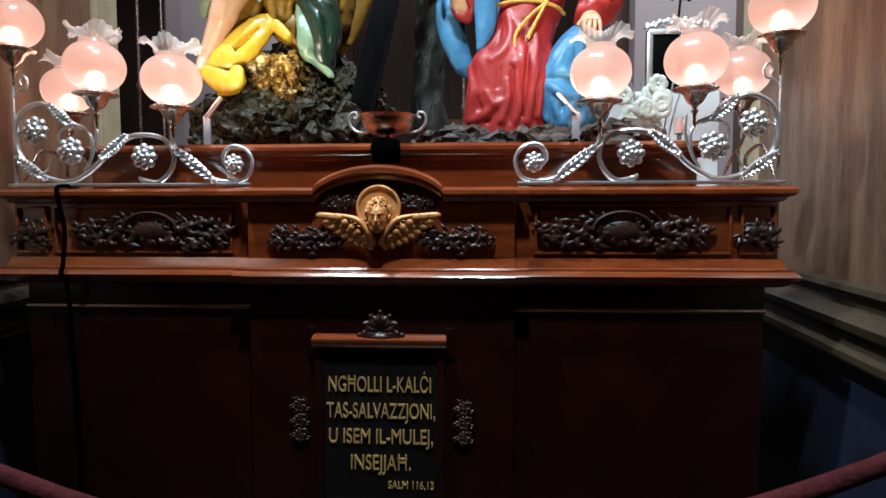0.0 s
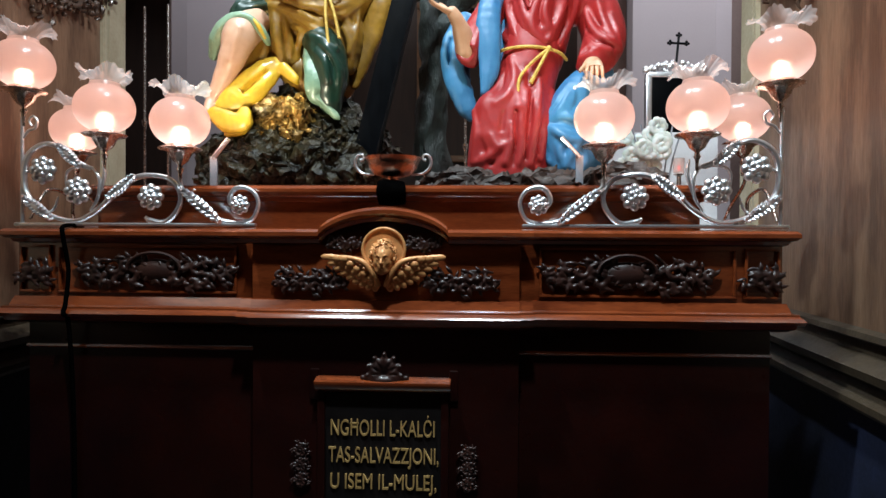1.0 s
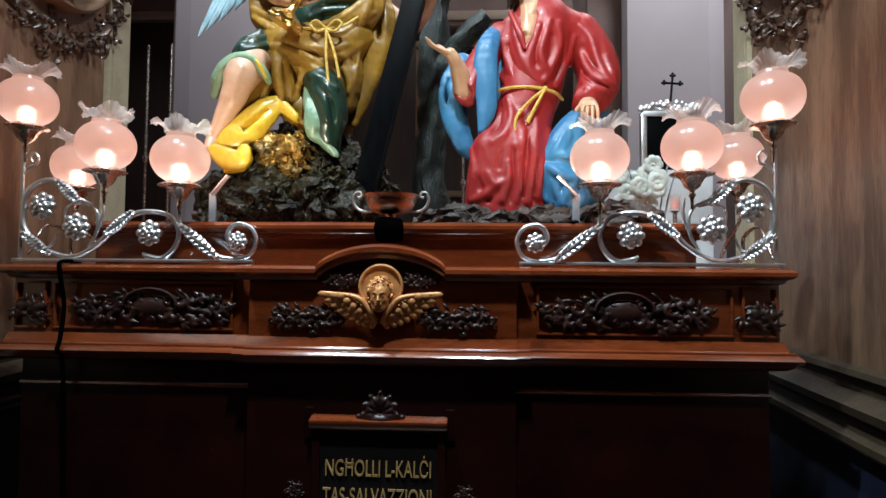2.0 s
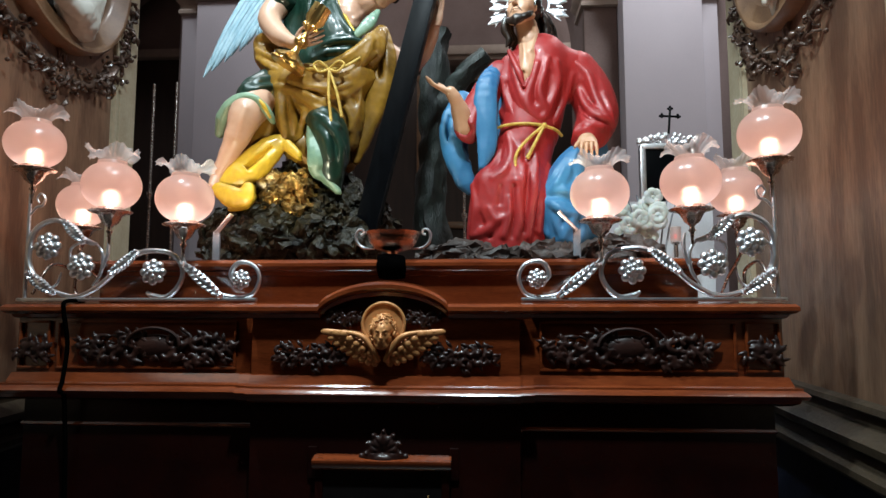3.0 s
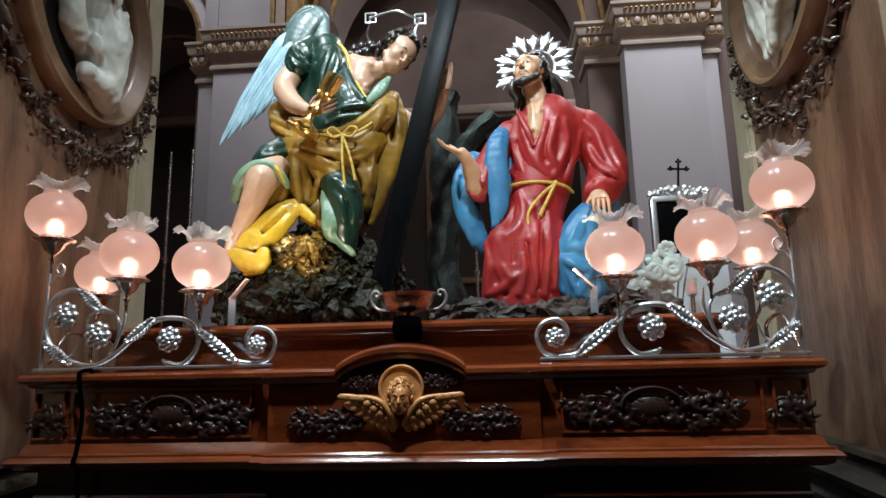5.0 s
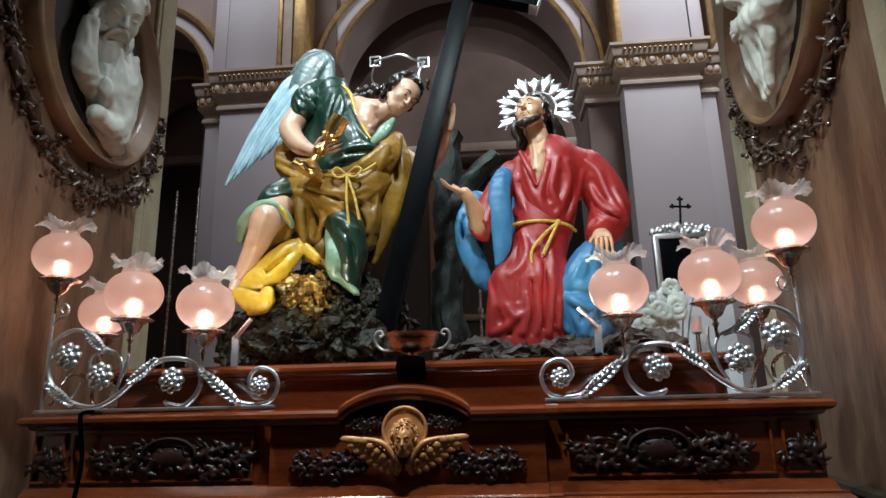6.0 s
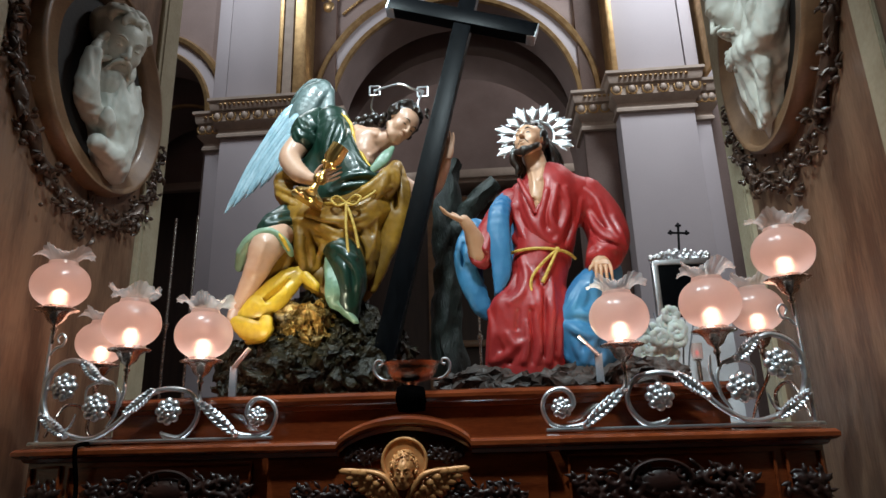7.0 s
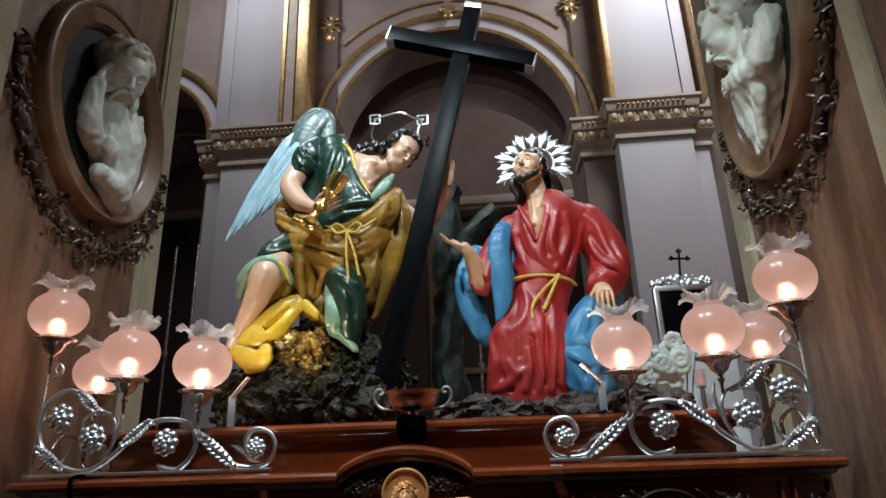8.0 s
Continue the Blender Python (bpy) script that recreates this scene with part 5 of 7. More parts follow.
rock("rock_mound", (-0.43, 0.62, 1.92), (0.34, 0.24, 0.27), ROCK, 1, "dark glossy painted rock mound beneath the seated angel", floor=1.83)
rock("rock", (-0.48, 0.45, 1.89), (0.24, 0.14, 0.11), ROCK, 2, "dark rugged painted rock at the mound's foot", floor=1.83)
rock("rock", (-0.26, 0.43, 1.90), (0.15, 0.12, 0.13), ROCK, 3, "dark rugged painted rock at the mound's foot", floor=1.83)
rock("rock", (-0.24, 0.60, 2.00), (0.13, 0.13, 0.16), ROCK, 6, "grey-brown rock crag below the seated figure", floor=1.83)
rock("gilded_rock", (-0.45, 0.46, 2.08), (0.13, 0.09, 0.10), ROCK_GILT, 4, "rock with gilded glossy facets beneath the robe")
rock("rock_slab", (0.52, 0.58, 1.83), (0.42, 0.36, 0.085), ROCK_BROWN, 5, "low brown rocky slab beneath the kneeling figure", sub=6, floor=1.83)

# ---- tree trunk and cross ----
tree = thing("olive_tree", (0.11, 0.98, 1.83), "dark green carved tree trunk with a cut branch behind the cross", "tree")
bm = bmesh.new()
limb(bm, [Vector((0.11, 0.98, 1.82)), (0.052, 0.980, 2.127), (0.079, 0.980, 2.388), (0.070, 0.980, 2.668), (0.099, 1.000, 2.987)], [0.09, 0.075, 0.07, 0.068, 0.05], 0, 30, 9, folds=(7, 0.08, 5), lumpy=0.02)
part("trunk", bm, BARK, tree)
bm = bmesh.new()
limb(bm, [(0.094, 0.980, 2.581), (0.205, 0.950, 2.736), (0.319, 0.920, 2.833)], [0.06, 0.048, 0.036], 0, 20, 7, folds=(5, 0.08, 3), lumpy=0.015)
part("branch", bm, BARK, tree, "cut branch stub")

cross = thing("wooden_cross", (-0.115, 0.40, 1.84), "tall leaning black wooden cross with silver tips", "cross")
A, B = Vector((-0.158, 0.400, 1.850)), Vector((0.260, 0.620, 3.734))
L, R = Vector((-0.135, 0.585, 3.606)), Vector((0.525, 0.585, 3.394))
axis, arm = (B - A).normalized(), (R - L).normalized()
depth = axis.cross(arm).normalized()


def beam(name, a, b, across, w, d, mat, label, off=0.0):
    bm = bmesh.new()
    n = (b - a).normalized()
    x = (across - n * across.dot(n)).normalized()
    y = n.cross(x)
    m = Matrix((x, y, n)).transposed().to_4x4()
    vs = box(bm, (-w / 2, -d / 2 + off, 0), (w / 2, d / 2 + off, (b - a).length), 0.003)
    bmesh.ops.transform(bm, matrix=Matrix.Translation(a) @ m, verts=bm.verts[:])
    return part(name, bm, mat, cross, label)


beam("upright", A, B, arm, 0.080, 0.066, BLACK, "black painted upright")
beam("crossbar", L, R, axis, 0.078, 0.060, BLACK, "black painted crossbar", 0.004)
beam("silver_tip", B, B + axis * 0.035, arm, 0.08, 0.068, SILVER, "engraved silver tip")
beam("silver_tip", L - arm * 0.005, L + arm * 0.035, axis, 0.08, 0.064, SILVER, "engraved silver tip")
beam("silver_tip", R - arm * 0.035, R + arm * 0.005, axis, 0.08, 0.064, SILVER, "engraved silver tip")


# ---- kneeling figure in red ----
def kneeling_statue():
    bm = bmesh.new()
    SK, RD, BL, HR, CD = range(5)
    # robe: skirt, then chest
    c = Clay(0.007, 0.035, 0.01)
    c.limb([(0.486, 0.570, 2.410), (0.457, 0.550, 2.268), (0.417, 0.530, 2.133), (0.400, 0.520, 2.026), (0.390, 0.520, 1.898)], [0.113, 0.110, 0.134, 0.140, 0.145])
    c.limb([(0.336, 0.470, 2.126), (0.318, 0.470, 2.002), (0.302, 0.480, 1.913)], [0.076, 0.075, 0.062])
    c.limb([(0.460, 0.460, 2.119), (0.470, 0.460, 1.994), (0.484, 0.470, 1.915)], [0.071, 0.061, 0.053])
    c.crease([(0.412, 0.394, 2.150), (0.416, 0.386, 2.087), (0.405, 0.378, 2.027), (0.399, 0.375, 1.929)], [0.006, 0.014, 0.012, 0.008])
    c.crease([(0.465, 0.411, 2.193), (0.456, 0.386, 2.065), (0.443, 0.386, 1.948)], [0.006, 0.012, 0.010])
    c.crease([(0.370, 0.489, 2.303), (0.357, 0.445, 2.227), (0.328, 0.411, 2.179)], [0.007, 0.013, 0.008])
    c.crease([(0.495, 0.396, 2.106), (0.492, 0.396, 2.005), (0.479, 0.397, 1.928)], [0.006, 0.010, 0.008])
    c.crease([(0.287, 0.401, 2.015), (0.295, 0.398, 1.975), (0.322, 0.392, 1.934)], [0.006, 0.012, 0.010])
    c.crease([(0.452, 0.441, 2.286), (0.455, 0.420, 2.216)], [0.006, 0.010])
    c.crease([(0.364, 0.391, 2.111), (0.356, 0.387, 2.050)], [0.006, 0.008])
    c.fold([(0.393, 0.478, 2.332), (0.406, 0.435, 2.244), (0.380, 0.411, 2.176), (0.336, 0.399, 2.144)], [0.009, 0.015, 0.016, 0.010])
    c.fold([(0.426, 0.391, 2.128), (0.427, 0.390, 2.067), (0.430, 0.384, 1.987), (0.419, 0.381, 1.929)], [0.008, 0.014, 0.014, 0.010])
    c.fold([(0.496, 0.441, 2.240), (0.491, 0.397, 2.126), (0.474, 0.394, 2.026), (0.459, 0.396, 1.929)], [0.008, 0.012, 0.014, 0.016])
    c.fold([(0.319, 0.394, 2.033), (0.346, 0.387, 1.991), (0.376, 0.383, 1.999)], [0.008, 0.016, 0.012])
    c.fold([(0.273, 0.417, 1.938), (0.314, 0.400, 1.954), (0.345, 0.387, 1.981)], [0.012, 0.018, 0.014])
    c.fold([(0.543, 0.480, 2.204), (0.515, 0.414, 2.067), (0.495, 0.406, 1.948)], [0.011, 0.012, 0.012])
    c.fold([(0.412, 0.415, 2.196), (0.418, 0.393, 2.129)], [0.010, 0.012])
    c.fold([(0.263, 0.450, 2.126), (0.271, 0.421, 2.038), (0.261, 0.430, 1.940)], [0.013, 0.016, 0.016])
    c.fold([(0.391, 0.390, 2.069), (0.392, 0.382, 2.008), (0.371, 0.381, 1.931)], [0.008, 0.012, 0.014])
    c.skin(bm, RD)
    c = Clay(0.007, 0.03, 0.01)
    c.limb([(0.485, 0.575, 2.365), (0.497, 0.580, 2.460), (0.515, 0.600, 2.564), (0.531, 0.610, 2.636), (0.513, 0.620, 2.693)], [0.113, 0.124, 0.135, 0.128, 0.081])
    c.limb([(0.420, 0.600, 2.640), (0.391, 0.580, 2.564)], [0.052, 0.051])
    c.limb([(0.642, 0.610, 2.622), (0.671, 0.610, 2.570)], [0.085, 0.079])
    c.crease([(0.464, 0.471, 2.545), (0.449, 0.471, 2.498), (0.484, 0.459, 2.400)], [0.009, 0.011, 0.009])
    c.crease([(0.524, 0.470, 2.600), (0.504, 0.458, 2.514), (0.498, 0.457, 2.444)], [0.004, 0.011, 0.009])
    c.crease([(0.558, 0.472, 2.563), (0.551, 0.468, 2.491), (0.530, 0.461, 2.433)], [0.007, 0.011, 0.007])
    c.crease([(0.395, 0.523, 2.544), (0.410, 0.490, 2.461), (0.450, 0.467, 2.371)], [0.005, 0.011, 0.007])
    c.crease([(0.601, 0.502, 2.523), (0.595, 0.502, 2.453), (0.559, 0.484, 2.370)], [0.007, 0.013, 0.009])
    c.crease([(0.468, 0.490, 2.643), (0.463, 0.474, 2.584), (0.460, 0.470, 2.530)], [0.034, 0.025, 0.009])
    c.fold([(0.419, 0.538, 2.651), (0.424, 0.505, 2.584), (0.439, 0.480, 2.502), (0.466, 0.464, 2.437), (0.504, 0.465, 2.379)], [0.009, 0.014, 0.013, 0.013, 0.011])
    c.fold([(0.508, 0.473, 2.602), (0.490, 0.469, 2.542), (0.468, 0.464, 2.472), (0.475, 0.464, 2.414), (0.515, 0.466, 2.383)], [0.009, 0.013, 0.013, 0.013, 0.009])
    c.fold([(0.549, 0.480, 2.626), (0.532, 0.471, 2.564), (0.513, 0.462, 2.491), (0.530, 0.465, 2.434)], [0.009, 0.013, 0.013, 0.011])
    c.fold([(0.582, 0.491, 2.617), (0.587, 0.491, 2.544), (0.568, 0.480, 2.471), (0.527, 0.468, 2.389)], [0.009, 0.013, 0.013, 0.011])
    c.fold([(0.379, 0.532, 2.572), (0.389, 0.531, 2.499), (0.421, 0.486, 2.401)], [0.009, 0.014, 0.011])
    c.fold([(0.650, 0.530, 2.578), (0.619, 0.534, 2.486), (0.572, 0.498, 2.384)], [0.007, 0.013, 0.011])
    c.fold([(0.369, 0.593, 2.484), (0.379, 0.537, 2.418), (0.407, 0.496, 2.366)], [0.009, 0.013, 0.009])
    c.skin(bm, RD)
    # sleeves
    c = Clay(0.007, 0.025, 0.01)
    c.limb([(0.676, 0.610, 2.619), (0.727, 0.600, 2.531), (0.747, 0.570, 2.431), (0.723, 0.520, 2.355), (0.689, 0.470, 2.307)], [0.080, 0.083, 0.081, 0.072, 0.055])
    c.crease([(0.680, 0.529, 2.540), (0.706, 0.507, 2.472), (0.757, 0.481, 2.425)], [0.007, 0.013, 0.009])
    c.crease([(0.678, 0.534, 2.454), (0.696, 0.460, 2.388), (0.763, 0.461, 2.362)], [0.007, 0.013, 0.009])
    c.crease([(0.645, 0.444, 2.331), (0.677, 0.433, 2.346)], [0.004, 0.006])
    c.fold([(0.656, 0.536, 2.630), (0.705, 0.527, 2.574), (0.733, 0.501, 2.468), (0.761, 0.470, 2.388)], [0.009, 0.014, 0.013, 0.013])
    c.fold([(0.677, 0.538, 2.508), (0.698, 0.504, 2.436), (0.738, 0.459, 2.386), (0.782, 0.479, 2.367)], [0.009, 0.015, 0.013, 0.011])
    c.fold([(0.672, 0.500, 2.402), (0.687, 0.432, 2.347), (0.740, 0.443, 2.337)], [0.009, 0.013, 0.013])
    c.fold([(0.639, 0.451, 2.322), (0.658, 0.448, 2.347), (0.710, 0.437, 2.354)], [0.008, 0.011, 0.008])
    c.fold([(0.636, 0.483, 2.287), (0.645, 0.440, 2.315), (0.677, 0.422, 2.330)], [0.006, 0.008, 0.008])
    c.fold([(0.759, 0.508, 2.492), (0.779, 0.487, 2.415), (0.789, 0.488, 2.358)], [0.009, 0.013, 0.011])
    c.skin(bm, RD)
    c = Clay(0.007, 0.02, 0.01)
    c.limb([(0.371, 0.600, 2.610), (0.306, 0.570, 2.505), (0.260, 0.530, 2.411), (0.242, 0.505, 2.359)], [0.057, 0.060, 0.058, 0.049])
    c.crease([(0.228, 0.457, 2.347)], [0.030])
    c.fold([(0.192, 0.516, 2.383), (0.213, 0.485, 2.328), (0.251, 0.500, 2.312), (0.276, 0.494, 2.327)], [0.009, 0.011, 0.011, 0.009])
    c.fold([(0.320, 0.526, 2.550), (0.281, 0.490, 2.456), (0.259, 0.463, 2.369)], [0.009, 0.013, 0.011])
    c.skin(bm, RD)
    # forearms and hands
    c = Clay(0.005, 0.015, 0.01)
    c.limb([(0.227, 0.500, 2.359), (0.217, 0.480, 2.411), (0.198, 0.450, 2.456), (0.178, 0.435, 2.484)], [0.038, 0.037, 0.026, 0.022])
    c.skin(bm, SK)
    hand(bm, (0.187, 0.440, 2.478), (-0.85, -0.2, 0.36), (0.3, -0.25, 0.9), 0.072, SK, 0.28, 1)
    c = Clay(0.005, 0.015, 0.01)
    c.limb([(0.698, 0.460, 2.311), (0.671, 0.420, 2.275)], [0.036, 0.029])
    c.skin(bm, SK)
    hand(bm, (0.687, 0.430, 2.297), (-0.12, -0.75, -0.45), (0, 0.2, -1), 0.075, SK, 0.7, -1)
    # blue mantle over the arm and round the knee
    c = Clay(0.006, 0.02, 0.01)
    c.limb([(0.353, 0.580, 2.626), (0.316, 0.500, 2.526), (0.309, 0.480, 2.405), (0.315, 0.470, 2.290), (0.297, 0.460, 2.203)], [0.028, 0.043, 0.046, 0.037, 0.017], 0.45)
    c.crease([(0.314, 0.540, 2.567), (0.310, 0.559, 2.489), (0.313, 0.550, 2.391)], [0.007, 0.016, 0.011])
    c.crease([(0.269, 0.555, 2.418), (0.279, 0.545, 2.345), (0.283, 0.538, 2.263)], [0.007, 0.013, 0.009])
    c.crease([(0.319, 0.539, 2.272), (0.307, 0.536, 2.227)], [0.007, 0.011])
    c.fold([(0.323, 0.531, 2.600), (0.285, 0.556, 2.538), (0.276, 0.565, 2.469), (0.290, 0.555, 2.393)], [0.007, 0.014, 0.014, 0.011])
    c.fold([(0.345, 0.535, 2.588), (0.345, 0.562, 2.512), (0.335, 0.555, 2.391), (0.336, 0.542, 2.261)], [0.007, 0.014, 0.016, 0.011])
    c.fold([(0.298, 0.551, 2.368), (0.305, 0.545, 2.297), (0.288, 0.539, 2.207)], [0.007, 0.013, 0.009])
    c.fold([(0.368, 0.561, 2.510), (0.361, 0.553, 2.366), (0.347, 0.543, 2.272)], [0.007, 0.011, 0.009])
    c.fold([(0.262, 0.554, 2.538), (0.288, 0.564, 2.504), (0.302, 0.560, 2.442)], [0.007, 0.011, 0.011])
    c.skin(bm, BL)
    c = Clay(0.006, 0.02, 0.01)
    c.limb([(0.217, 0.600, 2.495), (0.180, 0.580, 2.383), (0.199, 0.560, 2.272), (0.225, 0.550, 2.179), (0.244, 0.550, 2.127)], [0.051, 0.055, 0.054, 0.040, 0.017], 0.60)
    c.crease([(0.169, 0.562, 2.426), (0.161, 0.559, 2.343), (0.197, 0.558, 2.238)], [0.007, 0.014, 0.011])
    c.crease([(0.226, 0.560, 2.375), (0.230, 0.556, 2.281), (0.248, 0.559, 2.202)], [0.009, 0.020, 0.011])
    c.fold([(0.154, 0.574, 2.455), (0.143, 0.565, 2.357), (0.180, 0.563, 2.262), (0.220, 0.565, 2.171)], [0.007, 0.014, 0.013, 0.011])
    c.fold([(0.194, 0.561, 2.330), (0.206, 0.562, 2.250), (0.245, 0.567, 2.148)], [0.007, 0.013, 0.011])
    c.fold([(0.188, 0.566, 2.450), (0.176, 0.564, 2.379), (0.209, 0.562, 2.307), (0.241, 0.562, 2.236)], [0.007, 0.011, 0.011, 0.009])
    c.skin(bm, BL)
    c = Clay(0.007, 0.03, 0.01)
    c.limb([(0.721, 0.560, 2.279), (0.654, 0.500, 2.202), (0.596, 0.470, 2.124), (0.594, 0.450, 2.028), (0.604, 0.450, 1.938)], [0.062, 0.077, 0.071, 0.078, 0.077])
    c.limb([(0.564, 0.450, 2.030), (0.577, 0.460, 1.950)], [0.053, 0.053])
    c.limb([(0.692, 0.500, 2.115), (0.698, 0.500, 1.990)], [0.076, 0.070])
    c.crease([(0.533, 0.406, 2.073), (0.570, 0.384, 2.076), (0.617, 0.380, 2.061), (0.643, 0.397, 2.058)], [0.006, 0.012, 0.020, 0.016])
    c.crease([(0.579, 0.373, 1.979), (0.565, 0.381, 1.933)], [0.008, 0.012])
    c.crease([(0.620, 0.376, 1.997), (0.647, 0.388, 1.968), (0.625, 0.380, 1.920)], [0.006, 0.014, 0.010])
    c.crease([(0.627, 0.414, 2.196), (0.631, 0.406, 2.152), (0.606, 0.394, 2.120)], [0.006, 0.014, 0.008])
    c.fold([(0.602, 0.440, 2.224), (0.552, 0.423, 2.149), (0.523, 0.434, 2.090)], [0.006, 0.012, 0.012])
    c.fold([(0.521, 0.424, 2.072), (0.556, 0.383, 2.036), (0.601, 0.375, 2.008), (0.633, 0.384, 2.017)], [0.008, 0.016, 0.016, 0.010])
    c.fold([(0.522, 0.413, 2.056), (0.512, 0.431, 1.999), (0.531, 0.419, 1.938)], [0.008, 0.012, 0.012])
    c.fold([(0.637, 0.385, 2.017), (0.607, 0.376, 1.969), (0.587, 0.382, 1.922)], [0.008, 0.016, 0.016])
    c.fold([(0.596, 0.420, 2.188), (0.564, 0.403, 2.124), (0.526, 0.423, 2.084)], [0.006, 0.010, 0.008])
    c.fold([(0.636, 0.383, 1.959), (0.611, 0.381, 1.912)], [0.008, 0.014])
    c.fold([(0.550, 0.389, 2.002), (0.567, 0.383, 1.952), (0.583, 0.391, 1.904)], [0.006, 0.012, 0.010])
    c.skin(bm, BL)
    # neck, open collar, head thrown back
    c = Clay(0.005, 0.02, 0.01)
    c.limb([(0.461, 0.480, 2.529), (0.473, 0.495, 2.591), (0.488, 0.545, 2.674), (0.485, 0.565, 2.741), (0.475, 0.570, 2.796)], [0.013, 0.032, 0.049, 0.045, 0.043])
    c.crease([(0.453, 0.469, 2.573), (0.454, 0.466, 2.539)], [0.007, 0.007])
    c.fold([(0.458, 0.525, 2.726), (0.464, 0.488, 2.647), (0.455, 0.470, 2.580)], [0.005, 0.009, 0.007])
    c.fold([(0.509, 0.523, 2.734), (0.485, 0.489, 2.659)], [0.007, 0.009])
    c.skin(bm, SK)
    limb(bm, [(0.404, 0.530, 2.678), (0.422, 0.495, 2.619), (0.439, 0.475, 2.567), (0.456, 0.465, 2.510)], [0.008, 0.012, 0.012, 0.006], RD, 10, 5)
    limb(bm, [(0.577, 0.575, 2.721), (0.529, 0.520, 2.646), (0.494, 0.485, 2.581), (0.458, 0.465, 2.508)], [0.010, 0.014, 0.013, 0.006], RD, 10, 5)
    fr, up = (-0.44, -0.85, 0.26), (0.10, 0.30, 0.95)
    m = Matrix.Translation((0.458, 0.545, 2.845)) @ face_turn(fr, up)
    carved_face(bm, m, 0.078, SK, HR, SK)
    locks(bm, m, 0.080, HR, 11, 70, 0.6, 0.5)
    c = Clay(0.07, 0.12, 0.04)
    c.limb([(-0.60, 0.05, -0.25), (-0.50, 0.40, -0.68), (0, 0.62, -0.98), (0.50, 0.40, -0.68), (0.60, 0.05, -0.25)], [0.09, 0.17, 0.22, 0.17, 0.09])
    c.limb([(0, 0.66, -0.9), (0.02, 0.66, -1.25)], [0.22, 0.10])
    c.limb([(-0.30, 0.70, -0.58), (-0.12, 0.84, -0.38), (0, 0.86, -0.36), (0.12, 0.84, -0.38), (0.30, 0.70, -0.58)], [0.05, 0.06, 0.04, 0.06, 0.05])
    for k in range(-4, 5):
        c.crease([(k * 0.11, 0.88 - 0.05 * abs(k), -0.66), (k * 0.09, 0.92 - 0.05 * abs(k), -0.95), (k * 0.04, 0.84, -1.3)], [0.01, 0.035, 0.01])
    c.skin(bm, HR, m @ Matrix.Diagonal((0.078, 0.078, 0.078, 1)))
    # long hair on the shoulders
    for k in range(6):
        p = Vector((0.520, 0.615, 2.872)) + Vector((0.011 * k - 0.02, 0.012 * (k % 3), 0.012 * (k % 2)))
        limb(bm, [p, p + Vector((0.022, 0.0, -0.06)), p + Vector((0.012 + 0.005 * k, 0.0, -0.11)), p + Vector((0.026, 0.0, -0.15 - 0.006 * k))], [0.014, 0.018, 0.015, 0.004], HR, 9, 5, lumpy=0.008)
    for k in range(3):
        p = Vector((0.392, 0.545, 2.822)) + Vector((0.012 * k, 0.012 * k, 0.0))
        limb(bm, [p, p + Vector((-0.006, 0.0, -0.05)), p + Vector((0.012, 0.0, -0.09)), p + Vector((0.004, 0.0, -0.125))], [0.012, 0.016, 0.014, 0.004], HR, 9, 5, lumpy=0.006)
    # cord with its two tails
    limb(bm, [(0.353, 0.520, 2.366), (0.380, 0.478, 2.363), (0.430, 0.452, 2.362), (0.490, 0.446, 2.358), (0.534, 0.456, 2.352), (0.575, 0.482, 2.344), (0.603, 0.530, 2.335)], [0.006] * 7, CD, 8, 4)
    kn = Vector((0.528, 0.448, 2.352))
    ball(bm, kn, 0.011, CD, 9, 7)
    limb(bm, [kn, (0.468, 0.425, 2.298), (0.420, 0.412, 2.233), (0.418, 0.405, 2.152)], [0.006, 0.006, 0.006, 0.008], CD, 8, 5)
    limb(bm, [kn, (0.494, 0.425, 2.285), (0.461, 0.415, 2.220)], [0.006, 0.006, 0.008], CD, 8, 5)
    carve(bm, (RD, BL), 0.0025, (16, 16, 6))
    ob = part("kneeling_statue", bm, [SKIN, RED, BLUE, HAIR, CORD], angle=75)
    return tagged(ob, "painted statue kneeling in red robe, blue mantle and yellow cord", "statue")


kneeling_statue()
halo = thing("silver_halo", (0.483, 0.630, 2.917), "silver halo of leaf-shaped rays behind a head", "halo")
hc = Vector((0.485, 0.600, 2.902))
fn = Vector((-0.15, -0.95, 0.15)).normalized()
hx = fn.cross(Vector((0, 0, 1))).normalized()
hz = hx.cross(fn)
bm = bmesh.new()
limb(bm, [hc - fn * 0.01 + (hx * math.cos(t) + hz * math.sin(t)) * 0.085 for t in [radians(-25 + 230 * k / 20) for k in range(21)]], [0.006] * 21, 0, 8, 2)
part("band", bm, SILVER, halo)
for k in range(11):
    t = radians(-25 + 230 * k / 10)
    d = -hx * math.cos(t) + hz * math.sin(t)
    e = fn.cross(d)
    ln = 0.09 if k % 2 == 0 else 0.07
    bm = bmesh.new()
    a = hc + d * 0.088
    limb(bm, [a, a + d * ln * 0.5 + fn * 0.006, a + d * ln], [(0.008, 0.004), (0.021, 0.005), (0.003, 0.002)], 0, 10, 4, side=e)
    for q in (-1, 1):
        limb(bm, [a + d * ln * 0.2, a + d * ln * 0.5 + e * q * 0.016, a + d * ln * 0.78 + e * q * 0.026], [(0.004, 0.003), (0.010, 0.004), (0.002, 0.002)], 0, 8, 3)
    part("ray", bm, SILVER, halo, "pierced silver leaf ray")


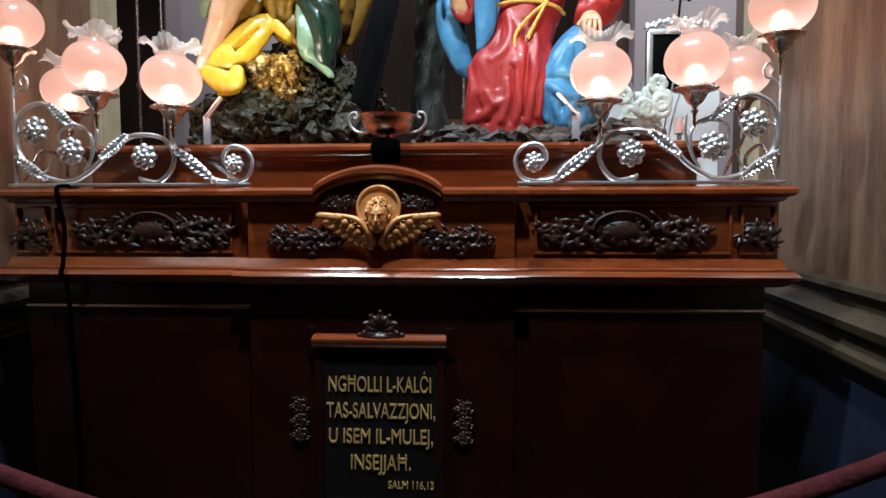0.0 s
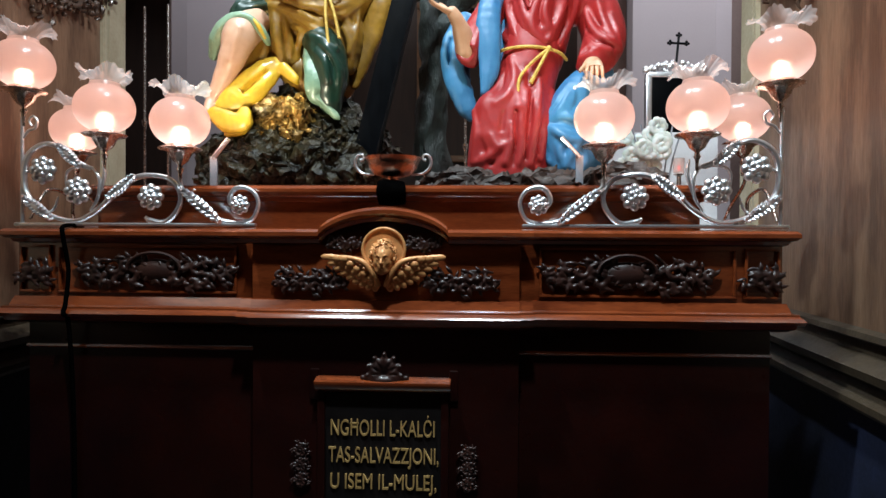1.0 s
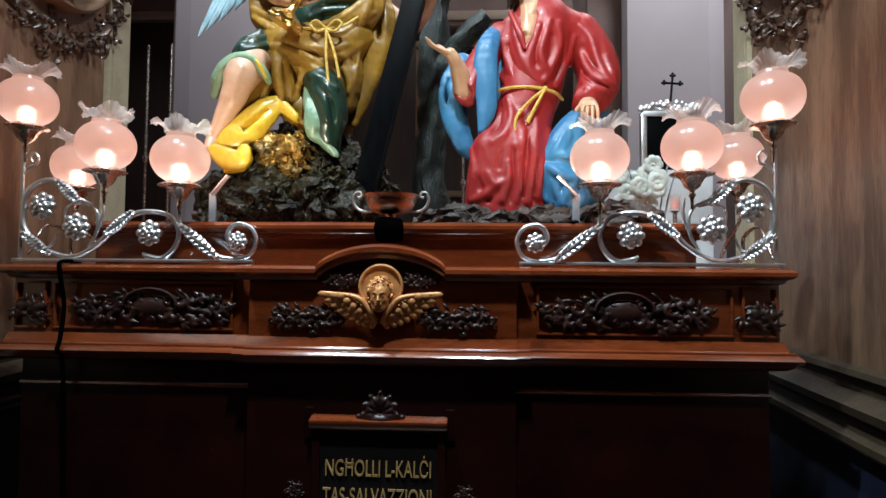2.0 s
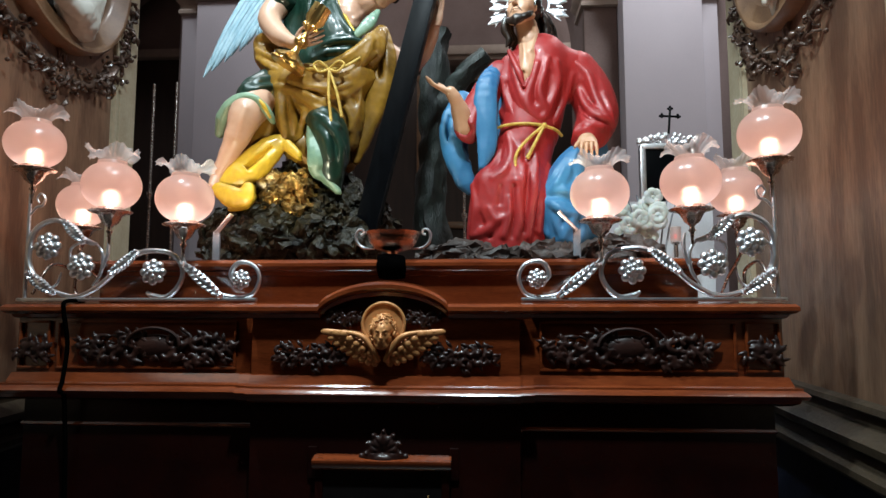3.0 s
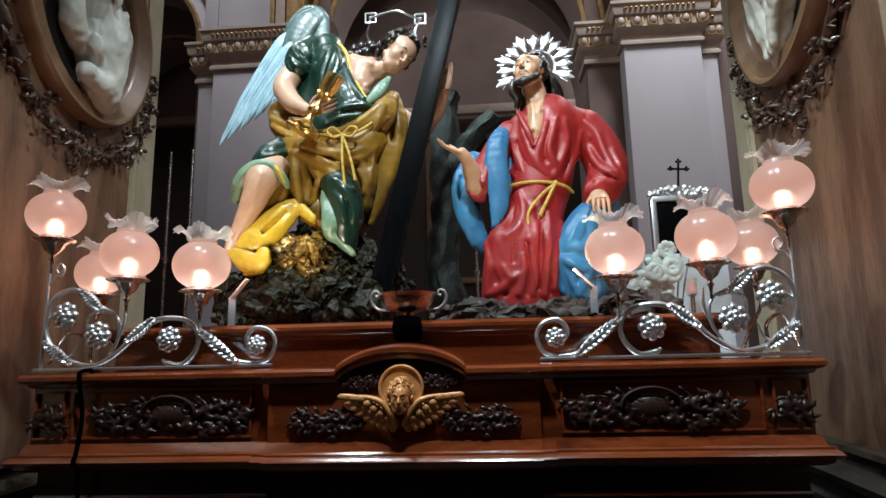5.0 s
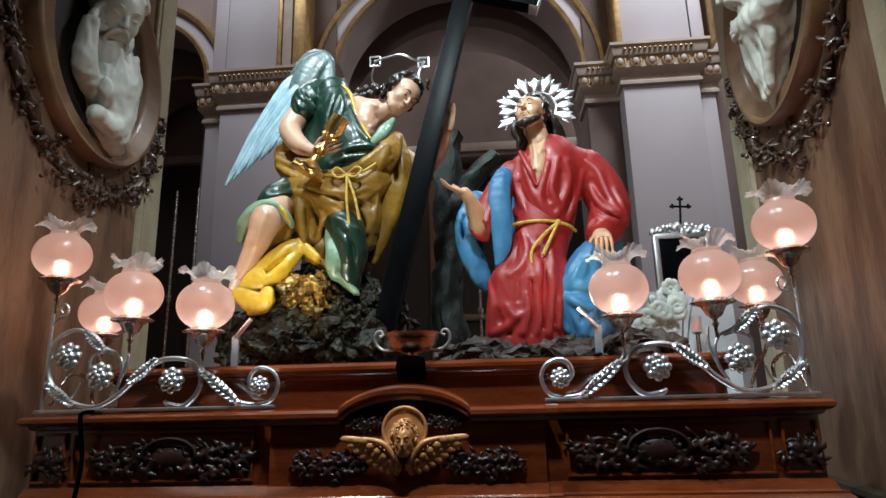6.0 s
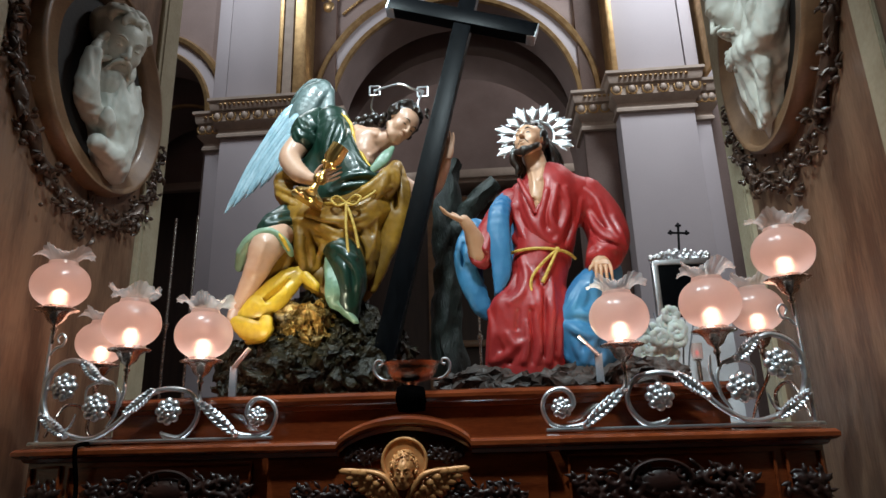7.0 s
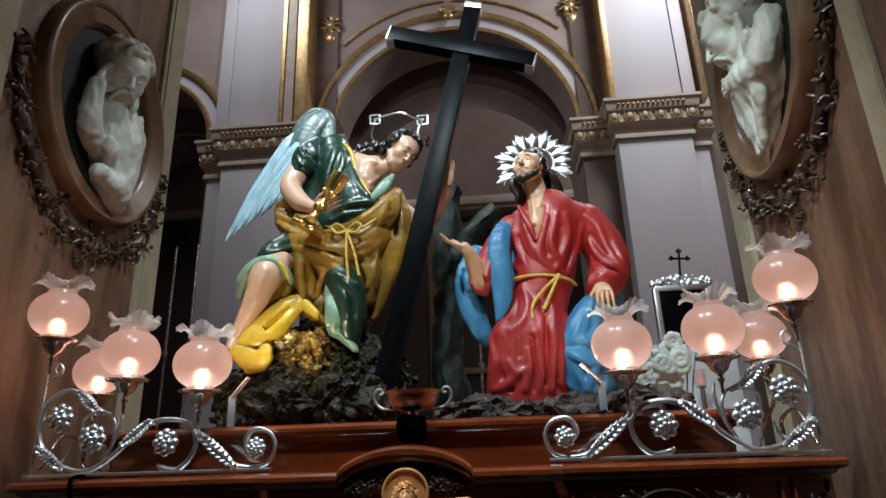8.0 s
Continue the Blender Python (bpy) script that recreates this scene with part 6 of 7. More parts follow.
# ---- seated angel ----
def angel_statue():
    bm = bmesh.new()
    SK, GR, GP, OC, YL, WG, WD, HR, CD = range(9)
    # torso and puffed sleeve
    c = Clay(0.007, 0.03, 0.01)
    c.limb([(-0.396, 0.600, 3.029), (-0.367, 0.580, 2.914), (-0.325, 0.560, 2.795), (-0.277, 0.550, 2.702), (-0.351, 0.560, 2.654)], [0.076, 0.094, 0.102, 0.091, 0.095])
    c.limb([(-0.448, 0.620, 2.870), (-0.449, 0.600, 2.701)], [0.085, 0.088])
    c.limb([(-0.211, 0.520, 2.731), (-0.178, 0.510, 2.704)], [0.043, 0.023])
    c.crease([(-0.354, 0.494, 2.952), (-0.364, 0.473, 2.876), (-0.367, 0.467, 2.796)], [0.005, 0.012, 0.007])
    c.crease([(-0.328, 0.464, 2.690), (-0.257, 0.460, 2.694), (-0.203, 0.483, 2.700)], [0.007, 0.012, 0.007])
    c.crease([(-0.327, 0.464, 2.646), (-0.258, 0.469, 2.658)], [0.007, 0.009])
    c.crease([(-0.320, 0.524, 2.979), (-0.320, 0.475, 2.874)], [0.005, 0.009])
    c.fold([(-0.350, 0.523, 3.013), (-0.366, 0.493, 2.939), (-0.385, 0.482, 2.856), (-0.389, 0.489, 2.768)], [0.007, 0.014, 0.014, 0.012])
    c.fold([(-0.338, 0.524, 3.002), (-0.322, 0.498, 2.925), (-0.333, 0.469, 2.846)], [0.007, 0.014, 0.009])
    c.fold([(-0.352, 0.468, 2.681), (-0.281, 0.461, 2.706), (-0.214, 0.479, 2.719), (-0.165, 0.494, 2.712)], [0.007, 0.014, 0.014, 0.009])
    c.fold([(-0.363, 0.467, 2.640), (-0.293, 0.466, 2.664), (-0.226, 0.481, 2.678)], [0.007, 0.014, 0.012])
    c.fold([(-0.296, 0.510, 2.916), (-0.260, 0.487, 2.810), (-0.214, 0.478, 2.744)], [0.007, 0.014, 0.012])
    c.fold([(-0.377, 0.481, 2.614), (-0.317, 0.474, 2.632), (-0.261, 0.481, 2.638)], [0.007, 0.014, 0.009])
    c.skin(bm, GR)
    c = Clay(0.006, 0.02, 0.01)
    c.limb([(-0.461, 0.600, 3.051), (-0.501, 0.570, 2.988), (-0.507, 0.540, 2.924)], [0.051, 0.065, 0.054])
    c.crease([(-0.499, 0.505, 2.993), (-0.463, 0.508, 2.943), (-0.444, 0.559, 2.956)], [0.005, 0.012, 0.007])
    c.crease([(-0.517, 0.489, 2.938), (-0.484, 0.498, 2.902), (-0.454, 0.548, 2.914)], [0.005, 0.010, 0.007])
    c.fold([(-0.523, 0.514, 3.011), (-0.491, 0.498, 2.951), (-0.451, 0.552, 2.932)], [0.007, 0.015, 0.012])
    c.fold([(-0.525, 0.497, 2.959), (-0.498, 0.494, 2.912), (-0.459, 0.549, 2.904)], [0.007, 0.014, 0.012])
    c.fold([(-0.477, 0.527, 3.030), (-0.452, 0.534, 2.980), (-0.444, 0.579, 2.961)], [0.007, 0.012, 0.010])
    c.fold([(-0.535, 0.494, 2.926), (-0.515, 0.505, 2.889), (-0.457, 0.578, 2.906)], [0.007, 0.012, 0.010])
    c.skin(bm, GR)
    # bare arm, neck and shoulder
    c = Clay(0.005, 0.015, 0.01)
    c.limb([(-0.526, 0.540, 2.904), (-0.553, 0.510, 2.828), (-0.499, 0.460, 2.741), (-0.434, 0.410, 2.686), (-0.394, 0.385, 2.663)], [0.049, 0.046, 0.040, 0.027, 0.020])
    c.skin(bm, SK)
    hand(bm, (-0.403, 0.370, 2.662), (0.85, -0.25, 0.1), (0.2, 0.6, 0.5), 0.066, SK, 0.8, 1)
    c = Clay(0.005, 0.02, 0.01)
    c.limb([(-0.106, 0.545, 2.924), (-0.157, 0.555, 2.906), (-0.215, 0.570, 2.912), (-0.243, 0.555, 2.859), (-0.225, 0.530, 2.801)], [0.037, 0.041, 0.059, 0.058, 0.029])
    c.limb([(-0.285, 0.590, 2.982), (-0.247, 0.570, 2.914)], [0.035, 0.054])
    c.fold([(-0.128, 0.528, 2.885), (-0.185, 0.547, 2.859), (-0.209, 0.508, 2.816)], [0.007, 0.010, 0.007])
    c.fold([(-0.255, 0.545, 2.971), (-0.187, 0.516, 2.916)], [0.007, 0.010])
    c.skin(bm, SK)
    c = Clay(0.005, 0.01, 0.01)
    c.limb([(-0.115, 0.510, 2.844), (-0.150, 0.490, 2.786), (-0.191, 0.480, 2.738)], [0.012, 0.026, 0.016], 0.40)
    c.fold([(-0.126, 0.516, 2.832), (-0.171, 0.500, 2.766)], [0.005, 0.007])
    c.skin(bm, GP)
    limb(bm, [(-0.458, 0.550, 3.019), (-0.363, 0.550, 3.045), (-0.305, 0.545, 2.994), (-0.267, 0.515, 2.876), (-0.203, 0.480, 2.752)], [0.006, 0.007, 0.007, 0.007, 0.005], YL, 8, 5)
    # raised arm beyond the cross
    c = Clay(0.006, 0.02, 0.01)
    c.limb([(-0.144, 0.620, 2.742), (-0.029, 0.680, 2.692), (0.043, 0.660, 2.724), (0.082, 0.630, 2.784), (0.102, 0.620, 2.837)], [0.064, 0.050, 0.037, 0.032, 0.025])
    c.skin(bm, SK)
    hand(bm, (0.113, 0.600, 2.822), (0.10, -0.1, 0.95), (-0.6, -0.8, 0), 0.072, SK, 0.2, -1)
    # ochre mantle: sash across the hips, fall from the shoulder, lap
    c = Clay(0.006, 0.02, 0.01)
    c.limb([(-0.607, 0.580, 2.751), (-0.564, 0.540, 2.660), (-0.447, 0.480, 2.586), (-0.324, 0.460, 2.571), (-0.221, 0.460, 2.608), (-0.132, 0.480, 2.684), (-0.103, 0.520, 2.762)], [0.034, 0.043, 0.046, 0.045, 0.045, 0.046, 0.028])
    c.limb([(-0.592, 0.570, 2.765), (-0.535, 0.550, 2.745)], [0.029, 0.024])
    c.crease([(-0.577, 0.504, 2.678), (-0.485, 0.449, 2.611), (-0.382, 0.419, 2.560), (-0.268, 0.420, 2.558), (-0.169, 0.428, 2.612)], [0.005, 0.009, 0.011, 0.009, 0.007])
    c.crease([(-0.592, 0.536, 2.743), (-0.546, 0.535, 2.729)], [0.007, 0.012])
    c.crease([(-0.109, 0.441, 2.691), (-0.116, 0.454, 2.636), (-0.168, 0.483, 2.589)], [0.007, 0.011, 0.007])
    c.fold([(-0.601, 0.517, 2.667), (-0.513, 0.464, 2.599), (-0.410, 0.439, 2.545), (-0.295, 0.440, 2.538), (-0.206, 0.444, 2.572), (-0.116, 0.452, 2.647)], [0.007, 0.014, 0.013, 0.011, 0.011, 0.009])
    c.fold([(-0.616, 0.546, 2.764), (-0.572, 0.545, 2.777), (-0.519, 0.536, 2.754)], [0.007, 0.015, 0.012])
    c.fold([(-0.410, 0.432, 2.598), (-0.314, 0.419, 2.587), (-0.224, 0.421, 2.622), (-0.147, 0.435, 2.691), (-0.102, 0.485, 2.765)], [0.007, 0.011, 0.011, 0.009, 0.007])
    c.fold([(-0.613, 0.532, 2.711), (-0.535, 0.487, 2.659), (-0.463, 0.453, 2.621)], [0.007, 0.012, 0.009])
    c.fold([(-0.085, 0.481, 2.744), (-0.092, 0.473, 2.666), (-0.135, 0.493, 2.615)], [0.007, 0.014, 0.011])
    c.fold([(-0.140, 0.458, 2.726), (-0.140, 0.435, 2.642), (-0.183, 0.444, 2.588)], [0.007, 0.011, 0.009])
    c.skin(bm, OC)
    c = Clay(0.006, 0.025, 0.01)
    c.limb([(-0.485, 0.530, 2.576), (-0.403, 0.500, 2.524), (-0.307, 0.490, 2.527), (-0.217, 0.500, 2.562), (-0.175, 0.520, 2.591)], [0.084, 0.096, 0.096, 0.083, 0.060])
    c.limb([(-0.486, 0.500, 2.541), (-0.461, 0.470, 2.435), (-0.436, 0.460, 2.338)], [0.060, 0.054, 0.040])
    c.limb([(-0.240, 0.500, 2.527), (-0.210, 0.490, 2.427), (-0.213, 0.490, 2.311)], [0.069, 0.054, 0.031])
    c.limb([(-0.351, 0.480, 2.503), (-0.325, 0.460, 2.424)], [0.077, 0.062])
    c.crease([(-0.486, 0.428, 2.536), (-0.397, 0.400, 2.508), (-0.307, 0.401, 2.470)], [0.004, 0.011, 0.009])
    c.crease([(-0.442, 0.421, 2.443), (-0.431, 0.418, 2.361), (-0.430, 0.445, 2.300)], [0.007, 0.013, 0.009])
    c.crease([(-0.398, 0.402, 2.503), (-0.286, 0.406, 2.479), (-0.203, 0.432, 2.488)], [0.004, 0.011, 0.007])
    c.crease([(-0.351, 0.403, 2.432), (-0.287, 0.416, 2.400)], [0.007, 0.009])
    c.crease([(-0.235, 0.437, 2.458), (-0.218, 0.446, 2.368), (-0.234, 0.484, 2.288)], [0.007, 0.013, 0.009])
    c.crease([(-0.193, 0.439, 2.480), (-0.173, 0.453, 2.448)], [0.007, 0.011])
    c.crease([(-0.403, 0.450, 2.403), (-0.406, 0.437, 2.320)], [0.007, 0.011])
    c.fold([(-0.500, 0.437, 2.521), (-0.423, 0.413, 2.497), (-0.329, 0.402, 2.453), (-0.263, 0.453, 2.419)], [0.007, 0.013, 0.013, 0.011])
    c.fold([(-0.435, 0.410, 2.532), (-0.329, 0.398, 2.498), (-0.223, 0.423, 2.509), (-0.123, 0.493, 2.565)], [0.007, 0.013, 0.013, 0.009])
    c.fold([(-0.477, 0.427, 2.481), (-0.463, 0.423, 2.398), (-0.456, 0.433, 2.321)], [0.007, 0.015, 0.011])
    c.fold([(-0.436, 0.423, 2.466), (-0.420, 0.431, 2.387), (-0.421, 0.478, 2.297)], [0.007, 0.013, 0.011])
    c.fold([(-0.405, 0.434, 2.444), (-0.374, 0.422, 2.416), (-0.398, 0.459, 2.359), (-0.408, 0.480, 2.285)], [0.007, 0.013, 0.011, 0.009])
    c.fold([(-0.308, 0.402, 2.486), (-0.225, 0.432, 2.480), (-0.162, 0.453, 2.530)], [0.007, 0.013, 0.011])
    c.fold([(-0.226, 0.439, 2.435), (-0.195, 0.454, 2.369), (-0.207, 0.480, 2.286)], [0.007, 0.013, 0.011])
    c.fold([(-0.167, 0.458, 2.508), (-0.179, 0.451, 2.413), (-0.206, 0.454, 2.347)], [0.007, 0.011, 0.009])
    c.fold([(-0.400, 0.413, 2.472), (-0.307, 0.407, 2.412), (-0.268, 0.477, 2.398)], [0.007, 0.011, 0.009])
    c.skin(bm, OC)
    c = Clay(0.006, 0.02, 0.01)
    c.limb([(-0.106, 0.540, 2.771), (-0.087, 0.530, 2.651), (-0.105, 0.520, 2.549), (-0.128, 0.520, 2.454), (-0.170, 0.520, 2.339), (-0.196, 0.520, 2.245)], [0.033, 0.047, 0.055, 0.046, 0.036, 0.016], 0.60)
    c.crease([(-0.097, 0.511, 2.707), (-0.097, 0.503, 2.592), (-0.124, 0.523, 2.491), (-0.165, 0.530, 2.377)], [0.007, 0.014, 0.011, 0.007])
    c.crease([(-0.148, 0.525, 2.457), (-0.188, 0.534, 2.321)], [0.007, 0.009])
    c.fold([(-0.108, 0.518, 2.749), (-0.121, 0.506, 2.619), (-0.157, 0.523, 2.505), (-0.188, 0.532, 2.390)], [0.007, 0.014, 0.014, 0.011])
    c.fold([(-0.091, 0.520, 2.762), (-0.074, 0.503, 2.615), (-0.095, 0.529, 2.503), (-0.143, 0.535, 2.389), (-0.192, 0.544, 2.266)], [0.007, 0.014, 0.014, 0.014, 0.009])
    c.fold([(-0.129, 0.526, 2.492), (-0.172, 0.533, 2.389), (-0.210, 0.540, 2.289)], [0.007, 0.011, 0.009])
    c.skin(bm, OC)
    # bent leg: dark green thigh, pale turned cuff, knee and shin
    c = Clay(0.006, 0.025, 0.01)
    c.limb([(-0.536, 0.540, 2.578), (-0.573, 0.480, 2.521), (-0.587, 0.430, 2.482)], [0.061, 0.064, 0.054])
    c.limb([(-0.521, 0.470, 2.498), (-0.499, 0.450, 2.408)], [0.041, 0.022])
    c.crease([(-0.569, 0.380, 2.483), (-0.529, 0.422, 2.513)], [0.004, 0.011])
    c.crease([(-0.535, 0.413, 2.473), (-0.516, 0.429, 2.426)], [0.004, 0.011])
    c.fold([(-0.593, 0.381, 2.497), (-0.553, 0.422, 2.539), (-0.513, 0.470, 2.569)], [0.007, 0.013, 0.011])
    c.fold([(-0.604, 0.382, 2.475), (-0.554, 0.397, 2.499), (-0.512, 0.439, 2.523)], [0.007, 0.013, 0.011])
    c.fold([(-0.529, 0.425, 2.495), (-0.507, 0.434, 2.450), (-0.499, 0.453, 2.386)], [0.007, 0.013, 0.009])
    c.skin(bm, GR)
    c = Clay(0.005, 0.012, 0.01)
    c.limb([(-0.705, 0.430, 2.341), (-0.679, 0.400, 2.393), (-0.634, 0.370, 2.434), (-0.574, 0.350, 2.451), (-0.529, 0.350, 2.435), (-0.499, 0.370, 2.397), (-0.490, 0.400, 2.371)], [0.020, 0.028, 0.024, 0.017, 0.013, 0.015, 0.011], 0.70)
    c.fold([(-0.703, 0.414, 2.341), (-0.654, 0.367, 2.411), (-0.580, 0.341, 2.449), (-0.532, 0.344, 2.447)], [0.004, 0.009, 0.006, 0.006])
    c.fold([(-0.673, 0.414, 2.357), (-0.639, 0.376, 2.404), (-0.587, 0.353, 2.430)], [0.004, 0.007, 0.006])
    c.fold([(-0.528, 0.345, 2.438), (-0.500, 0.359, 2.405), (-0.487, 0.386, 2.371)], [0.004, 0.006, 0.004])
    c.skin(bm, GP)
    c = Clay(0.006, 0.025, 0.01)
    c.limb([(-0.551, 0.430, 2.452), (-0.582, 0.380, 2.397), (-0.605, 0.370, 2.325), (-0.637, 0.375, 2.258), (-0.665, 0.375, 2.199), (-0.686, 0.370, 2.152), (-0.685, 0.340, 2.114)], [0.058, 0.063, 0.049, 0.038, 0.030, 0.023, 0.019])
    c.fold([(-0.566, 0.323, 2.398), (-0.580, 0.323, 2.355), (-0.601, 0.332, 2.293)], [0.011, 0.013, 0.008])
    c.skin(bm, SK)
    # other leg: dark knee with a pale lining
    c = Clay(0.006, 0.03, 0.01)
    c.limb([(-0.360, 0.480, 2.432), (-0.285, 0.430, 2.356), (-0.259, 0.420, 2.264), (-0.269, 0.430, 2.180), (-0.253, 0.430, 2.125)], [0.049, 0.065, 0.060, 0.047, 0.021])
    c.crease([(-0.295, 0.363, 2.350), (-0.250, 0.361, 2.303), (-0.239, 0.371, 2.219)], [0.004, 0.011, 0.008])
    c.fold([(-0.322, 0.381, 2.379), (-0.263, 0.366, 2.338), (-0.222, 0.378, 2.263), (-0.233, 0.407, 2.163)], [0.006, 0.013, 0.013, 0.008])
    c.fold([(-0.307, 0.372, 2.331), (-0.272, 0.364, 2.284), (-0.262, 0.370, 2.220)], [0.006, 0.010, 0.008])
    c.fold([(-0.350, 0.403, 2.398), (-0.298, 0.374, 2.380), (-0.233, 0.376, 2.339)], [0.007, 0.013, 0.011])
    c.skin(bm, GR)
    c = Clay(0.005, 0.015, 0.01)
    c.limb([(-0.352, 0.430, 2.353), (-0.336, 0.410, 2.287), (-0.314, 0.400, 2.225), (-0.319, 0.405, 2.188), (-0.285, 0.410, 2.149), (-0.242, 0.410, 2.105)], [0.015, 0.026, 0.038, 0.030, 0.017, 0.013], 0.70)
    c.fold([(-0.352, 0.417, 2.345), (-0.342, 0.389, 2.261), (-0.340, 0.387, 2.196)], [0.004, 0.008, 0.008])
    c.fold([(-0.322, 0.406, 2.308), (-0.285, 0.387, 2.236), (-0.275, 0.411, 2.187)], [0.004, 0.008, 0.006])
    c.fold([(-0.298, 0.393, 2.163), (-0.261, 0.402, 2.132), (-0.229, 0.412, 2.096)], [0.004, 0.006, 0.004])
    c.skin(bm, GP)
    # yellow lining that flows over the rock
    c = Clay(0.005, 0.012, 0.007)
    c.limb([(-0.469, 0.440, 2.308), (-0.509, 0.420, 2.265), (-0.550, 0.400, 2.215), (-0.598, 0.380, 2.167), (-0.643, 0.360, 2.128)], [0.026, 0.052, 0.060, 0.055, 0.033], 0.50)
    c.limb([(-0.439, 0.420, 2.284), (-0.395, 0.410, 2.244)], [0.022, 0.017], 0.60)
    c.limb([(-0.659, 0.330, 2.103), (-0.606, 0.320, 2.071), (-0.560, 0.320, 2.069), (-0.548, 0.325, 2.101)], [0.025, 0.038, 0.034, 0.024], 0.45)
    c.crease([(-0.494, 0.400, 2.271), (-0.549, 0.379, 2.211), (-0.615, 0.370, 2.157)], [0.006, 0.015, 0.010])
    c.crease([(-0.512, 0.386, 2.219), (-0.554, 0.375, 2.185), (-0.591, 0.372, 2.169)], [0.006, 0.013, 0.008])
    c.crease([(-0.618, 0.368, 2.128), (-0.586, 0.380, 2.107), (-0.596, 0.385, 2.080)], [0.008, 0.017, 0.012])
    c.crease([(-0.654, 0.368, 2.109), (-0.618, 0.372, 2.091)], [0.006, 0.010])
    c.fold([(-0.478, 0.414, 2.307), (-0.520, 0.400, 2.273), (-0.580, 0.382, 2.207), (-0.642, 0.373, 2.151)], [0.006, 0.013, 0.013, 0.008])
    c.fold([(-0.476, 0.402, 2.255), (-0.517, 0.387, 2.207), (-0.575, 0.376, 2.169)], [0.006, 0.015, 0.010])
    c.fold([(-0.584, 0.375, 2.174), (-0.587, 0.373, 2.144), (-0.561, 0.393, 2.117), (-0.556, 0.402, 2.089), (-0.574, 0.370, 2.048), (-0.628, 0.371, 2.038)], [0.006, 0.013, 0.015, 0.015, 0.014, 0.012])
    c.fold([(-0.674, 0.373, 2.131), (-0.616, 0.373, 2.154)], [0.006, 0.010])
    c.fold([(-0.448, 0.414, 2.281), (-0.412, 0.421, 2.261), (-0.390, 0.423, 2.234)], [0.006, 0.013, 0.009])
    c.fold([(-0.671, 0.371, 2.093), (-0.626, 0.369, 2.070), (-0.592, 0.368, 2.048)], [0.006, 0.010, 0.008])
    c.skin(bm, YL)
    c = Clay(0.007, 0.03, 0.01)
    c.limb([(-0.514, 0.520, 2.489), (-0.543, 0.520, 2.371), (-0.589, 0.500, 2.276)], [0.055, 0.077, 0.063])
    c.limb([(-0.453, 0.530, 2.357), (-0.360, 0.540, 2.262), (-0.262, 0.560, 2.261)], [0.073, 0.077, 0.059])
    c.crease([(-0.491, 0.461, 2.411), (-0.500, 0.465, 2.320)], [0.009, 0.013])
    c.fold([(-0.515, 0.459, 2.435), (-0.524, 0.453, 2.341), (-0.559, 0.448, 2.274)], [0.007, 0.013, 0.011])
    c.fold([(-0.425, 0.471, 2.387), (-0.408, 0.464, 2.293)], [0.007, 0.013])
    c.skin(bm, OC)
    # gold hem, cord and knot at the waist
    limb(bm, [(-0.345, 0.425, 2.404), (-0.299, 0.395, 2.366), (-0.270, 0.395, 2.351)], [0.006, 0.009, 0.006], YL, 8, 5)
    limb(bm, [(-0.539, 0.350, 2.454), (-0.509, 0.345, 2.419), (-0.489, 0.370, 2.376)], [0.005, 0.006, 0.004], YL, 8, 5)
    # wing: long flight feathers below a dark carved shoulder
    c = Clay(0.005, 0.015, 0.005)
    c.limb([(-0.504, 0.790, 3.323), (-0.556, 0.780, 3.268), (-0.595, 0.765, 3.179), (-0.627, 0.760, 3.109)], [0.047, 0.069, 0.060, 0.038], 0.40)
    c.limb([(-0.478, 0.800, 3.305), (-0.478, 0.790, 3.205), (-0.496, 0.780, 3.149)], [0.034, 0.039, 0.027], 0.50)
    c.crease([(-0.610, 0.801, 3.263), (-0.575, 0.800, 3.316), (-0.525, 0.802, 3.338)], [0.008, 0.017, 0.011])
    c.crease([(-0.623, 0.806, 3.191), (-0.588, 0.802, 3.205), (-0.565, 0.802, 3.203)], [0.008, 0.014, 0.008])
    c.crease([(-0.538, 0.800, 3.244), (-0.516, 0.800, 3.261)], [0.008, 0.014])
    c.fold([(-0.677, 0.811, 3.217), (-0.628, 0.806, 3.311), (-0.559, 0.806, 3.369), (-0.487, 0.810, 3.359), (-0.462, 0.808, 3.276)], [0.008, 0.014, 0.017, 0.014, 0.008])
    c.fold([(-0.595, 0.805, 3.207), (-0.574, 0.805, 3.262), (-0.527, 0.805, 3.283), (-0.506, 0.805, 3.243)], [0.008, 0.017, 0.017, 0.011])
    c.fold([(-0.638, 0.811, 3.176), (-0.608, 0.807, 3.228), (-0.562, 0.804, 3.235)], [0.008, 0.017, 0.011])
    c.fold([(-0.560, 0.807, 3.168), (-0.533, 0.806, 3.215), (-0.488, 0.807, 3.212)], [0.008, 0.017, 0.011])
    c.fold([(-0.542, 0.805, 3.322), (-0.514, 0.808, 3.322), (-0.502, 0.806, 3.294)], [0.011, 0.020, 0.011])
    c.fold([(-0.653, 0.819, 3.132), (-0.624, 0.813, 3.164), (-0.580, 0.809, 3.164)], [0.008, 0.017, 0.011])
    c.skin(bm, WD)
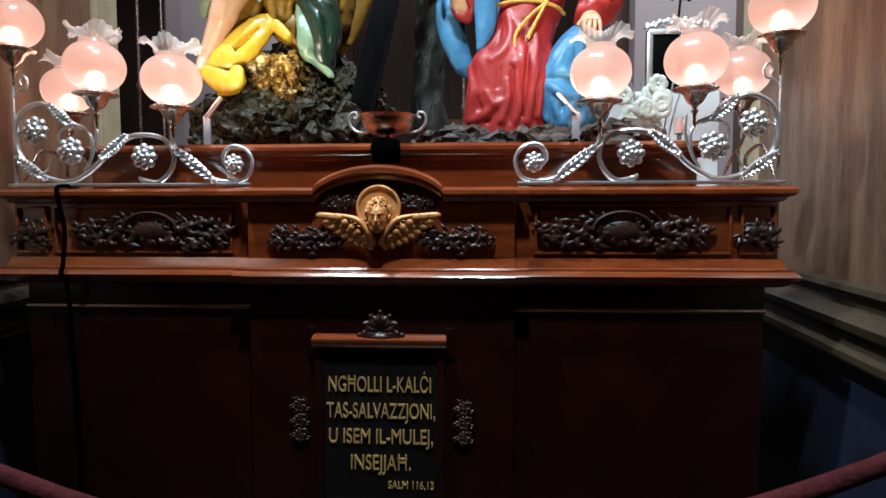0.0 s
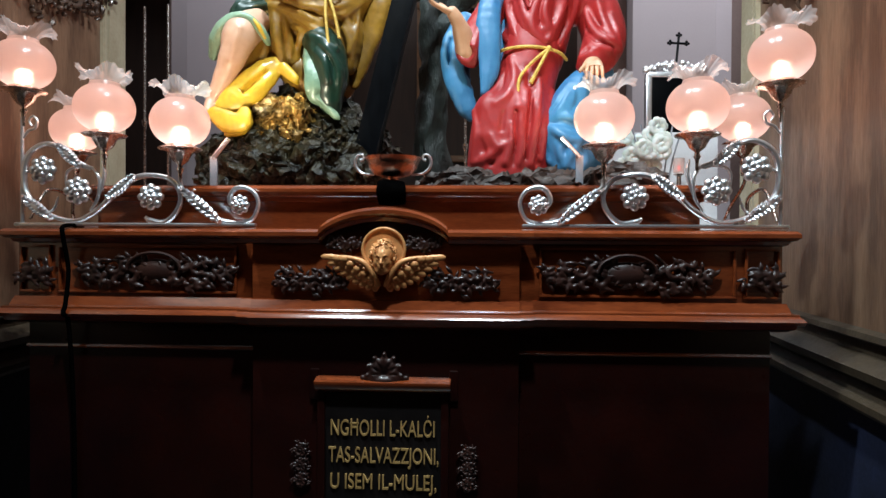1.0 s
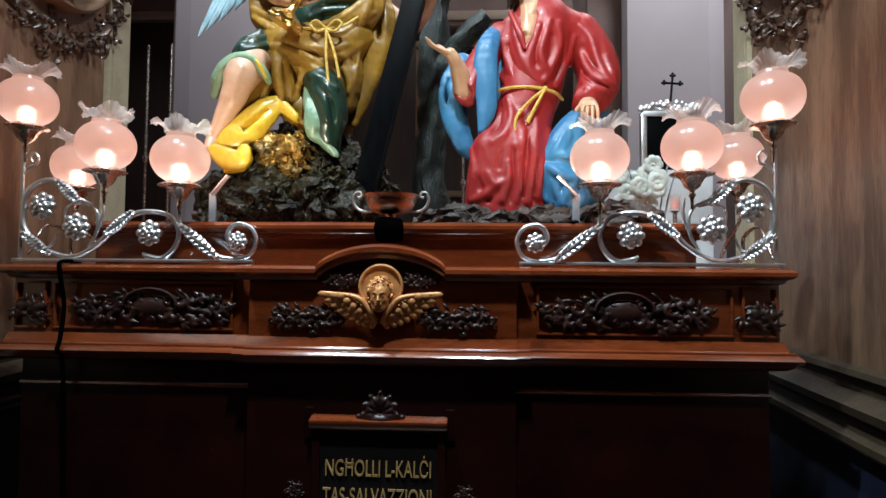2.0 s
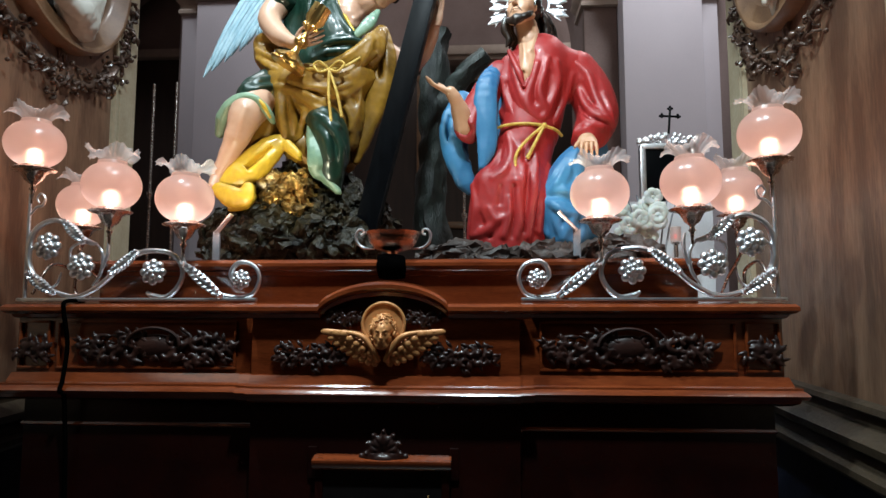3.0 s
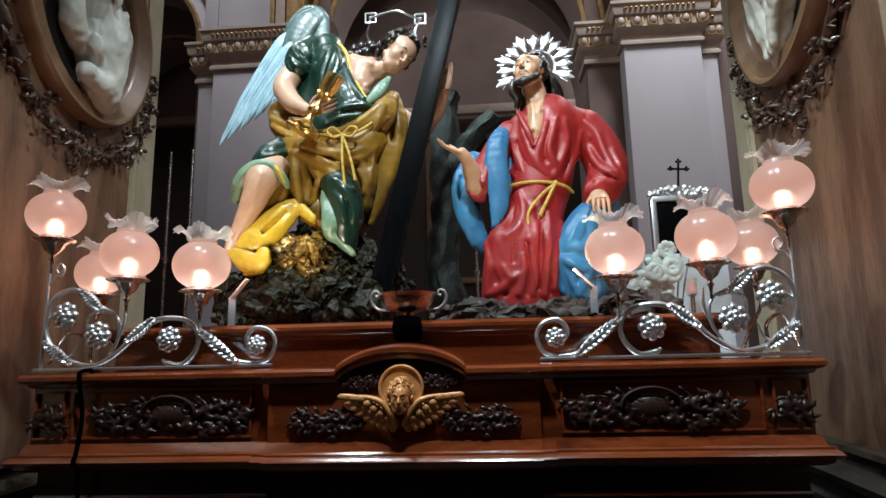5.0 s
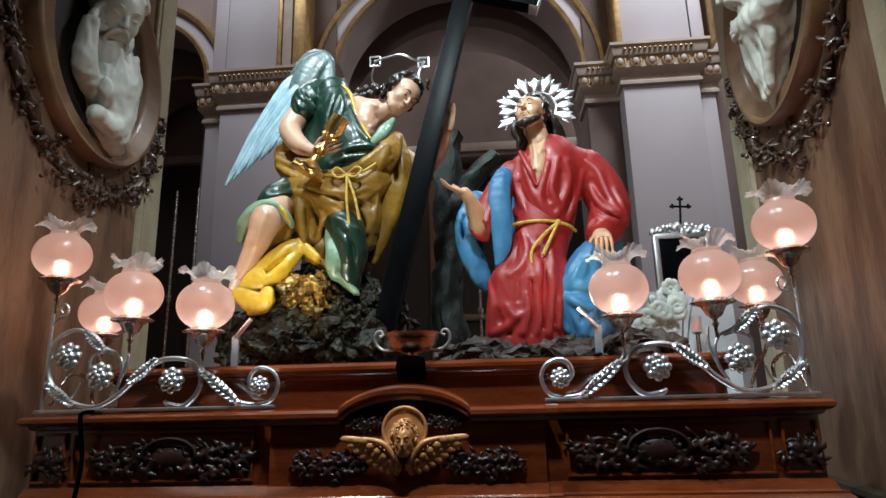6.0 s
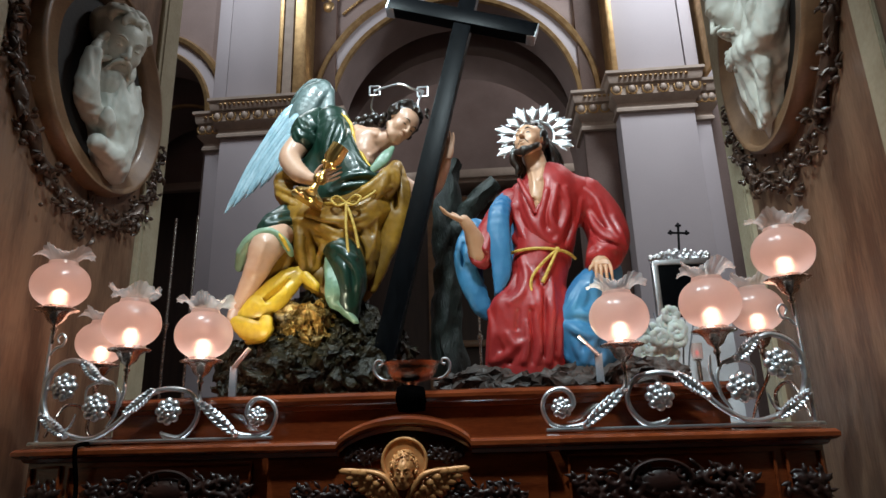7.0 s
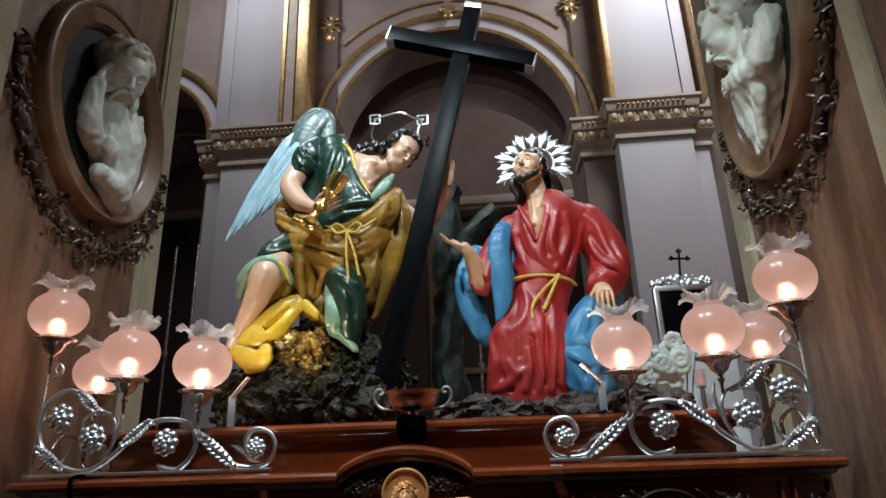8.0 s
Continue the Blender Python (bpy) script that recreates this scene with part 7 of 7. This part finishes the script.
    for k in range(9):
        f = k / 8
        a = Vector((-0.690, 0.775, 3.175)).lerp(Vector((-0.520, 0.745, 3.070)), f)
        e = Vector((-0.912, 0.710, 2.672)).lerp(Vector((-0.675, 0.705, 2.825)), f ** 1.3)
        st = Vector((0, -0.012 * (k % 2) - 0.004 * k, 0))
        limb(bm, [a + Vector((0.05, 0.01, 0.06)), a + st, a.lerp(e, 0.5) + st + Vector((-0.008, 0, 0.004)), a.lerp(e, 0.86) + st, e + st * 0.5], [(0.014, 0.008), (0.019, 0.010), (0.019, 0.010), (0.013, 0.008), (0.003, 0.003)], WG, 12, 8, side=Vector((0.8, 0, -0.6)))
        limb(bm, [a + st + Vector((0, -0.010, 0)), a.lerp(e, 0.5) + st + Vector((-0.008, -0.011, 0.004)), a.lerp(e, 0.9) + st + Vector((0, -0.007, 0))], [0.003, 0.003, 0.002], WG, 6, 6)
    fr, up = (0.50, -0.62, -0.60), (0.62, 0.0, 0.72)
    m = Matrix.Translation((-0.078, 0.530, 2.960)) @ face_turn(fr, up)
    carved_face(bm, m, 0.078, SK, HR, SK)
    locks(bm, m, 0.082, HR, 4, 110, 0.34, 0.0, 0.7)
    curls(bm, m.translation, face_turn(fr, up), 0.084, 90, HR, 4, back=-0.15, line=0.9)
    for k in range(9):
        p = Vector((-0.180, 0.590, 3.010)) + Vector((-0.011 * k, 0.0, -0.003 * k + 0.018 * math.sin(k * 2)))
        limb(bm, [p, p + Vector((-0.012, -0.02, 0.014)), p + Vector((-0.022, -0.012, -0.012)), p + Vector((-0.008, -0.012, -0.024))], [0.012, 0.018, 0.016, 0.006], HR, 8, 4)
    kn = Vector((-0.275, 0.385, 2.563))
    limb(bm, [(-0.400, 0.430, 2.585), (-0.340, 0.400, 2.572), kn, (-0.215, 0.395, 2.578), (-0.165, 0.420, 2.620)], [0.006] * 5, CD, 8, 5)
    for q in ((-0.055, 0.012), (0.06, 0.014)):
        limb(bm, [kn, kn + Vector((q[0] * 0.6, -0.012, 0.026)), kn + Vector((q[0], -0.012, q[1])), kn + Vector((q[0] * 0.6, -0.014, -0.014)), kn], [0.005] * 5, CD, 8, 5)
    limb(bm, [kn, (-0.270, 0.368, 2.457), (-0.258, 0.362, 2.354)], [0.0055, 0.0055, 0.006], CD, 8, 4)
    limb(bm, [kn, (-0.240, 0.372, 2.465), (-0.220, 0.366, 2.374)], [0.0055, 0.0055, 0.006], CD, 8, 4)
    carve(bm, (GR, GP, OC, YL), 0.0025, (16, 16, 8))
    ob = part("angel_statue", bm, [SKIN_PALE, GREEN, GREEN_PALE, OCHRE_SHADED, YELLOW, WING, WING_DARK, HAIR, CORD], angle=75)
    return tagged(ob, "painted winged angel statue in green and ochre robes seated on rock", "statue")


angel_statue()
chal = thing("gold_chalice", (-0.393, 0.370, 2.621), "shining gilded chalice held in the angel's hand", "chalice")
ca, cb = Vector((-0.425, 0.345, 2.562)), Vector((-0.292, 0.345, 2.785))
ax = (cb - ca).normalized()
turn = ax.to_track_quat("Z", "Y").to_matrix().to_4x4()
ln = (cb - ca).length
bm = bmesh.new()
lathe(bm, [(0.0, 0.0), (0.062, 0.0), (0.066, 0.008), (0.058, 0.016), (0.060, 0.026), (0.044, 0.040), (0.028, 0.05), (0.014, 0.062), (0.010, 0.085), (0.021, 0.095), (0.024, 0.106), (0.018, 0.118), (0.010, 0.128),
           (0.010, 0.15), (0.020, 0.162), (0.030, 0.172), (0.026, 0.182), (0.034, 0.200), (0.036, ln), (0.031, ln), (0.026, 0.20), (0.0, 0.185)], (0, 0, 0), 36,
      ruffle=lambda i, a: (0.005 * math.cos(8 * a) if i in (2, 3, 4, 5, 9, 10, 14, 15, 17) else 0, 0.003 * math.cos(8 * a) if i in (3, 4) else 0))
bmesh.ops.transform(bm, matrix=Matrix.Translation(ca) @ turn, verts=bm.verts[:])
part("cup", bm, GOLD, chal)
crown = thing("crown", (-0.097, 0.580, 3.154), "open silver crown with pierced square ornaments above the angel's hair", "crown")
c0, c1, c2 = Vector((-0.199, 0.560, 3.151)), Vector((0.018, 0.520, 3.107)), Vector((0.004, 0.500, 3.000))
bm = bmesh.new()
limb(bm, [c0, Vector((-0.135, 0.500, 3.130)), Vector((-0.067, 0.460, 3.114)), Vector((-0.021, 0.480, 3.100)), c1], [0.005] * 5, 0, 7, 5)
limb(bm, [c1, Vector((-0.000, 0.500, 3.044)), c2], [0.005] * 3, 0, 7, 5)
limb(bm, [c0, Vector((-0.222, 0.600, 3.095)), Vector((-0.207, 0.620, 3.062))], [0.004] * 3, 0, 7, 5)
part("band", bm, SILVER, crown)
for c in (c0, c1):
    bm = bmesh.new()
    q = 0.022
    e = [c + Vector((x * q, 0, z * q)) for x, z in ((-1, -1), (1, -1), (1, 1), (-1, 1), (-1, -1))]
    for a, b in zip(e, e[1:]):
        limb(bm, [a, b], [0.004, 0.004], 0, 7, 2)
    ball(bm, c, 0.008, 0, 8, 6)
    part("ornament", bm, SILVER, crown, "pierced square silver ornament")


# ---- objects behind the platform ----
def candlestick(x, y, z1):
    th = thing("tall_candlestick", (x, y, 0), "tall slim dull silver candlestick with a thin taper", "candlestick", "tall candlesticks")
    bm = bmesh.new()
    lathe(bm, [(0.0, 0.0), (0.14, 0.0), (0.14, 0.03), (0.06, 0.07), (0.02, 0.12), (0.010, 0.6), (0.02, 0.63), (0.010, 0.66), (0.009, 1.5), (0.018, 1.53), (0.009, 1.57), (0.008, z1 - 0.75),
               (0.018, z1 - 0.72), (0.018, z1 - 0.7), (0.0, z1 - 0.7)], (x, y, 0), 16)
    part("stem", bm, SILVER_OLD, th)
    bm = bmesh.new()
    lathe(bm, [(0.0, z1 - 0.7), (0.009, z1 - 0.7), (0.008, z1), (0.0, z1 + 0.005)], (x, y, 0), 12)
    part("candle", bm, SILVER_OLD, th, "thin grey taper")


for x, y, z in ((-1.80, 1.9, 3.10), (-1.65, 1.9, 3.11), (0.19, 1.95, 2.95), (0.46, 1.95, 2.55)):
    candlestick(x, y, z)
stand = thing("draped_table", (1.28, 1.95, 0), "white cloth draped small table behind the platform", "table")
bm = bmesh.new()
vs = box(bm, (0.98, 1.75, 0.0), (1.62, 2.15, 2.28), 0.01)
part("cloth", bm, WHITE_CLOTH, stand)
fr = thing("silver_framed_panel", (1.36, 1.8, 2.28), "black panel in an ornate silver frame with crest", "frame")
F0, F1 = Vector((1.252, 1.800, 2.598)), Vector((1.535, 1.800, 2.177))
bm = bmesh.new()
box(bm, (F0.x, 1.80, 2.285), (F1.x, 1.83, F0.z), 0.003)
part("panel", bm, BLACK, fr, "plain black panel")
for lo, hi in (((F0.x - 0.025, 1.785, 2.285), (F0.x + 0.01, 1.835, F0.z + 0.02)), ((F1.x - 0.01, 1.785, 2.285), (F1.x + 0.025, 1.835, F0.z + 0.02)), ((F0.x - 0.02, 1.784, F0.z), (F1.x + 0.02, 1.836, F0.z + 0.035))):
    bm = bmesh.new()
    box(bm, lo, hi, 0.008)
    part("moulding", bm, SILVER, fr, "chased silver moulding")
bm = bmesh.new()
rnd = random.Random(5)
for k in range(46):
    x = rnd.uniform(-1, 1)
    ball(bm, ((F0.x + F1.x) / 2 + x * 0.17, 1.80 + rnd.uniform(-0.012, 0.012), F0.z + 0.04 + rnd.uniform(0, 0.09) * (1 - abs(x) ** 0.7)), rnd.uniform(0.009, 0.02), 0, 8, 6)
for q in (-1, 1):
    e = Vector((F0.x if q < 0 else F1.x, 1.80, F0.z + 0.04))
    for k in range(9):
        ball(bm, e + Vector((rnd.uniform(-0.03, 0.03), rnd.uniform(-0.01, 0.01), rnd.uniform(0, 0.035))), 0.012, 0, 8, 6)
part("crest", bm, SILVER, fr, "beaded silver crest")
sc = thing("small_crucifix", (1.398, 1.800, 2.719), "small black cross with trefoil ends on the frame's crest", "cross")
t0, t1 = Vector((1.400, 1.800, 2.690)), Vector((1.413, 1.800, 2.842))
a0, a1 = Vector((1.364, 1.800, 2.799)), Vector((1.456, 1.800, 2.793))
bm = bmesh.new()
limb(bm, [t0, t1], [0.007, 0.007], 0, 8, 2)
for c in (t1, a0, a1):
    for d in ((0, 0.011), (0.011, 0), (-0.011, 0), (0, -0.006)):
        ball(bm, c + Vector((d[0], 0, d[1])), 0.008, 0, 8, 6)
part("upright", bm, BLACK, sc)
bm = bmesh.new()
limb(bm, [a0, a1], [0.007, 0.007], 0, 8, 2)
part("crossbar", bm, BLACK, sc)
flowers = thing("white_bouquet", (1.039, 1.200, 2.061), "bunch of white cloth flowers behind the blue mantle", "flowers")
rnd = random.Random(9)
for k in range(15):
    c = Vector((1.030, 1.200, 2.128)) + Vector((rnd.uniform(-0.09, 0.13), rnd.uniform(-0.05, 0.05), rnd.uniform(-0.13, 0.10)))
    bm = bmesh.new()
    for i in range(7):
        t = 2 * math.pi * i / 7
        d = Vector((math.cos(t), -0.5, math.sin(t))) * 0.045
        e = Vector((-math.sin(t), 0, math.cos(t)))
        limb(bm, [c, c + d * 0.6 + Vector((0, -0.006, 0)), c + d + Vector((0, 0.012, 0))], [(0.006, 0.003), (0.022, 0.004), (0.012, 0.003)], 0, 8, 3, side=e)
    ball(bm, c + Vector((0, -0.01, 0)), 0.01, 0, 8, 6)
    part("blossom", bm, PETAL, flowers)
bm = bmesh.new()
for k in range(6):
    limb(bm, [Vector((1.06 + 0.02 * k, 1.2, 1.83)), Vector((1.05 + 0.03 * k, 1.2, 2.05)), Vector((1.0 + 0.05 * k, 1.2, 2.22))], [0.005, 0.004, 0.004], 0, 7, 3)
lathe(bm, [(0.0, 1.70), (0.06, 1.70), (0.07, 1.80), (0.05, 1.86), (0.055, 1.90)], (1.09, 1.2, 0), 18)
part("vase", bm, ACRYLIC, flowers, "pale vase and stems")
votive = thing("votive_light", (1.30, 1.6, 2.1), "small red votive light in a clear glass", "candle")
v0 = Vector((1.356, 1.600, 2.061))
bm = bmesh.new()
lathe(bm, [(0.0, -0.012), (0.008, -0.01), (0.009, 0.0), (0.006, 0.01), (0.0, 0.014)], v0, 14)
part("flame_glass", bm, RED_GLOW, votive, "glowing red glass")
bm = bmesh.new()
lathe(bm, [(0.0, -0.03), (0.028, -0.03), (0.03, 0.05), (0.027, 0.05), (0.025, -0.025)], v0, 18)
part("glass", bm, FRILL_GLASS, votive, "clear glass cup")
bm = bmesh.new()
lathe(bm, [(0.0, -v0.z), (0.12, -v0.z), (0.12, 0.03 - v0.z), (0.015, 0.08 - v0.z), (0.012, -0.05), (0.03, -0.035), (0.0, -0.031)], v0, 16)
part("stand", bm, SILVER_OLD, votive, "slim metal stand")
